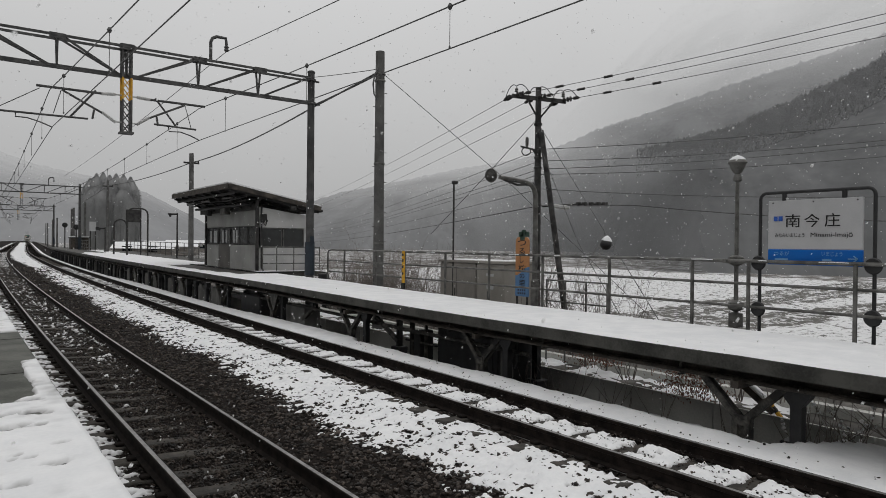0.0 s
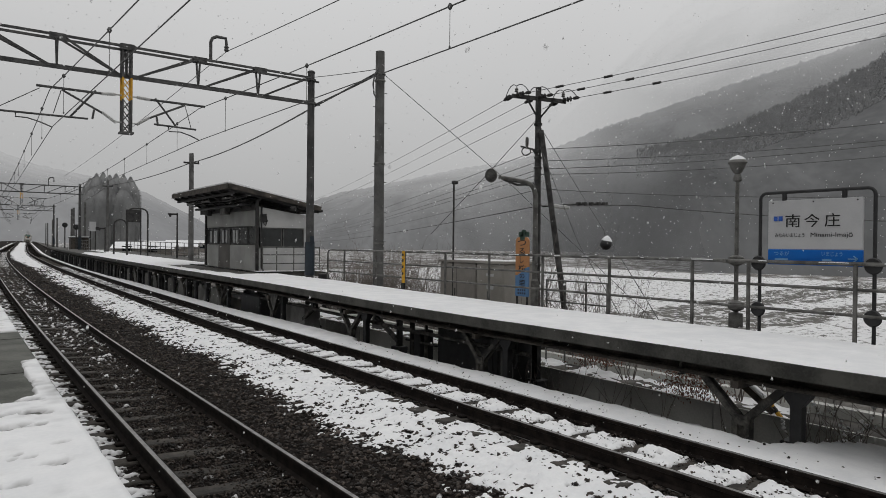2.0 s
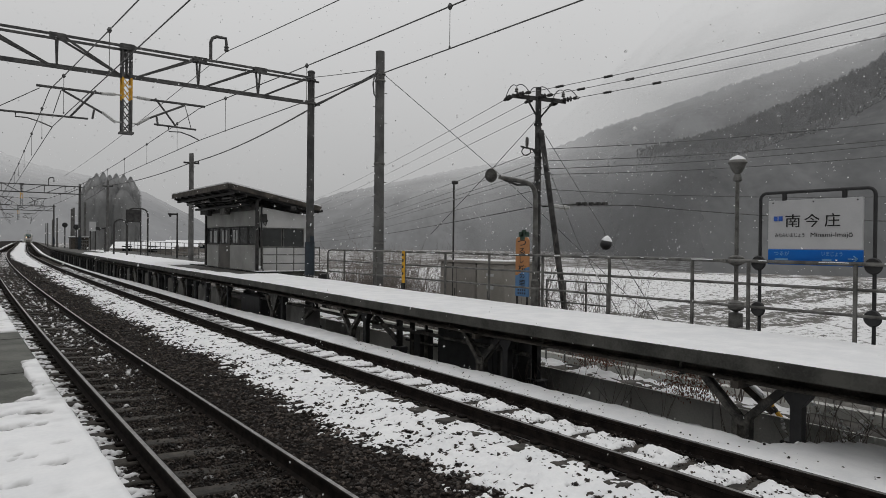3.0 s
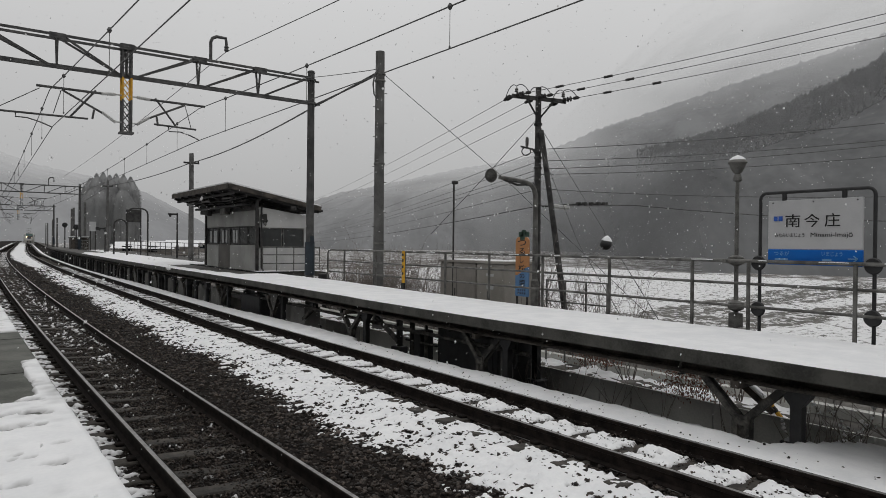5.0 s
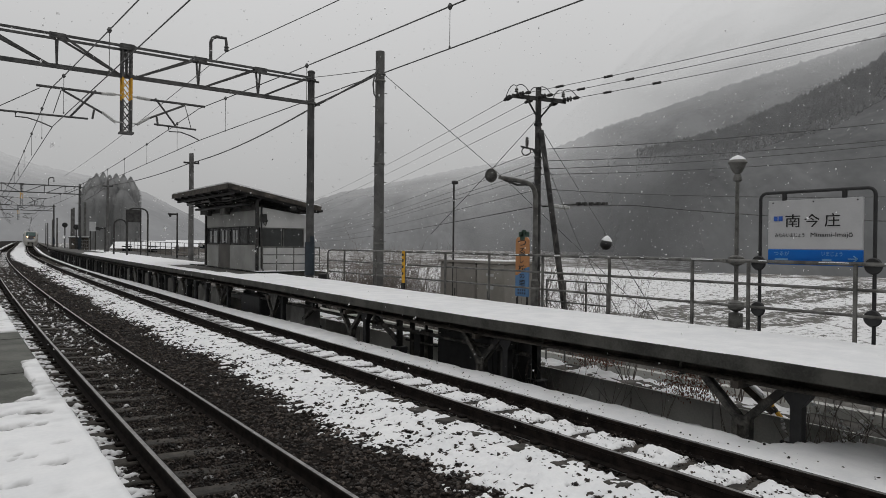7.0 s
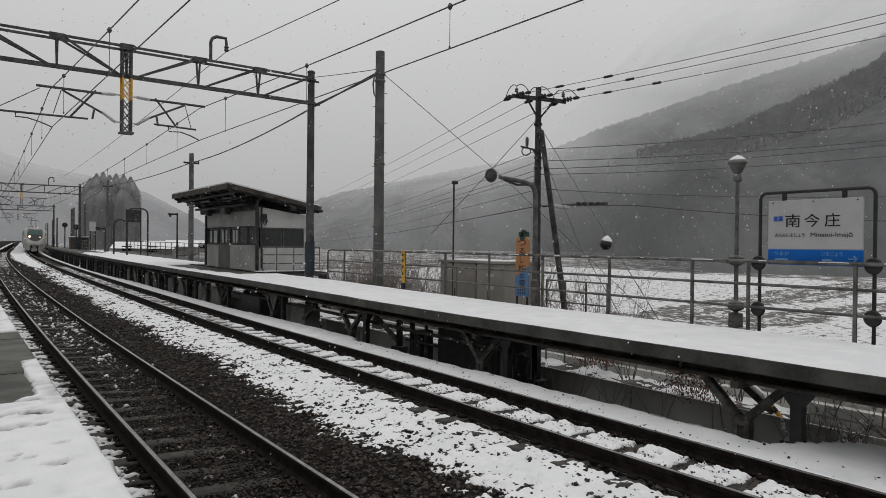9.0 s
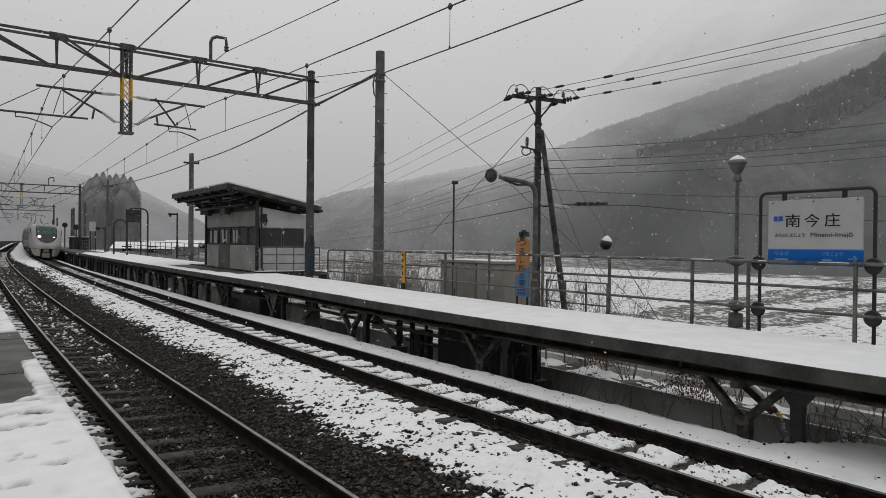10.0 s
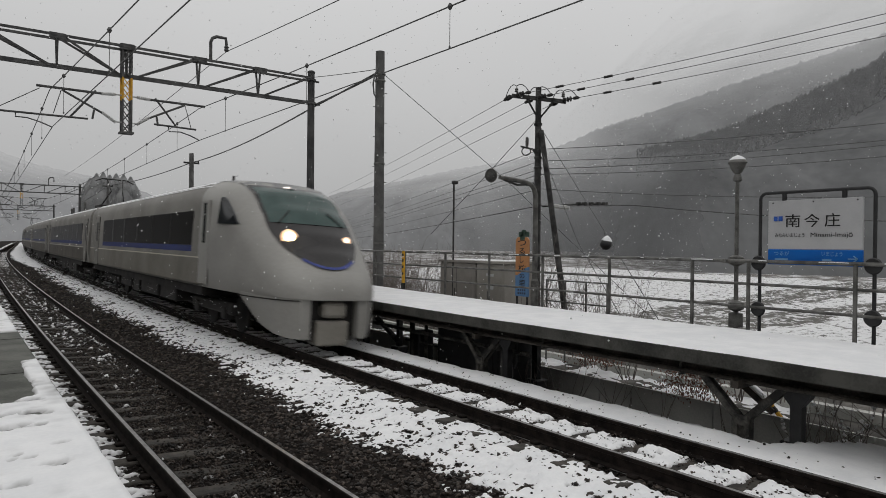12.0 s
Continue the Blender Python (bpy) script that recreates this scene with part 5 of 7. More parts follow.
def utility_pole():
    p = thing("utility_pole", (14.0, 14.1, -1.5), "dark utility pole with crossarms, insulators and a leaning stay pole", "utility pole")
    part("shaft", pipe([(0, 0, 0), (0, 0, 8.3)], 0.125, 14, 0.085), DARKPOLE, p, "", True)
    part("stay_pole", pipe([(0.35, -1.15, 0), (-0.02, -0.15, 7.0)], 0.1, 12, 0.075), DARKPOLE, p, "leaning dark stay pole", True)
    way = Vector((0.727, -0.687, -0.13))
    top = Vector((0, 0, 7.97))
    part("crossarm", join(bar(top - way * 0.8, top + way * 0.82, 0.1, 0.11), bar(top - way * 0.36, (0, 0, 7.36), 0.04, 0.05), bar(top + way * 0.48, (0, 0, 7.33), 0.04, 0.05)), DARKPOLE, p, "dark crossarm")
    # three wires end on the arm from either side, joined by looped jumpers
    for k, away, back in ((-0.78, Vector((4.3, -18.6, 9.58)), Vector((24.3, 65.4, 9.5))), (-0.14, Vector((4.6, -18.6, 9.52)), Vector((27.5, 71.9, 9.0))), (0.6, Vector((6.2, -18.1, 9.66)), Vector((32.5, 81.9, 8.4)))):
        c = top + way * k
        ends = []
        for end in (away, back):
            d = (end - c - Vector((0, 0, 1.0))).normalized()
            turn = d.to_track_quat("Z", "Y").to_matrix().to_4x4()
            discs = [moved(lathe([(0.015, -0.03), (0.075, -0.012), (0.08, 0.008), (0.03, 0.03)], 9), Matrix.Translation(c + d * (0.2 + 0.09 * q)) @ turn) for q in range(3)]
            part("insulator", join(*discs, pipe([c, c + d * 0.62], 0.018, 5)), DARKSTEEL, p, "dark strain insulator")
            part("wire_clamp", moved(lathe([(0.01, -0.12), (0.05, -0.06), (0.05, 0.06), (0.01, 0.12)], 7), Matrix.Translation(c + d * 0.55) @ turn), DARKSTEEL, p)
            ends.append(c + d * 0.6)
        pin = c + Vector((0, 0, 0.06)) + way * 0.13
        part("pin_insulator", join(pipe([pin - Vector((0, 0, 0.06)), pin + Vector((0, 0, 0.1))], 0.012, 5), lathe([(0.02, 0.06), (0.06, 0.09), (0.035, 0.12), (0.055, 0.15), (0.02, 0.2)], 9, tuple(pin))), GALV, p, "grey pin insulator")
        crown = pin + Vector((0, 0, 0.24))
        for e, lift in ((ends[0], 0.13), (ends[1], 0.2)):
            part("jumper", pipe([crown.lerp(e, t) + Vector((0, 0, lift * 4 * t * (1 - t))) for t in (0.0, 0.15, 0.3, 0.5, 0.7, 0.85, 1.0)], 0.014, 5), WIRE, p)
        for q in (0.075, 0.15):
            a, b = [c.lerp(away, t) - Vector((0, 0, t * (1 - t))) for t in (q, q + 0.012)]
            part("spacer", pipe([a, b], 0.035, 6), DARKSTEEL, p)
    part("side_bracket", join(bar((0, 0, 6.42), (-0.38, 0.35, 6.55), 0.05, 0.05), bar((0, 0, 6.2), (-0.12, 0.11, 6.46), 0.04, 0.04), pipe([(-0.25 + 0.1 * math.cos(t), 0.24 - 0.09 * math.cos(t), 6.4 + 0.12 * math.sin(t)) for t in [2 * math.pi * k / 12 for k in range(13)]], 0.018, 5)), DARKPOLE, p, "side bracket with a ring")
    part("fuse", lathe([(0.03, 0), (0.045, 0.03), (0.05, 0.2), (0.045, 0.27), (0.02, 0.3)], 10, (-0.24, 0.22, 6.53)), GALV, p, "small grey fuse")
    part("lamp_arm", join(pipe([(0.1, -0.1, 4.75), (0.6, -0.7, 4.8), (1.35, -1.35, 4.82)], 0.03, 6), *[box(0.75 + 0.14 * k, 0.86 + 0.14 * k, -0.95 - 0.13 * k, -0.83 - 0.13 * k, 4.77, 4.87) for k in range(5)]), DARKPOLE, p)
    part("street_light", moved(box(-0.28, 0.28, -0.1, 0.1, -0.05, 0.07, 0.03), pose(0.45, -0.5, 4.73, 0, 6, -42)), INSUL, p, "pale flat street light")
    for z in (7.2, 6.4, 6.2, 5.9, 4.8, 3.0):
        part("band", lathe([(0.09, z - 0.04), (0.125, z - 0.03), (0.125, z + 0.03), (0.09, z + 0.04)], 12), DARKPOLE, p)
    return p


DARKPOLE = material("dark_weathered_pole", (0.018, 0.018, 0.018), (0.085, 0.083, 0.08), rough=0.85, scale=4.5, bump=0.4, spread=(0.38, 0.7))

fence()
station_sign()
platform_lamp()
bent_lamp()
hazard_post()
small_items()
cabinets()
village_board()
shelter()
feeder_pole()
plain_pole(11.4, 40.6, 0.6, 6.8, 0.165, "grey concrete line pole on the platform")
plain_pole(11.5, 67.8, 0.6, 7.2, 0.13, "grey concrete line pole farther along the platform")
utility_pole()

pole_wires("power_line", "three high-voltage wires from the utility pole", [
    [(38.3, 79.5, 8.0), (13.43, 14.64, 6.57), (18.3, -4.5, 8.08)],
    [(41.5, 86.0, 7.5), (13.9, 14.2, 6.49), (18.6, -4.5, 8.02)],
    [(46.5, 96.0, 6.9), (14.44, 13.69, 6.39), (20.2, -4.0, 8.16)]], 0.009, 0.25)
pole_wires("telephone_line", "several low wires and cables from the utility pole", [
    [(45.0, 93.2, 4.6), (14.0, 14.0, 4.95), (22.5, 0.0, 5.98)],
    [(55.7, 115.5, 4.3), (14.0, 14.0, 4.6), (25.0, 1.0, 5.9)],
    [(60.0, 124.0, 4.1), (14.0, 14.0, 4.36), (25.5, 1.0, 5.96)],
    [(70.0, 145.0, 4.0), (14.0, 14.0, 4.2), (26.0, 1.0, 5.61)],
    [(50.0, 104.0, 3.0), (14.0, 14.0, 3.77), (27.0, 1.5, 4.0)]], 0.010, 0.35)
pole_wires("power_cable", "thick sagging power cable", [[(40.0, 84.0, 2.4), (14.0, 14.0, 3.27), (15.9, 12.0, 3.28), (29.5, 2.5, 3.1)]], 0.016, 0.3)
pole_wires("guy_wire", "thin steel guy wires down to the field", [
    [(10.3, 17.1, 7.3), (14.0, 15.65, 4.25), (20.0, 13.3, -1.2)],
    [(14.0, 14.0, 5.6), (12.9, 9.6, 1.1), (12.6, 8.2, -0.4)],
    [(14.0, 14.0, 5.0), (13.1, 11.7, 2.2), (12.3, 8.9, -0.5)],
    [(14.0, 14.1, 5.9), (12.9, 15.0, 4.3), (11.6, 16.2, 2.4)]], 0.010, 0.0)
pole_wires("feeder_cable", "thick twisted feeder cable slung along the poles", [
    [(10.2, 17.0, 7.25), (9.8, 20.6, 6.72), (11.4, 40.6, 6.85), (11.5, 67.8, 7.3), (14.5, 110.0, 7.6)],
    [(10.2, 17.05, 7.18), (9.85, 20.6, 6.8)]], 0.028, 0.22)
pole_wires("feeder_cable", "thin span wire between the mast heads", [[(9.7, 20.6, 7.7), (10.25, 17.1, 7.35)], [(6.82, 20.6, 8.05), (8.6, 73.4, 8.4)], [(6.82, 20.6, 8.05), (9.3, -8, 8.05)], [(1.83, 20.6, 6.17), (-3.2, 20.6, 2.9)]], 0.012, 0.2)


def guy_ball():
    b = thing("guy_marker", (12.35, 10.15, 2.14), "dark round marker with a white snow cap on a guy wire", "marker")
    part("ball", lathe([(0.01, -0.15), (0.08, -0.13), (0.135, -0.06), (0.14, 0.0), (0.12, 0.06), (0.05, 0.12)], 18), BLACKPAINT, b, "", True)
    part("cap_snow", moved(lathe([(0.128, 0.05), (0.12, 0.075), (0.08, 0.13), (0.03, 0.17), (0.005, 0.18)], 18), pose(0.015, 0, 0.015, 8, 6, 0)), SNOW, b, "", True)
    part("clip", pipe([(0, 0, 0.1), (0.03, 0.1, 0.35)], 0.012, 5), WIRE, b)


guy_ball()


# ---- far end of the platform ----
def pipe_arch(x0, x1, y, h, label, board):
    a = thing("pipe_arch", (0, y, DECK + 0.1), label, "sign frame", "pipe frames")
    r = 0.45
    pts = [(x0, 0, 0), (x0, 0, h - r)] + [(x0 + r - r * math.cos(q), 0, h - r + r * math.sin(q)) for q in (0.5, 1.0, 1.5)] + [(x1 - r + r * math.sin(q), 0, h - r + r * math.cos(q)) for q in (0.1, 0.6, 1.1)] + [(x1, 0, h - r), (x1, 0, 0)]
    part("frame", pipe(pts, 0.06, 8), DARKSTEEL, a, "", True)
    if board:
        part("board", box(x0 - 0.1, x0 + 0.9, -0.06, 0.06, h - 1.05, h - 0.1, 0.02), DARKSTEEL, a, "dark hanging board")
        part("post", pipe([(x0 + 0.95, 0, 0), (x0 + 0.95, 0, h - 0.05)], 0.045, 8), DARKSTEEL, a)


pipe_arch(10.5, 11.95, 54.0, 3.75, "dark pipe arch holding a hanging board", True)
pipe_arch(9.95, 10.85, 56.0, 2.95, "smaller dark pipe arch on the platform", False)


def far_lamp(x, y, h, label):
    p = thing("platform_lamp", (x, y, DECK), label, "lamp", "platform lamps")
    part("pole", pipe([(0, 0, 0), (0, 0, h)], 0.06, 8, 0.05), DARKSTEEL, p)
    part("lamp_head", join(box(-0.6, 0.02, -0.1, 0.1, h - 0.16, h - 0.04, 0.03), lathe([(0.03, 0), (0.09, 0.08), (0.02, 0.2)], 8, (-0.45, 0, h - 0.3))), DARKSTEEL, p)


far_lamp(12.1, 46.3, 3.3, "dark platform lamp with a small arm")
far_lamp(11.0, 66.0, 2.6, "short dark platform lamp post")


def notice_post():
    p = thing("notice_post", (11.3, 74.3, DECK), "white square notice on two dark posts", "sign")
    part("notice", box(-0.35, 0.25, -0.04, 0.04, 2.35, 3.3, 0.02), WHITEBOARD, p)
    for x in (-0.25, 0.2):
        part("post", box(x - 0.05, x + 0.05, -0.04, 0.04, 0, 2.4), DARKSTEEL, p)
    part("bracket", box(0.2, 0.5, -0.06, 0.06, 2.5, 2.8, 0.02), BLACKPAINT, p)


notice_post()


def signal_post(y, c, h, label):
    p = thing("railway_signal", on_line(c, y, DECK - 0.4), label, "signal", "signals")
    part("post", pipe([(0, 0, 0), (0, 0, h)], 0.07, 8), DARKSTEEL, p)
    part("signal_head", moved(lathe([(0.02, -0.06), (0.3, -0.05), (0.32, 0.0), (0.3, 0.05), (0.02, 0.06)], 16), pose(0, 0, h + 0.1, 90, 0, 0)), BLACKPAINT, p, "round black signal head")
    part("hood", pipe([(0, -0.05, h + 0.1), (0, -0.3, h + 0.08)], 0.1, 8), BLACKPAINT, p)


signal_post(86.0, 9.3, 2.9, "black colour-light signal on a post")
signal_post(97.0, 8.9, 3.3, "black signal beside the platform end")


def relay_hut():
    h = thing("relay_hut", on_line(9.75, 88.0, 0.75), "small dark trackside hut with snow on its lid", "hut")
    part("body", box(-0.9, 0.9, -0.9, 0.9, 0, 1.35, 0.04), RUSTSTEEL, h)
    part("lid", box(-1.0, 1.0, -1.0, 1.0, 1.35, 1.45, 0.03), DARKSTEEL, h)
    part("lid_snow", box(-0.95, 0.95, -0.95, 0.95, 1.45, 1.53, 0.03), SNOW, h)
    part("door", box(-0.4, 0.3, -0.92, -0.9, 0.1, 1.25), DARKSTEEL, h)


relay_hut()
for c, y, hh in ((10.4, 108, 6.3), (10.9, 112, 6.6), (11.4, 100, 6.9), (10.2, 150, 6.0), (10.2, 175, 6.2), (10.0, 205, 6.0), (10.4, 240, 6.5), (-4.0, 150, 7.0), (-4.0, 190, 7.0)):
    p = on_line(c, y, -0.4)
    plain_pole(p.x, p.y, p.z, hh + 0.4, 0.17, "dark slim line pole beyond the platform", False)


# ---- low walls and ground under and behind the platform ----
def low_walls():
    w = thing("retaining_wall", (0, 0, 0), "low weathered concrete wall under the platform deck", "wall", kind="structure")
    y = -8.0
    while y < 60:
        n = 2.3
        if not (9.3 < y + n / 2 < 11.0):
            part("wall_panel", sweep([(9.7, -1.1), (9.82, -1.1), (9.82, -0.42), (9.7, -0.4)], [y + 0.012, y + n - 0.012]), PALECONCRETE, w)
        y += n
    k = thing("kerb_wall", (0, 0, 0), "pale concrete kerb wall beside the field", "wall", kind="structure")
    part("kerb", sweep([(10.78, -1.3), (10.95, -1.3), (10.95, -0.34), (10.78, -0.34)], stations(-10, 24)), PALECONCRETE, k)
    hump = lambda c, y: -0.485 + 0.07 * fbm(c, y, 0.5, 1.5) + 0.06 * fbm(c, y, 0.15, 3.0) - 0.35 * smoothstep(4.9, 4.2, y)
    snow_sheet("bank_snow", 9.83, 10.77, -10, 60, 0.08, 0.12, hump, "lumpy snow behind the low wall")
    pocket = lambda c, y: -0.88 + 0.09 * fbm(c, y, 0.8, 2.5) + 0.05 * fbm(c, y, 0.2, 5.0) + 0.42 * smoothstep(3.75, 3.1, y) * smoothstep(7.9, 8.4, c)
    snow_sheet("bank_snow", 7.75, 9.69, -10, 60, 0.1, 0.15, pocket, "thin broken snow under the platform")
    beyond = lambda c, y: -1.24 + 0.10 * fbm(c * 0.5 + y * 0.25, y * 1.1, 2.6, 6.0) + 0.09 * fbm(c * 0.8, y * 1.3, 0.8, 3.0) + 0.08 * math.sin(4.2 * (y * 0.8 + c * 0.45) + 2.0 * fbm(c, y, 5.0, 2.0))
    near_bank = lambda c, y: -1.22 + 0.5 * smoothstep(12.5, 11.0, c) * smoothstep(4.0, 6.0, y) + 0.08 * fbm(c, y, 0.7, 3.0) + 0.05 * fbm(c, y, 0.2, 8.0)
    snow_sheet("bank_soil", 10.96, 17.2, -6, 26, 0.12, 0.15, near_bank, "dark rough soil with dead grass beside the kerb", None, BANKSOIL)
    snow_sheet("field_snow", 17.0, 70, -6, 70, 0.2, 0.2, beyond, "uneven ploughed field half covered by snow", None, FIELDSNOW)
    ob = bpy.data.objects["field_snow"]
    # wheel ruts: pairs of narrow bare lines with clods between, and a churned patch where they part
    lanes = [((25.5, 20.0), (27.0, 18.6), (33.2, 20.3), (39.2, 21.0), (53.4, 24.5), (63.7, 25.3), (70, 26)), ((33.2, 20.3), (37.1, 20.9), (41.5, 19.7), (53.2, 21.2), (66, 23)), ((25.2, 15.2), (28.7, 14.8), (33.9, 15.5), (37.9, 15.1), (42.5, 14.9), (60, 15))]
    bare = []
    for v in ob.data.vertices:
        x, y, most = v.co.x, v.co.y, 0.0
        for lane in lanes:
            for (xa, ya), (xb, yb) in zip(lane, lane[1:]):
                if xa <= x <= xb:
                    d = abs(y - ya - (yb - ya) * (x - xa) / (xb - xa) + 0.35 * fbm(x, y, 2.5, 4.0))
                    rut = 1 - smoothstep(0.35, 0.6, abs(d - 0.9) + 0.2 * fbm(x, y, 0.7, 4.0))
                    most = max(most, rut, 0.5 * (1 - smoothstep(0.6, 1.2, d)))
        if 23.5 < x < 34 and 13.8 < y < 20.5:
            patch = smoothstep(0.0, 1.2, min(x - 23.5, 34 - x, y - 13.8, 20.3 - y - 0.1 * abs(x - 29)) + 0.8 * fbm(x, y, 2.0, 7.0))
            most = max(most, patch * (0.35 + 0.65 * smoothstep(-0.35, 0.1, math.sin(3.4 * (x * 0.55 + y * 0.85) + 1.2 * fbm(x, y, 1.6, 3.0)))))
        bare.append(0.21 * most)
    ob.data.attributes.new("bare", "FLOAT", "POINT").data.foreach_set("value", bare)
low_walls()
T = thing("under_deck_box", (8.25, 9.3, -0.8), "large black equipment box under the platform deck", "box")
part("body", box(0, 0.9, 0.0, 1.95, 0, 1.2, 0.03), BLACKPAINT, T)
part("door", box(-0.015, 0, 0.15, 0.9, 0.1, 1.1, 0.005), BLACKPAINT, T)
part("panel", box(-0.05, 0.0, -0.42, -0.12, 0.1, 1.15), CONCRETE, T, "grey upright slab")
L = thing("cable_loops", (8.1, 8.85, -0.8), "black hanging cables looped beside the equipment box", "cables")
for dy, low in ((0.0, 0.72), (0.1, 0.6), (-0.09, 0.82), (-0.16, 0.66)):
    part("cable", pipe([(0, dy + 0.05, 1.2), (0.01, dy + 0.05, low + 0.1), (0, dy + 0.02, low), (-0.02, dy - 0.06, low + 0.02), (-0.01, dy - 0.09, low + 0.15), (0, dy - 0.1, 1.2)], 0.018, 6), BLACKPAINT, L)
part("junction_box", box(-0.04, 0.1, -0.2, 0.0, 0.78, 0.98, 0.01), DARKSTEEL, L)
T2 = thing("under_deck_box", (8.2, 11.85, -0.8), "dark valve box with pipes under the platform", "box")
part("body", box(0, 0.4, 0, 0.24, 0.1, 0.98, 0.03), BLACKPAINT, T2)
part("flange", box(-0.03, 0.0, -0.04, 0.28, 0.9, 0.98), FORKSTEEL, T2)
part("pipe", pipe([(0.1, -0.12, 0.0), (0.1, -0.12, 1.17)], 0.04, 8), FORKSTEEL, T2)
part("pipe", pipe([(0.1, 0.42, 0.0), (0.1, 0.42, 1.17)], 0.06, 8), FORKSTEEL, T2)
part("pipe", pipe([(0.05, -0.6, 0.72), (0.05, 0.6, 0.72)], 0.025, 6), FORKSTEEL, T2)
W = thing("meter_cabinet", (8.6, 11.2, -0.8), "pale grey meter cabinet with snow on its lid", "cabinet")
part("body", box(0, 0.5, 0, 0.5, 0, 0.5, 0.02), PALECONCRETE, W)
part("cap_snow", box(-0.02, 0.52, -0.02, 0.52, 0.5, 0.56, 0.02), SNOW, W)
C = thing("concrete_pier", (8.0, 17.3, -0.9), "pale square concrete pier under the deck", "pier")
part("shaft", box(0, 0.5, 0, 1.4, 0, 1.15, 0.02), CONCRETE, C)
part("plinth", box(-0.08, 0.58, -0.08, 1.48, 0, 0.4, 0.02), CONCRETE, C)
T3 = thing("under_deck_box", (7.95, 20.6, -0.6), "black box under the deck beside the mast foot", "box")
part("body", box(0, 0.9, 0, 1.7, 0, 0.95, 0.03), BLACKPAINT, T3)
S3 = thing("mast_gusset", (7.62, 18.6, 0.0), "grey triangular plate below the deck edge", "plate")
part("plate", loft([[(x, -0.28, 0.56), (x, 0.45, 0.56), (x, 0.02, 0.08)] for x in (0.0, 0.02)]), GALV, S3)


def stay_guard():
    g = thing("stay_guard", (10.0, 4.69, -0.68), "yellow and black striped guard tube on a guy stay", "guard")
    a, b = Vector((0.0, 0.0, 0.0)), Vector((0.0, 0.36, 0.4))
    for k in range(6):
        part("band", pipe([a.lerp(b, k / 6), a.lerp(b, (k + 1) / 6)], 0.035, 8), YELLOW if k % 2 else BLACKPAINT, g)
    t = thing("snowy_strut", (10.0, 5.1, -0.28), "dark inclined strut with a ridge of snow", "strut")
    part("strut", bar((0, -0.12, -0.13), (0, 0.7, 0.44), 0.12, 0.1), RUSTSTEEL, t)
    part("snow_ridge", moved(box(-0.07, 0.055, 0.0, 0.62, 0.0, 0.075, 0.03), pose(0, 0.02, 0.02, 34.8, 0, 0)), SNOW, t, "thick ridge of snow along the strut", True)


stay_guard()


# ---- plants ----
def twigs(rng, height, spread, n, depth=2, r=0.006):
    bits = []

    def grow(p, way, ln, rad, lev):
        pts = [p]
        for i in range(3):
            way = (way + Vector((rng.uniform(-0.22, 0.22), rng.uniform(-0.22, 0.22), rng.uniform(-0.05, 0.14)))).normalized()
            pts.append(pts[-1] + way * ln / 3)
        bits.append(pipe(pts, rad, 3, rad * 0.4, False))
        if lev:
            for _ in range(rng.randint(2, 4)):
                q = pts[rng.randint(1, 3)]
                w = (way + Vector((rng.uniform(-0.9, 0.9), rng.uniform(-0.9, 0.9), rng.uniform(-0.2, 0.6)))).normalized()
                grow(q, w, ln * rng.uniform(0.35, 0.65), rad * 0.6, lev - 1)

    for _ in range(n):
        a = rng.uniform(0, 2 * math.pi)
        p = Vector((spread * rng.uniform(0, 0.5) * math.cos(a), spread * rng.uniform(0, 0.5) * math.sin(a), 0))
        w = Vector((math.cos(a) * rng.uniform(0.1, 0.6), math.sin(a) * rng.uniform(0.1, 0.6), 1)).normalized()
        grow(p, w, height * rng.uniform(0.6, 1.0), r, depth)
    return join(*bits)


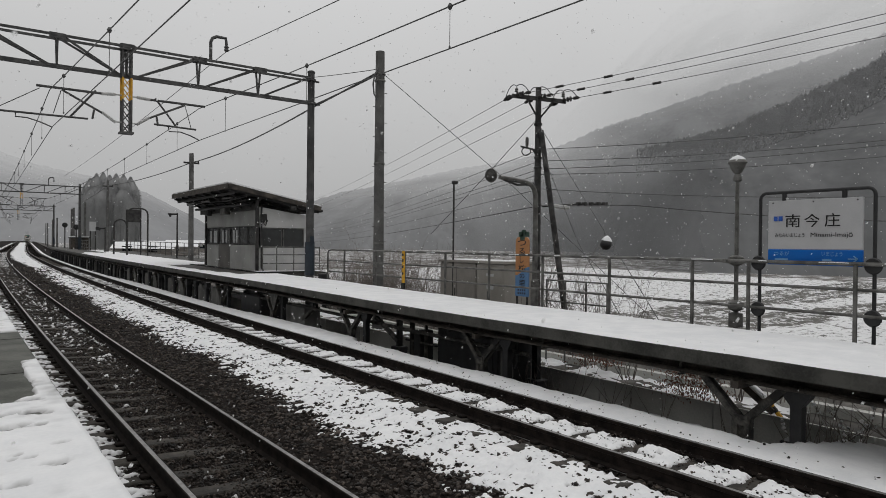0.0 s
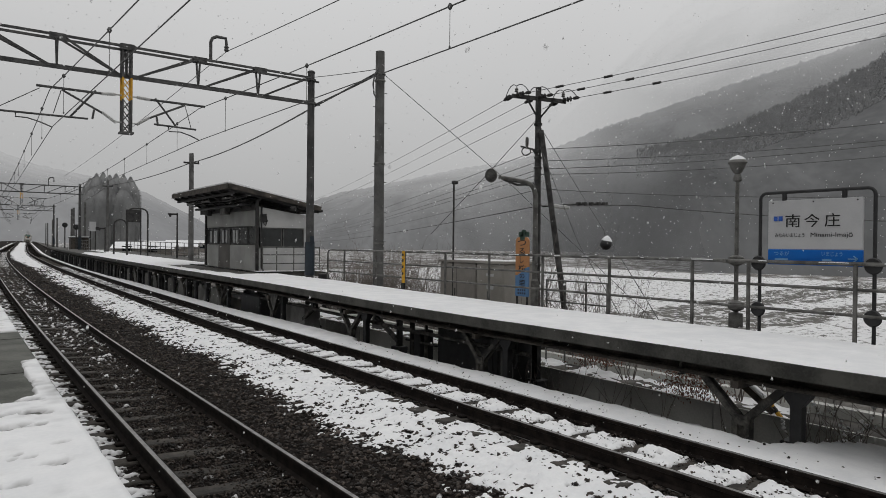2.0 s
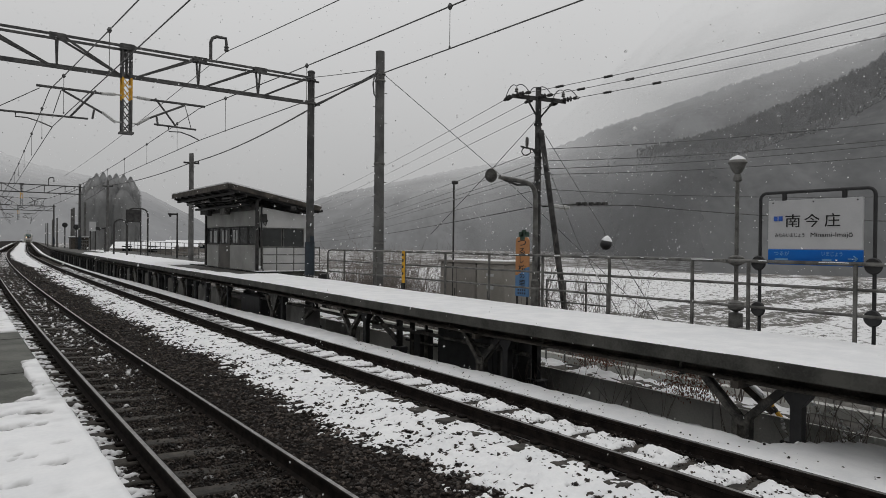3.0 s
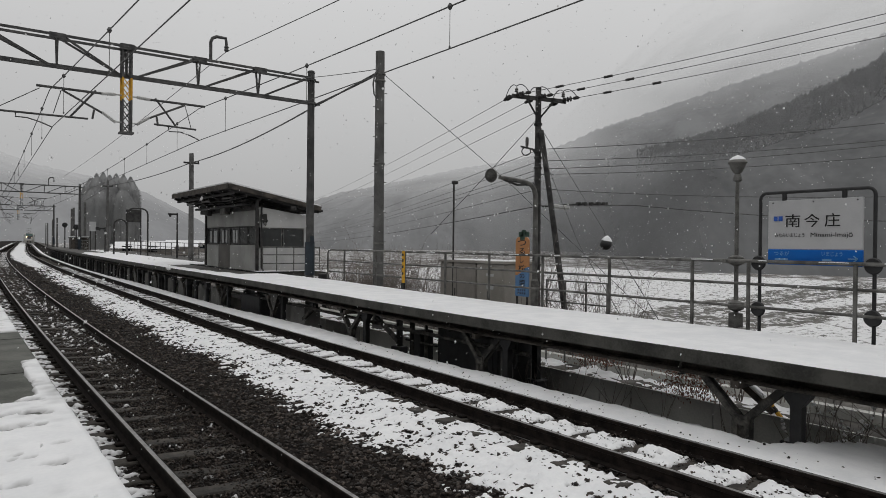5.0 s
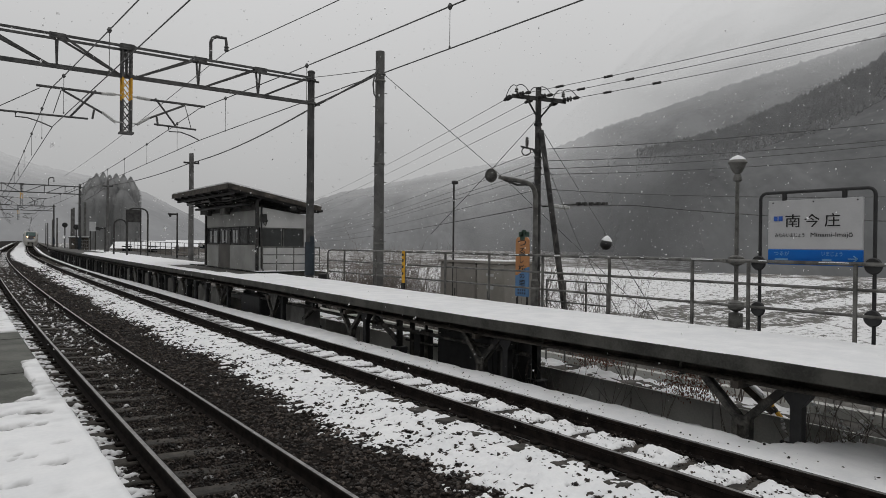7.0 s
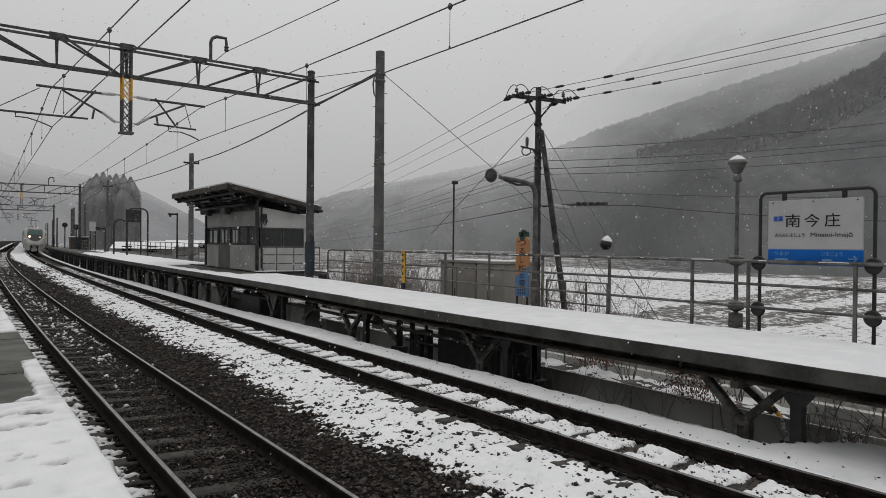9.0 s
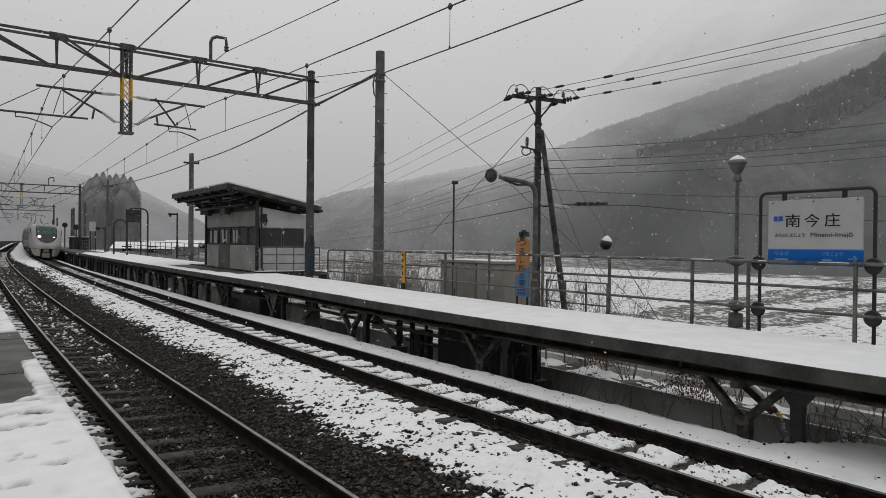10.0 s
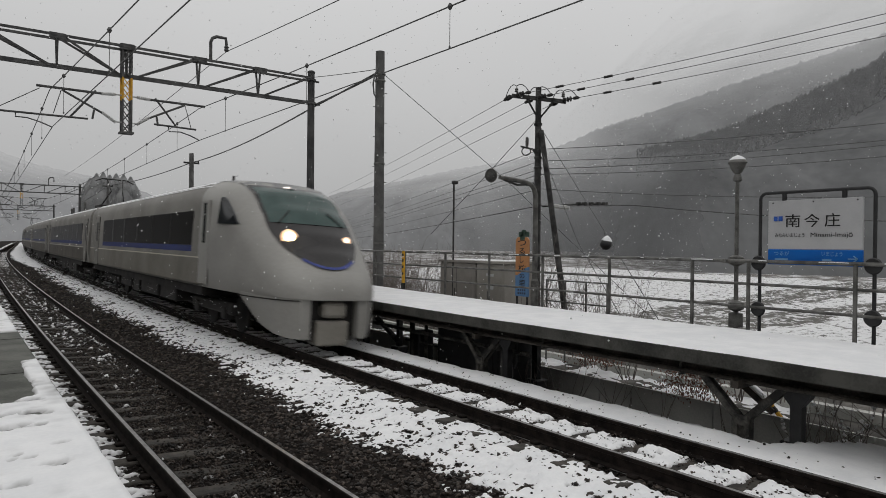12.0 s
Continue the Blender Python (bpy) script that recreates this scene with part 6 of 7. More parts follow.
def bushes():
    rng = random.Random(21)
    kinds = []
    for k in range(4):
        b = thing("bare_bush", (0, 0, -50), "leafless brown bush behind the platform fence", "bush", "bare bushes")
        part("branchwork", twigs(rng, 1.75, 1.2, 14, 3, 0.011), TWIG, b)
        kinds.append(b)
    spots = [(12.4 + rng.uniform(0, 3.0), 15.0 + 0.62 * i + rng.uniform(-0.4, 0.4)) for i in range(20)]
    spots += [(11.9 + rng.uniform(0, 1.6), 19.5 + 0.45 * i + rng.uniform(-0.3, 0.3)) for i in range(10)]
    spots += [(12.6, 12.9), (13.0, 12.1), (13.6, 11.6), (13.1, 11.1), (14.2, 11.9), (12.3, 13.6)]
    spots += [(14.5 + rng.uniform(0, 8), 16 + rng.uniform(0, 24)) for i in range(12)]
    for i, (x, y) in enumerate(spots):
        s = rng.uniform(0.8, 1.25)
        m = Matrix.Translation((x, y, -1.25)) @ pose(0, 0, 0, 0, 0, rng.uniform(0, 360)) @ Matrix.Diagonal((s, s, s * rng.uniform(0.9, 1.2), 1))
        if i < 4:
            kinds[i].matrix_basis = m
        else:
            ob = copy_thing(kinds[i % 4], pose(0, 0, 0))
            ob.matrix_basis = m
    r = thing("reddish_bush", (9.95, 6.35, -0.5), "small bush with dry reddish leaves behind the low wall", "bush")
    part("branchwork", twigs(rng, 0.5, 0.5, 14, 2, 0.006), TWIG, r)
    leaf = ([(-0.025, 0, 0), (0, -0.012, 0.01), (0.03, 0, 0), (0, 0.012, 0.01)], [(0, 1, 2, 3)])
    bits = [moved(leaf, Matrix.Translation((rng.gauss(0, 0.22), rng.gauss(0, 0.3), rng.uniform(0.05, 0.55))) @ pose(0, 0, 0, rng.uniform(0, 360), rng.uniform(0, 360), rng.uniform(0, 360))) for _ in range(800)]
    part("leaves", join(*bits), DRYLEAF, r, "dry reddish leaves")
    r2 = copy_thing(r, pose(10.4, 8.7, -0.36, 0, 0, 70))
    for k, (x, y, h) in enumerate(((8.8, 3.7, 0.95), (8.75, 3.2, 0.8), (8.9, 2.6, 1.0), (8.75, 2.1, 0.9), (10.0, 7.6, 0.8), (10.5, 5.2, 0.7), (9.9, 5.6, 0.9))):
        w = thing("leafless_shrub", (x, y, -0.75 if x < 9.1 else -0.38), "dark leafless shrub with clumps of snow", "bush", "shrubs under the platform")
        g = twigs(rng, h, 0.6, 7, 2, 0.012)
        part("branchwork", g, TWIG, w)
        if k < 4:
            clump = [moved(lathe([(0.005, -0.02), (0.03, -0.014), (0.036, 0.006), (0.024, 0.026), (0.005, 0.032)], 7), Matrix.Translation(Vector(rng.choice(g[0][len(g[0]) // 3:])) + Vector((0, 0, 0.015))) @ pose(0, 0, 0, rng.uniform(-40, 40), rng.uniform(-40, 40), 0) @ Matrix.Diagonal((rng.uniform(0.3, 1.1), rng.uniform(0.3, 0.8), rng.uniform(0.4, 0.8), 1))) for _ in range(70 if k == 0 else 22)]
            part("snow_clumps", join(*clump), SNOW, w, "small snow clumps on the twigs", True)


def stalks():
    rng = random.Random(77)
    for k in range(11):
        y = rng.uniform(3.6, 11.0)
        w = thing("dry_weed", (rng.uniform(8.7, 9.6), y, -0.82), "tall thin dry weed stalks under the platform", "weed", "dry weeds")
        for _ in range(5):
            part("stalk", twigs(rng, rng.uniform(0.7, 1.25), 0.35, 1, 0, 0.007), TWIG, w)


bushes()
stalks()


def cedar(rng, h):
    t = thing("cedar_tree", (0, 0, 0), "tall cedar paled by haze put into its colour", "tree", "cedar grove")
    part("trunk", pipe([(0, 0, 0), (0, 0, h * 0.95)], 0.4, 6, 0.05), TWIG, t)
    leaf = ([(-0.5, 0, -0.15), (0, -0.3, 0.1), (0.55, 0, -0.35), (0, 0.3, 0.1), (0.1, 0, 0.25)], [(0, 1, 4), (1, 2, 4), (2, 3, 4), (3, 0, 4)])
    places = []
    for _ in range(2600):
        u = rng.random() ** 0.8
        z = h * (0.03 + 0.95 * u)
        r = h * 0.165 * min(1.0, (1.01 - u) * 4.2) * rng.uniform(0.94, 1.03)
        a = rng.uniform(0, 2 * math.pi)
        s = rng.uniform(0.35, 0.75) * (1.1 - 0.4 * u)
        places.append((0, Matrix.Translation((r * math.cos(a), r * math.sin(a), z)) @ pose(0, 0, 0, rng.uniform(-25, 25), rng.uniform(-75, -15), math.degrees(a)) @ Matrix.Diagonal((s, s, s * 1.1, 1))))
    core = loft([[(h * w * math.cos(2 * math.pi * k / 9), h * w * math.sin(2 * math.pi * k / 9), h * z) for k in range(9)] for z, w in ((0.0, 0.158), (0.25, 0.16), (0.74, 0.15), (0.84, 0.11), (0.93, 0.05), (0.985, 0.004))])
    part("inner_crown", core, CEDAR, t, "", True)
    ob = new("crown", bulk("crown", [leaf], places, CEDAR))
    ob.parent = t
    return t


def grove():
    rng = random.Random(8)
    kinds = [cedar(rng, 25.0) for _ in range(4)]
    n = 0
    tall = [(8.42, 238, 0.95), (8.85, 234, 1.0), (9.3, 236, 1.05), (9.75, 233, 0.98), (10.2, 237, 1.02), (10.72, 234, 1.0), (11.22, 236, 1.0), (8.6, 246, 0.92), (9.55, 247, 0.97), (10.45, 246, 0.95), (11.05, 247, 0.93)]
    low = [(8.5 + 0.26 * k, 229 + rng.uniform(0, 3), rng.uniform(0.7, 0.84)) for k in range(11)]
    for b, d, h in tall + low:
        a = radians(b)
        m = Matrix.Translation((d * math.sin(a), d * math.cos(a), -0.8)) @ pose(0, 0, 0, 0, 0, rng.uniform(0, 360)) @ Matrix.Diagonal((rng.uniform(0.68, 0.85), rng.uniform(0.68, 0.85), h * rng.uniform(0.97, 1.02), 1))
        if n < 4:
            kinds[n].matrix_basis = m
        else:
            ob = copy_thing(kinds[n % 4], pose(0, 0, 0))
            ob.matrix_basis = m
        n += 1


grove()


def farm_building(b, d, w, h, label):
    a = radians(b)
    s = thing("farm_building", (d * math.sin(a), d * math.cos(a), -0.6), label, "house", "farm buildings", rz=-b - 8)
    part("wall", box(-w / 2, w / 2, -4, 4, 0, h), TAUPE, s, "grey board wall")
    part("roof", loft([[(-w / 2 - 0.6, -5, h - 0.2), (-w / 2 - 0.6, 0, h + 0.95), (-w / 2 - 0.6, 5, h - 0.2), (-w / 2 - 0.6, 0, h + 0.7)], [(w / 2 + 0.6, -5, h - 0.2), (w / 2 + 0.6, 0, h + 0.95), (w / 2 + 0.6, 5, h - 0.2), (w / 2 + 0.6, 0, h + 0.7)]]), SNOW, s, "snow-covered gable roof")
    for k in range(max(2, int(w / 4))):
        x = -w / 2 + 2 + k * 4
        wd = part("window", box(x - 0.8, x + 0.8, -4.06, -4.0, 0.9, 2.0), GALV, s)
        part("pane", box(x - 0.7, x + 0.7, -4.08, -4.06, 1.0, 1.9), DARKGLASS, wd)


farm_building(12.4, 128, 9, 1.75, "low farm building with a snow-covered roof")
farm_building(14.3, 150, 10, 2.0, "small barn with snow on its roof")
farm_building(15.6, 210, 12, 2.4, "distant house with a snowy roof")


# ---- ballast stones and snow between the far sleepers ----
def ballast():
    rng = random.Random(3)
    shapes = stone_shapes(rng)
    bed = thing("ballast", (0, 0, 0), "dark brown crushed stone ballast", "ballast", kind="structure")
    meshes = []
    for v, f in shapes:
        meshes.append(mesh("stone", (v, f), STONE))
    places, near = [], []

    def drop(c, y, size, z):
        m = Matrix.Translation(on_line(c, y, z + rng.uniform(-0.012, 0.012))) @ pose(0, 0, 0, rng.uniform(-35, 35), rng.uniform(-35, 35), rng.uniform(0, 360)) @ Matrix.Diagonal((size, size, size, 1))
        (near if 3.0 < c < 4.6 and 4.2 < y < 6.2 and len(near) < 290 else places).append((rng.randrange(len(shapes)), m))

    for y0, y1, per, size in ((1.5, 9, 560, 0.046), (9, 16, 300, 0.052), (16, 30, 110, 0.07), (30, 60, 32, 0.11)):
        for _ in range(int((y1 - y0) * per * 2.1)):
            c = rng.uniform(2.72, 5.25)
            drop(c, rng.uniform(y0, y1), size * (rng.uniform(0.6, 1.3) if rng.random() < 0.9 else rng.uniform(1.3, 1.9)), bed_height(c) + 0.005 - 0.004 * smoothstep(3.9, 4.5, c))
        for _ in range(int((y1 - y0) * per * 1.7)):
            drop(rng.uniform(1.62, 2.62), rng.uniform(y0, y1), size * rng.uniform(0.45, 0.95), -0.178)
        for _ in range(int((y1 - y0) * per * 0.55)):
            drop(rng.uniform(0.7, 1.5), rng.uniform(y0, y1), size * rng.uniform(0.6, 1.2), -0.17)
        for _ in range(int((y1 - y0) * per * (0.5 if y0 < 9 else 0.12))):
            drop(rng.uniform(5.35, 6.4), rng.uniform(y0, y1), size * rng.uniform(0.35, 0.75), -0.15)
        for _ in range(int((y1 - y0) * per * 0.05) if y0 < 16 else 0):
            drop(rng.uniform(6.6, 7.3), rng.uniform(y0, y1), size * rng.uniform(0.35, 0.85), -0.13)
    rest = new("loose_stones", bulk("loose_stones", shapes, places, STONE))
    tagged(rest, "dark brown crushed ballast stones", "ballast", kind="stuff")
    for i, m in near:
        ob = new("stone", meshes[i])
        ob.parent, ob.matrix_basis = bed, m


def bay_snow(c, y):
    """Snow lying in the bays between the far track's sleepers."""
    ph = ((y + 6) / 0.66) % 1.0
    gap = 0.075 * smoothstep(6, 12, y)
    bay = smoothstep(0.06 + gap, 0.16 + gap, ph + 0.11 * fbm(c, y, 0.22, 1.0)) * (1 - smoothstep(0.88 - gap, 0.97 - gap, ph + 0.11 * fbm(c, y, 0.22, 6.0)))
    inner = smoothstep(5.36, 5.42, c) * (1 - smoothstep(6.24, 6.33, c))
    return -0.205 - 0.03 * smoothstep(9, 20, y) + 0.066 * bay * inner - 0.03 * (1 - inner) + 0.024 * fbm(c, y, 0.3, 4.0) * (0.4 + bay) + 0.024 * fbm(c, y, 0.07, 2.0) * (1 - 0.7 * smoothstep(8, 14, y)) - 0.036 * smoothstep(0.1, 0.6, fbm(c, y, 0.12, 9.0)) * (1 - smoothstep(8, 14, y))


def crumbs(c, y):
    """Stray crumbs of snow in the near track."""
    return -0.255 + 0.035 * smoothstep(7, 20, y) + 0.10 * fbm(c, y * 1.2, 0.13, 12.0) + 0.03 * fbm(c, y, 0.9, 2.0)


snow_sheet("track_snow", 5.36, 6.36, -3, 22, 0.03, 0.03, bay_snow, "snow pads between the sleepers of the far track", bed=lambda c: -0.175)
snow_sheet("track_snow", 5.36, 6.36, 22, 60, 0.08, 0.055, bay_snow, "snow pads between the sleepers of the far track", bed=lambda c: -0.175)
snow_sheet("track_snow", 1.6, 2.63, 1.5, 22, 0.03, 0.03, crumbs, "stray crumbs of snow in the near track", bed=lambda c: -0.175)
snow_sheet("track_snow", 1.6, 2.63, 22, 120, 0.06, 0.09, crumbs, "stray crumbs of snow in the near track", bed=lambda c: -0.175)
ballast()


# ---- falling snow ----
FLAKE = material("snowflake", (0.95, 0.95, 0.95), (0.98, 0.98, 0.98), rough=0.9, bump=0)
fn, fl = FLAKE.node_tree.nodes, FLAKE.node_tree.links
thin, both = fn.new("ShaderNodeBsdfTranslucent"), fn.new("ShaderNodeMixShader")
thin.inputs["Color"].default_value, both.inputs[0].default_value = (0.99, 0.99, 0.99, 1), 0.85
fl.new(fn["Principled BSDF"].outputs[0], both.inputs[1])
fl.new(thin.outputs[0], both.inputs[2])
fl.new(both.outputs[0], fn["Material Output"].inputs["Surface"])


def snowfall(seed, count, near, far, size, label):
    """Loose flakes in the air over the station, as one rigid drift."""
    rng = random.Random(seed)
    shapes = [([(0.5, 0, 0), (-0.5, 0.1, 0.1), (0, 0.5, -0.1), (0.1, -0.5, 0), (0, 0, 0.5), (0, 0.1, -0.5)], [(0, 2, 4), (2, 1, 4), (1, 3, 4), (3, 0, 4), (2, 0, 5), (1, 2, 5), (3, 1, 5), (0, 3, 5)])]
    places = []
    while len(places) < count:
        r = near + (far - near) * rng.random() ** 0.75
        a = radians(rng.uniform(-4, 76))
        z = rng.uniform(-1.0, 27.0)
        s = size * rng.uniform(0.5, 1.4)
        places.append((0, Matrix.Translation((r * math.sin(a), r * math.cos(a), z)) @ pose(0, 0, 0, rng.uniform(0, 360), rng.uniform(0, 360), 0) @ Matrix.Diagonal((s, s, s * 1.3, 1))))
    return tagged(new("falling_snow", bulk("falling_snow", shapes, places, FLAKE)), label, "snowflakes", kind="stuff")


FLAKES = [(snowfall(34, 90, 0.9, 2.6, 0.010, "large snowflakes drifting close by"), (-0.5, 0.2, -1.4)), (snowfall(31, 3000, 2.0, 9.0, 0.013, "loose snowflakes drifting down near the platform"), (-0.45, 0.2, -1.35)), (snowfall(32, 11000, 8.0, 26.0, 0.0175, "snowflakes falling over the tracks"), (-0.3, 0.1, -1.25)), (snowfall(33, 2500, 22.0, 45.0, 0.027, "distant falling snowflakes"), (-0.2, 0.2, -1.2))]


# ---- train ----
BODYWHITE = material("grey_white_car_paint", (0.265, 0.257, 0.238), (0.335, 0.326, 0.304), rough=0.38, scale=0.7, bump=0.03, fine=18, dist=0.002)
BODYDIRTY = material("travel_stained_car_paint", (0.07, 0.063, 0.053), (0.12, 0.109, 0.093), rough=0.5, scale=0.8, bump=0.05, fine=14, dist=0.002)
# side paint: dulled by dirt, with side shade put into its darker tone
BODYMID = material("dulled_side_shade_paint", (0.19, 0.182, 0.166), (0.265, 0.255, 0.235), rough=0.5, scale=0.8, bump=0.05, fine=14, dist=0.002)
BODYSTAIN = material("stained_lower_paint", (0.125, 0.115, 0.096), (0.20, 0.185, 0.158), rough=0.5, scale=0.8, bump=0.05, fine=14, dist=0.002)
COUPLERGREY = material("grey_coupler_paint", (0.20, 0.185, 0.16), (0.29, 0.272, 0.24), rough=0.5, scale=0.8, bump=0.05, fine=14, dist=0.002)
TRAINGLASS = glass("tinted_train_glass", (0.007, 0.006, 0.0055), 0.3)
TRAINGLASS.node_tree.nodes["Principled BSDF"].inputs["IOR"].default_value = 1.15
for paint in (BODYMID, BODYDIRTY):
    paint.node_tree.nodes["Principled BSDF"].inputs["IOR"].default_value = 1.25
ROOFGREY = material("grey_roof", (0.2, 0.2, 0.2), (0.33, 0.33, 0.33), rough=0.7, scale=1.2, bump=0.1)
TEALGLASS = glass("teal_windscreen", (0.026, 0.056, 0.05), 0.08)
BLACKPANEL = glass("black_nose_panel", (0.016, 0.014, 0.014), 0.12)
BLUELINE = material("blue_stripe_paint", (0.008, 0.022, 0.17), (0.014, 0.035, 0.25), rough=0.4, bump=0)
NAVYLINE = material("navy_stripe_paint", (0.006, 0.015, 0.10), (0.010, 0.024, 0.15), rough=0.55, bump=0)
CREAMLINE = material("cream_line_paint", (0.5, 0.47, 0.38), (0.6, 0.56, 0.46), rough=0.45, bump=0)
UNDER = material("dark_underframe", (0.008, 0.007, 0.007), (0.03, 0.027, 0.025), rough=0.85, scale=3, bump=0.4)
LAMPGLOW = glow("headlamp_glow", (1.0, 0.70, 0.32), 14.0)
# off-side headlamp, dimmed to fit how its beam looks from the camera
LAMPDIM = glow("dimmed_headlamp_glow", (1.0, 0.72, 0.5), 2.5)
TOPLAMP = glow("top_lamp_glow", (1.0, 0.86, 0.76), 1.3)
# glowing ring added for the headlamp's orange glare halo
LAMPHALO = glow("lamp_halo_glow", (1.0, 0.46, 0.12), 0.8)

SPEED, NOSE_END, CAR, HALFWIDTH = 32.4, 11.3, 20.6, 1.45


def lerp_table(table, s):
    for (a, va), (b, vb) in zip(table, table[1:]):
        if a <= s <= b:
            t = (s - a) / (b - a)
            t = t * t * (3 - 2 * t) * 0.35 + t * 0.65
            return va + (vb - va) * t
    return table[0][1] if s < table[0][0] else table[-1][1]


NOSE_TOP = ((0, 1.15), (0.05, 1.34), (0.14, 1.48), (0.32, 1.64), (0.7, 1.94), (1.15, 2.33), (1.75, 2.82), (2.35, 3.2), (3.1, 3.46), (4.6, 3.57), (40, 3.57))
NOSE_WIDE = ((0, 0.45), (0.05, 0.64), (0.14, 0.8), (0.32, 0.96), (0.7, 1.13), (1.3, 1.27), (2.3, 1.395), (3.6, HALFWIDTH), (40, HALFWIDTH))


def section(s, n=9):
    """Half ring of the body at s metres behind the nose: (x, z) from the sill over the roof's middle."""
    w, zt, zb = lerp_table(NOSE_WIDE, s), lerp_table(NOSE_TOP, s), 1.0
    blend = smoothstep(0.0, 3.6, s)
    zf = zb + (zt - zb) * (0.12 + 0.58 * blend)
    sq = 2.6 + 0.4 * blend
    pts = [(w * (0.97 - 0.02 * blend), zb), (w, zb + (zf - zb) * 0.3), (w, zb + (zf - zb) * 0.65), (w * (1 - 0.012 * blend), zf)]
    top = pts[-1][0]
    for i in range(1, n + 1):
        a = math.pi / 2 * i / n
        pts.append((top * max(0.0, math.cos(a)) ** (2 / sq), zf + (zt - zf) * math.sin(a) ** (2 / sq)))
    return pts


def outline_z(s, x):
    pts = section(s, 24)[3:]
    ax = abs(x)
    if ax >= pts[0][0]:
        return -1.0
    for (x0, z0), (x1, z1) in zip(pts, pts[1:]):
        if x1 <= ax <= x0:
            return z0 + (z1 - z0) * (x0 - ax) / max(1e-6, x0 - x1)
    return pts[-1][1]


def side_x(s, z):
    """Half-width of the body s metres behind the nose at height z."""
    pts = section(s, 24)
    for (x0, z0), (x1, z1) in zip(pts, pts[1:]):
        if z0 <= z <= z1:
            return x0 + (x1 - x0) * (z - z0) / max(1e-6, z1 - z0)
    return pts[0][0]


def nose_depth(x, z):
    """How far behind the nose the body's skin lies at x, z of the front view."""
    a, b = 0.0, 6.0
    for _ in range(22):
        m = (a + b) / 2
        if outline_z(m, x) >= z:
            b = m
        else:
            a = m
    return b


def nose_patch(hw, z0, z1, out, nx=18, nz=16):
    """A sheet that follows the nose; hw(z) is its half-width."""
    rows = []
    for i in range(nz + 1):
        z = z0 + (z1 - z0) * i / nz
        rows.append([(hw(z) * (2 * j / nx - 1), -nose_depth(hw(z) * (2 * j / nx - 1), z) + out, z + out * 0.8) for j in range(nx + 1)])
    return loft(rows, False, False)


def slab(side, y0, y1, z0, z1, out, thick=0.02, x=HALFWIDTH):
    """A flat panel on a car's side."""
    a, b = side * (x - thick), side * (x + out)
    return box(min(a, b), max(a, b), y0, y1, z0, z1)


def bogie(car, y):
    b = part("bogie", join(box(-1.0, -0.82, y - 1.6, y + 1.6, 0.42, 0.68, 0.04), box(0.82, 1.0, y - 1.6, y + 1.6, 0.42, 0.68, 0.04), box(-0.8, 0.8, y - 0.3, y + 0.3, 0.45, 0.75, 0.03)), UNDER, car, "dark dirty bogie frame")
    for dy in (-1.05, 1.05):
        for s in (-1, 1):
            part("wheel", moved(lathe([(0.03, -0.06), (0.4, -0.06), (0.43, -0.03), (0.43, 0.05), (0.2, 0.06), (0.03, 0.06)], 20), pose(s * 0.56, y + dy, 0.43, 0, 90, 0)), UNDER, b)
            part("axle_box", box(s * 0.92 - 0.12, s * 0.92 + 0.12, y + dy - 0.16, y + dy + 0.16, 0.3, 0.58, 0.03), UNDER, b)


def underfloor(car, y0, y1, seed):
    rng = random.Random(seed)
    y = y0
    while y > y1 + 1.2:
        ln = rng.uniform(0.8, 2.2)
        part("equipment_box", box(-1.25, 1.25, max(y1, y - ln), y, rng.uniform(0.3, 0.5), 0.99, 0.03), UNDER, car)
        y -= ln + rng.uniform(0.1, 0.4)
    part("underframe", box(-1.3, 1.3, -CAR + 0.5, y0 + 2.5, 0.78, 1.02), UNDER, car)


def car_sides(car, y0, y1, doors, lower, plain):
    for s in (-1, 1):
        part("window_band", slab(s, y1, y0, 1.94, 2.75, 0.006), TRAINGLASS, car, "dark tinted window band")
        n = max(1, round((y0 - y1) / 1.9))
        for i in range(1, n):
            y = y1 + (y0 - y1) * i / n
            part("window_pillar", slab(s, y - 0.035, y + 0.035, 1.95, 2.74, 0.009), BLACKPANEL, car)
        part("blue_stripe", slab(s, y1, y0, 1.785, 1.936, 0.006), NAVYLINE, car, "deep blue stripe below the windows")
        part("cream_line", slab(s, -CAR + 0.4, y0 + 0.6, 1.645, 1.675, 0.005), CREAMLINE, car)
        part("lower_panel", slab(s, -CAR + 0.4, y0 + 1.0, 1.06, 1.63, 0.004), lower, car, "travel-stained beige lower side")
        for y in doors:
            d = part("door", slab(s, y - 0.42, y + 0.42, 1.02, 2.9, 0.008), plain, car)
            part("door_window", slab(s, y - 0.17, y + 0.17, 1.95, 2.7, 0.012), TRAINGLASS, d)
            for e in (-0.44, 0.44):
                part("door_gap", slab(s, y + e - 0.02, y + e + 0.02, 1.02, 2.92, 0.007), UNDER, d)


def roof_gear(car, ys):
    for y in ys:
        part("air_conditioner", box(-0.7, 0.7, y - 1.6, y + 1.6, 3.42, 3.6, 0.06), ROOFGREY, car, "grey rooftop air conditioner")


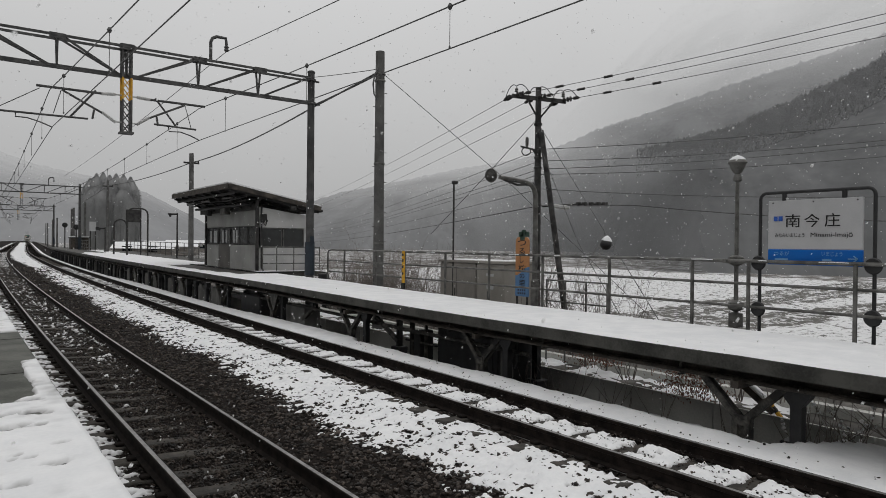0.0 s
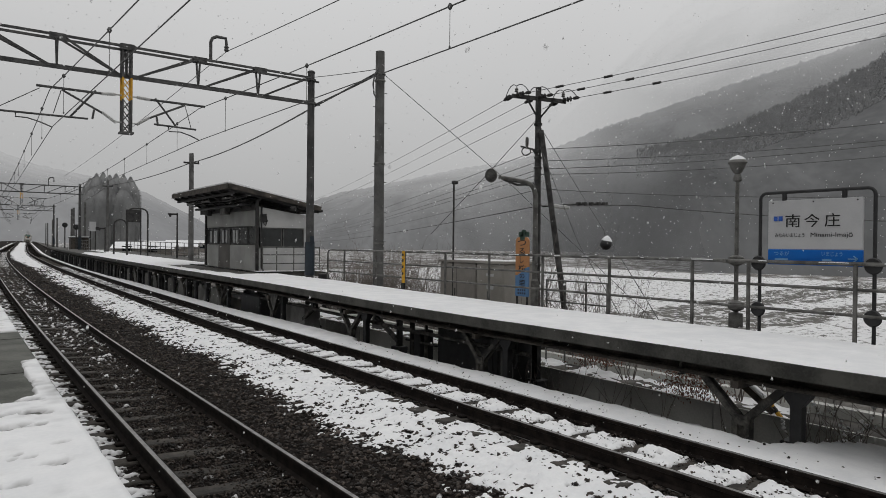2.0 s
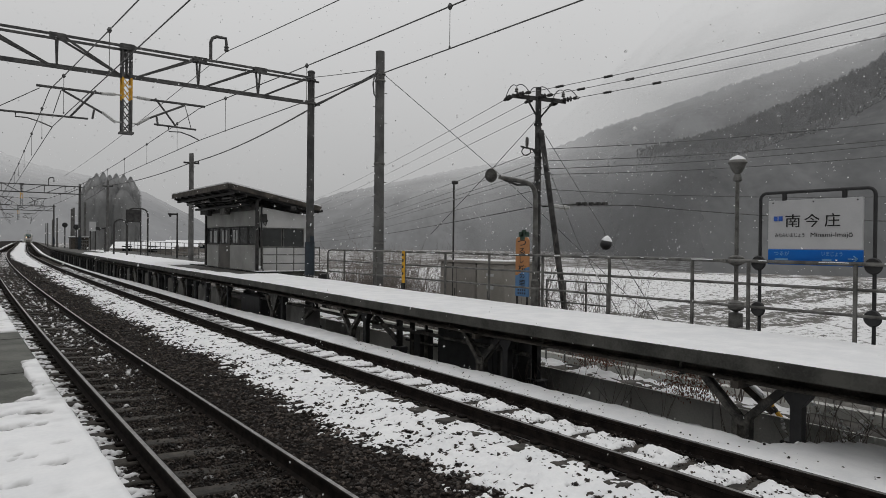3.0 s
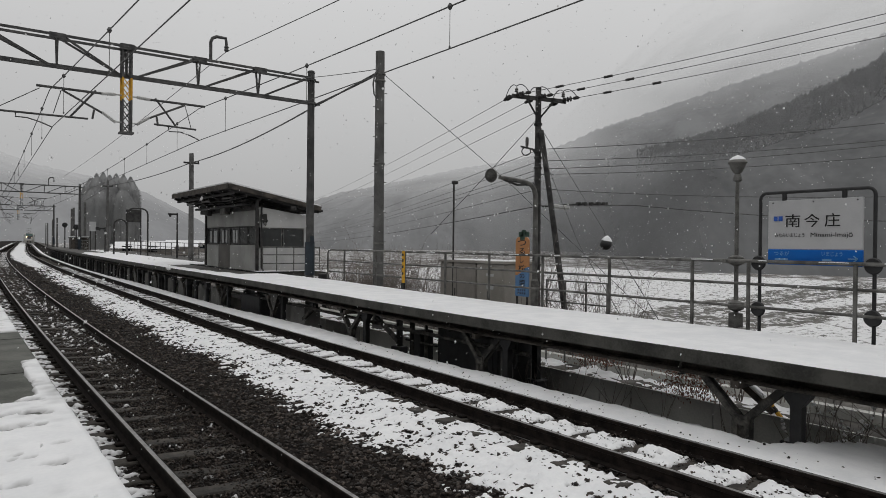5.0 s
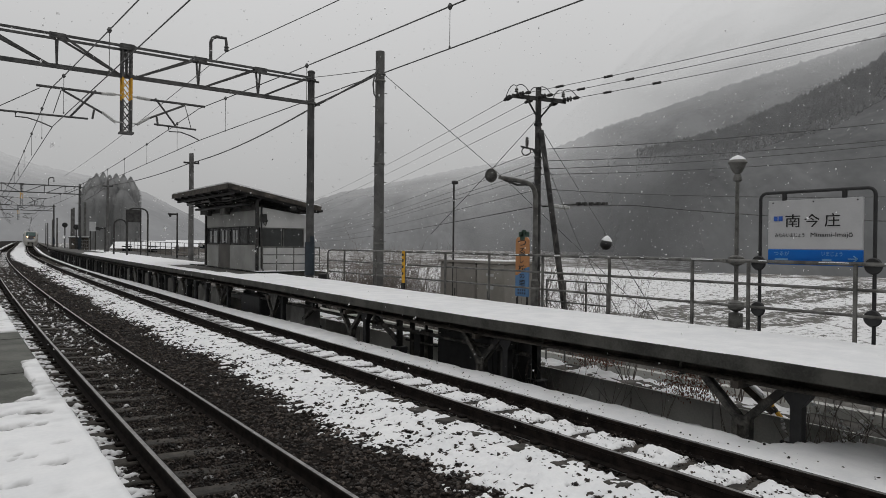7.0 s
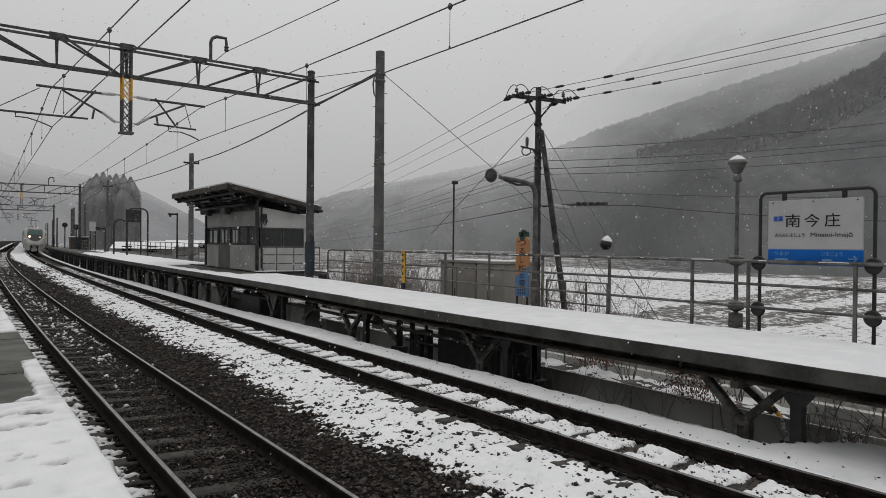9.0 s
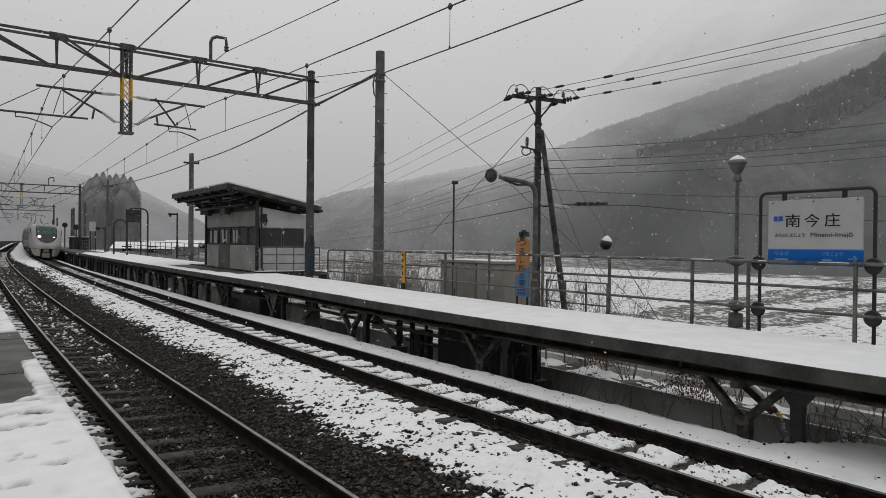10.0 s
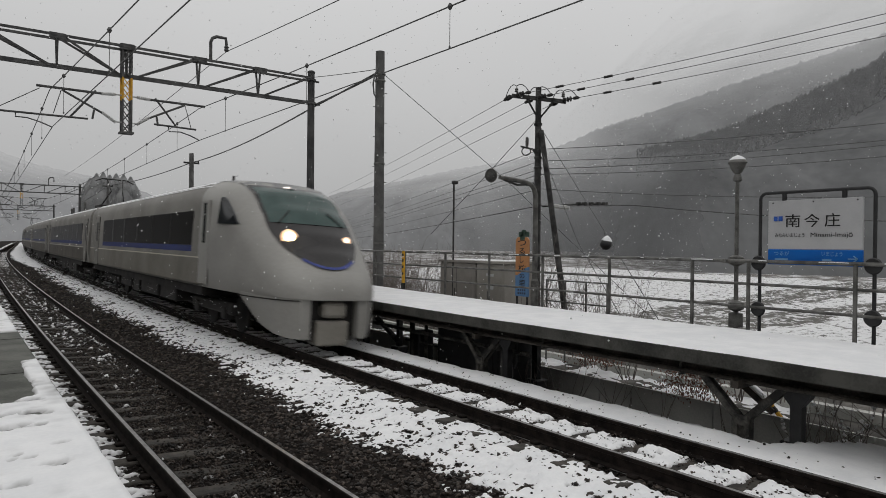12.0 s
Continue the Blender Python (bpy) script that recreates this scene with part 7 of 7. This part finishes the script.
def lead_car():
    car = thing("train_car", (0, 0, 0), "grey-white streamlined express driving car, headlamps lit", "train", "express train")
    ss = [0, 0.04, 0.1, 0.2, 0.35, 0.55, 0.85, 1.1, 1.4, 1.75, 2.1, 2.5, 2.9, 3.3, 3.7, 4.1, 4.8, 5.5, 9, 14, 20.2]
    ring = lambda s: [(x, -s, z) for x, z in section(s)] + [(-x, -s, z) for x, z in section(s)[-2::-1]]
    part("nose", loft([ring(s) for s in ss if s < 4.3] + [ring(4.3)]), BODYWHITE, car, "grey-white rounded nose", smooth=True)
    part("body", loft([ring(s) for s in (4.305, 4.8, 5.5, 9, 14, 20.2)]), BODYMID, car, "dulled grey car body with side shade in its paint", smooth=True)
    wide = lambda z: 0.93 * math.sqrt(max(0.0, 1 - ((2.42 - min(z, 2.42)) / 0.83) ** 2)) * (1 - 0.03 * smoothstep(2.7, 3.3, z))
    part("nose_panel", nose_patch(wide, 1.592, 3.3, 0.012, 22, 26), BLACKPANEL, car, "glossy black curved nose panel", True)
    part("windscreen", nose_patch(lambda z: wide(z) - 0.06, 2.46, 3.25, 0.02, 20, 12), TEALGLASS, car, "large teal-tinted windscreen", True)
    rim = []
    for i in range(25):
        a = math.pi * (0.30 + 0.40 * i / 24)
        x, z = 0.94 * math.cos(a), 2.42 - 0.84 * math.sin(a)
        p, q = (x * 0.96, z + 0.035), (x * 1.01, z - 0.012)
        rim.append([(px, -nose_depth(px, pz) + 0.016, pz + 0.014) for px, pz in (p, q)])
    part("blue_lip", loft(rim, False, False), BLUELINE, car, "blue line under the nose panel", True)
    for k, (s, mat) in enumerate(((1, LAMPGLOW), (-1, LAMPDIM))):
        x, z = s * 0.63, 2.16
        d = -nose_depth(x, z)
        lamp = part("headlamp", moved(lathe([(0.005, 0.035), (0.075 if s > 0 else 0.03, 0.03), (0.095 if s > 0 else 0.038, 0.015), (0.07, -0.03)], 18), pose(x, d + 0.035, z + 0.02, -76, s * 8, 0)), mat, car, "round glowing headlamp")
        part("lamp_halo", moved(lathe([(0.07, 0.0), (0.165 if s > 0 else 0.085, 0.0), (0.175 if s > 0 else 0.095, -0.02), (0.07, -0.02)], 18), pose(x, d + 0.028, z + 0.015, -76, s * 8, 0)), LAMPHALO, lamp)
    for x in (0.05,):
        part("top_lamp", moved(lathe([(0.005, 0.015), (0.035, 0.01), (0.045, -0.02)], 14), pose(x, -nose_depth(x, 3.31) + 0.02, 3.31, -50, 0, 0) @ Matrix.Diagonal((2.0, 1, 1, 1))), TOPLAMP, car, "small lamp above the windscreen")
    for s in (-1, 1):
        w = part("wiper", pipe([(s * 0.72, -nose_depth(s * 0.72, 2.45) + 0.035, 2.47), (s * 0.42, -nose_depth(s * 0.42, 2.72) + 0.04, 2.75)], 0.014, 5), BLACKPANEL, car)
        # skirt halves beside the coupler opening
        sk = [(0.1, 0.26), (0.3, 0.27), (0.6, 0.32), (1.0, 0.44), (1.35, 0.62), (1.65, 0.85), (1.8, 1.02)]
        rows = []
        for d, zb in sk:
            w_out = lerp_table(NOSE_WIDE, max(d, 0.02)) * 0.975
            w_in = 0.5 if d < 0.35 else w_out - 0.12
            rows.append([(s * w_in, -d, zb), (s * w_out * 0.93, -d, zb), (s * w_out, -d, zb + 0.35 * (1.0 - zb)), (s * w_out, -d, 1.045), (s * w_in, -d, 1.045)])
        part("front_skirt", loft(rows), BODYWHITE, car, "rounded grey-white lower skirt", True)
        seam = [[(s * (lerp_table(NOSE_WIDE, d) * 0.985 + 0.008), -d + 0.006, z) for z in (0.965, 0.99)] for d in (0.1, 0.2, 0.32, 0.5, 0.7, 1.0, 1.3, 1.8)]
        part("skirt_seam", loft(seam, False, False), UNDER, car)
        part("cab_door", slab(s, -4.2, -3.55, 1.08, 2.95, 0.006), BODYWHITE, car)
        part("door_window", slab(s, -3.98, -3.78, 2.0, 2.9, 0.012), DARKGLASS, car)
        a, b = s * (HALFWIDTH - 0.06), s * (HALFWIDTH + 0.035)
        tri = [(-3.0, 2.42), (-2.5, 2.41), (-2.0, 2.40), (-2.25, 2.6), (-2.5, 2.78), (-2.75, 2.93), (-2.9, 3.0), (-3.0, 2.98)]
        part("cab_side_window", loft([[(side_x(-y, z) * s + (x - s * HALFWIDTH), y, z) for y, z in tri] for x in (a, b)]), DARKGLASS, car, "triangular dark cab side window")
    cap = []
    for d in (2.55, 3.0, 3.6, 4.4, 5.6, 8.0, 19.5):
        top = [p for p in section(d, 24) if p[0] < 0.98]
        cap.append([(x, -d, z + 0.006) for x, z in top[::4]] + [(-x, -d, z + 0.006) for x, z in top[::4][::-1]])
    # white strip stands in for skylight caught by the roof shoulder
    for s in (-1, 1):
        rail = []
        for d in (4.2, 5.0, 8.0, 14.0, 20.1):
            edge = [q for q in section(d, 24)[4:] if 0.9 < q[0] < 1.3]
            rail.append([(s * x, -d, z + 0.008) for x, z in (edge[0], edge[len(edge) // 2], edge[-1])])
        part("roof_snow_and_highlight", loft(rail, False, False), SNOW, car, "white strip painted in for the sky highlight on the roof edge", True)
    n = min(len(r) for r in cap)
    part("roof_cap", loft([r[:n // 2] + r[-(n // 2):] for r in cap], False, False), ROOFGREY, car, "grey dirty roof top", True)
    part("coupler_recess", box(-0.5, 0.5, -1.2, -0.3, 0.2, 1.02), UNDER, car, "dark open coupler recess")
    part("coupler_cover", box(-0.24, 0.24, -0.45, -0.06, 0.66, 0.96, 0.06), COUPLERGREY, car, "grey boxy coupler head")
    part("obstacle_guard", box(-0.34, 0.34, -0.55, -0.14, 0.12, 0.6, 0.04), COUPLERGREY, car, "grey obstacle guard plate")
    car_sides(car, -4.85, -17.2, (-18.6,), BODYSTAIN, BODYMID)
    roof_gear(car, (-9.5, -15.5))
    part("antenna", join(pipe([(0.3, -5.6, 3.48), (0.3, -5.6, 3.78)], 0.035, 8), box(-0.2, 0.2, -5.9, -5.2, 3.49, 3.58, 0.03)), UNDER, car, "short roof antenna")
    bogie(car, -4.6)
    bogie(car, -17.6)
    underfloor(car, -6.8, -15.4, 5)
    return car


def middle_car(label, pantograph, seed):
    car = thing("train_car", (0, 0, 0), label, "train", "express train")
    half = section(10.0)
    rows = [[(x, -s, z) for x, z in half] + [(-x, -s, z) for x, z in half[-2::-1]] for s in (0.35, 6, 13, 20.25)]
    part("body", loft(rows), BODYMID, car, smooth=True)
    # roof shoulder highlight, put in as a white strip
    for s in (-1, 1):
        edge = [q for q in section(10.0, 24)[4:] if 0.9 < q[0] < 1.3]
        part("roof_snow_and_highlight", loft([[(s * x, y, z + 0.008) for x, z in (edge[0], edge[len(edge) // 2], edge[-1])] for y in (-0.4, -10.0, -20.2)], False, False), SNOW, car, "white strip painted in for the sky highlight on the roof edge", True)
    part("gangway", box(-0.6, 0.6, -0.36, 0.36, 1.0, 3.2), UNDER, car, "dark gangway bellows")
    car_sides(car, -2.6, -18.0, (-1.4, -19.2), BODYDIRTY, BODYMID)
    bogie(car, -3.5)
    bogie(car, -17.1)
    underfloor(car, -5.8, -14.8, seed)
    if pantograph:
        p = part("pantograph", join(*[bar((x, -4.2, 3.75), (x * 0.5, -3.3, 4.4), 0.04, 0.04) for x in (-0.5, 0.5)], *[bar((x * 0.5, -3.3, 4.4), (x * 0.7, -4.1, 5.02), 0.035, 0.035) for x in (-0.5, 0.5)]), UNDER, car, "raised dark pantograph")
        part("contact_strip", join(pipe([(-0.85, -4.1, 4.9), (-0.55, -4.1, 5.04), (0.55, -4.1, 5.04), (0.85, -4.1, 4.9)], 0.03, 6)), UNDER, p)
        part("pantograph_base", box(-0.7, 0.7, -4.9, -3.4, 3.6, 3.72), UNDER, p)
        for x in (-0.6, 0.6):
            part("insulator", lathe([(0.07, 0), (0.1, 0.03), (0.07, 0.06), (0.1, 0.09), (0.06, 0.15)], 10, (x, -4.2, 3.47)), INSUL, p)
        roof_gear(car, (-9.5, -15.5))
        part("roof_cable", join(box(-0.3, 0.3, -7.6, -6.2, 3.48, 3.66, 0.04), pipe([(0.5, -5, 3.62), (0.5, -7, 3.62)], 0.03, 6)), UNDER, car)
    else:
        roof_gear(car, (-6.0, -14.5))
    return car


def whirled_snow(car, seed):
    """Powder torn up along the wheels, carried with the car."""
    rng = random.Random(seed)
    flake = ([(0.5, 0, 0), (-0.5, 0.1, 0.1), (0, 0.5, -0.1), (0.1, -0.5, 0), (0, 0, 0.5), (0, 0.1, -0.5)], [(0, 2, 4), (2, 1, 4), (1, 3, 4), (3, 0, 4), (2, 0, 5), (1, 2, 5), (3, 1, 5), (0, 3, 5)])
    places = []
    for _ in range(1500):
        s = rng.uniform(0.006, 0.022)
        places.append((0, Matrix.Translation((rng.choice((-1, 1)) * rng.uniform(1.0, 2.0), -rng.uniform(2.0, CAR), 0.02 + rng.random() ** 2 * 0.8)) @ Matrix.Diagonal((s, s, s, 1))))
    ob = new("whirled_snow", bulk("whirled_snow", [flake], places, FLAKE))
    ob.parent = car
    tagged(ob, "snow powder whirled up beside the wheels", kind="stuff")


CARS = [lead_car()]
CARS.append(middle_car("grey-white express coach with a raised pantograph", True, 11))
CARS.append(middle_car("grey-white express coach with a blue window stripe", False, 12))
for k, car in enumerate(CARS):
    whirled_snow(car, 60 + k)
for k in range(6):
    CARS.append(copy_thing(CARS[1] if k == 2 else CARS[2], pose(0, 0, 0)))


def car_pose(k, t):
    """The k-th car's front on the far track at t seconds; cars run towards the camera."""
    nose = NOSE_END + SPEED * (12.0 - t) + (0 if k == 0 else 20.55 + (k - 1) * CAR)
    a, b = on_line(FAR, nose + 3.6, 0.0), on_line(FAR, nose + 17.2, 0.0)
    way = (a - b).normalized()
    front = a + way * 3.6
    side = way.cross(Vector((0, 0, 1))).normalized()
    up = side.cross(way)
    m = Matrix((side, way, up)).transposed().to_4x4()
    return Matrix.Translation(front) @ m @ pose(0, 0, 0, 0, -math.degrees(CANT), 0)


def motions():
    times = [0.25 * i for i in range(49)]
    for k, car in enumerate(CARS):
        walk(car, [(t, car_pose(k, t)) for t in times])
    for flakes, drift in FLAKES:
        walk(flakes, [(t, pose(*[d * t for d in drift])) for t in (0.0, 4.0, 8.0, 12.0)])


motions()
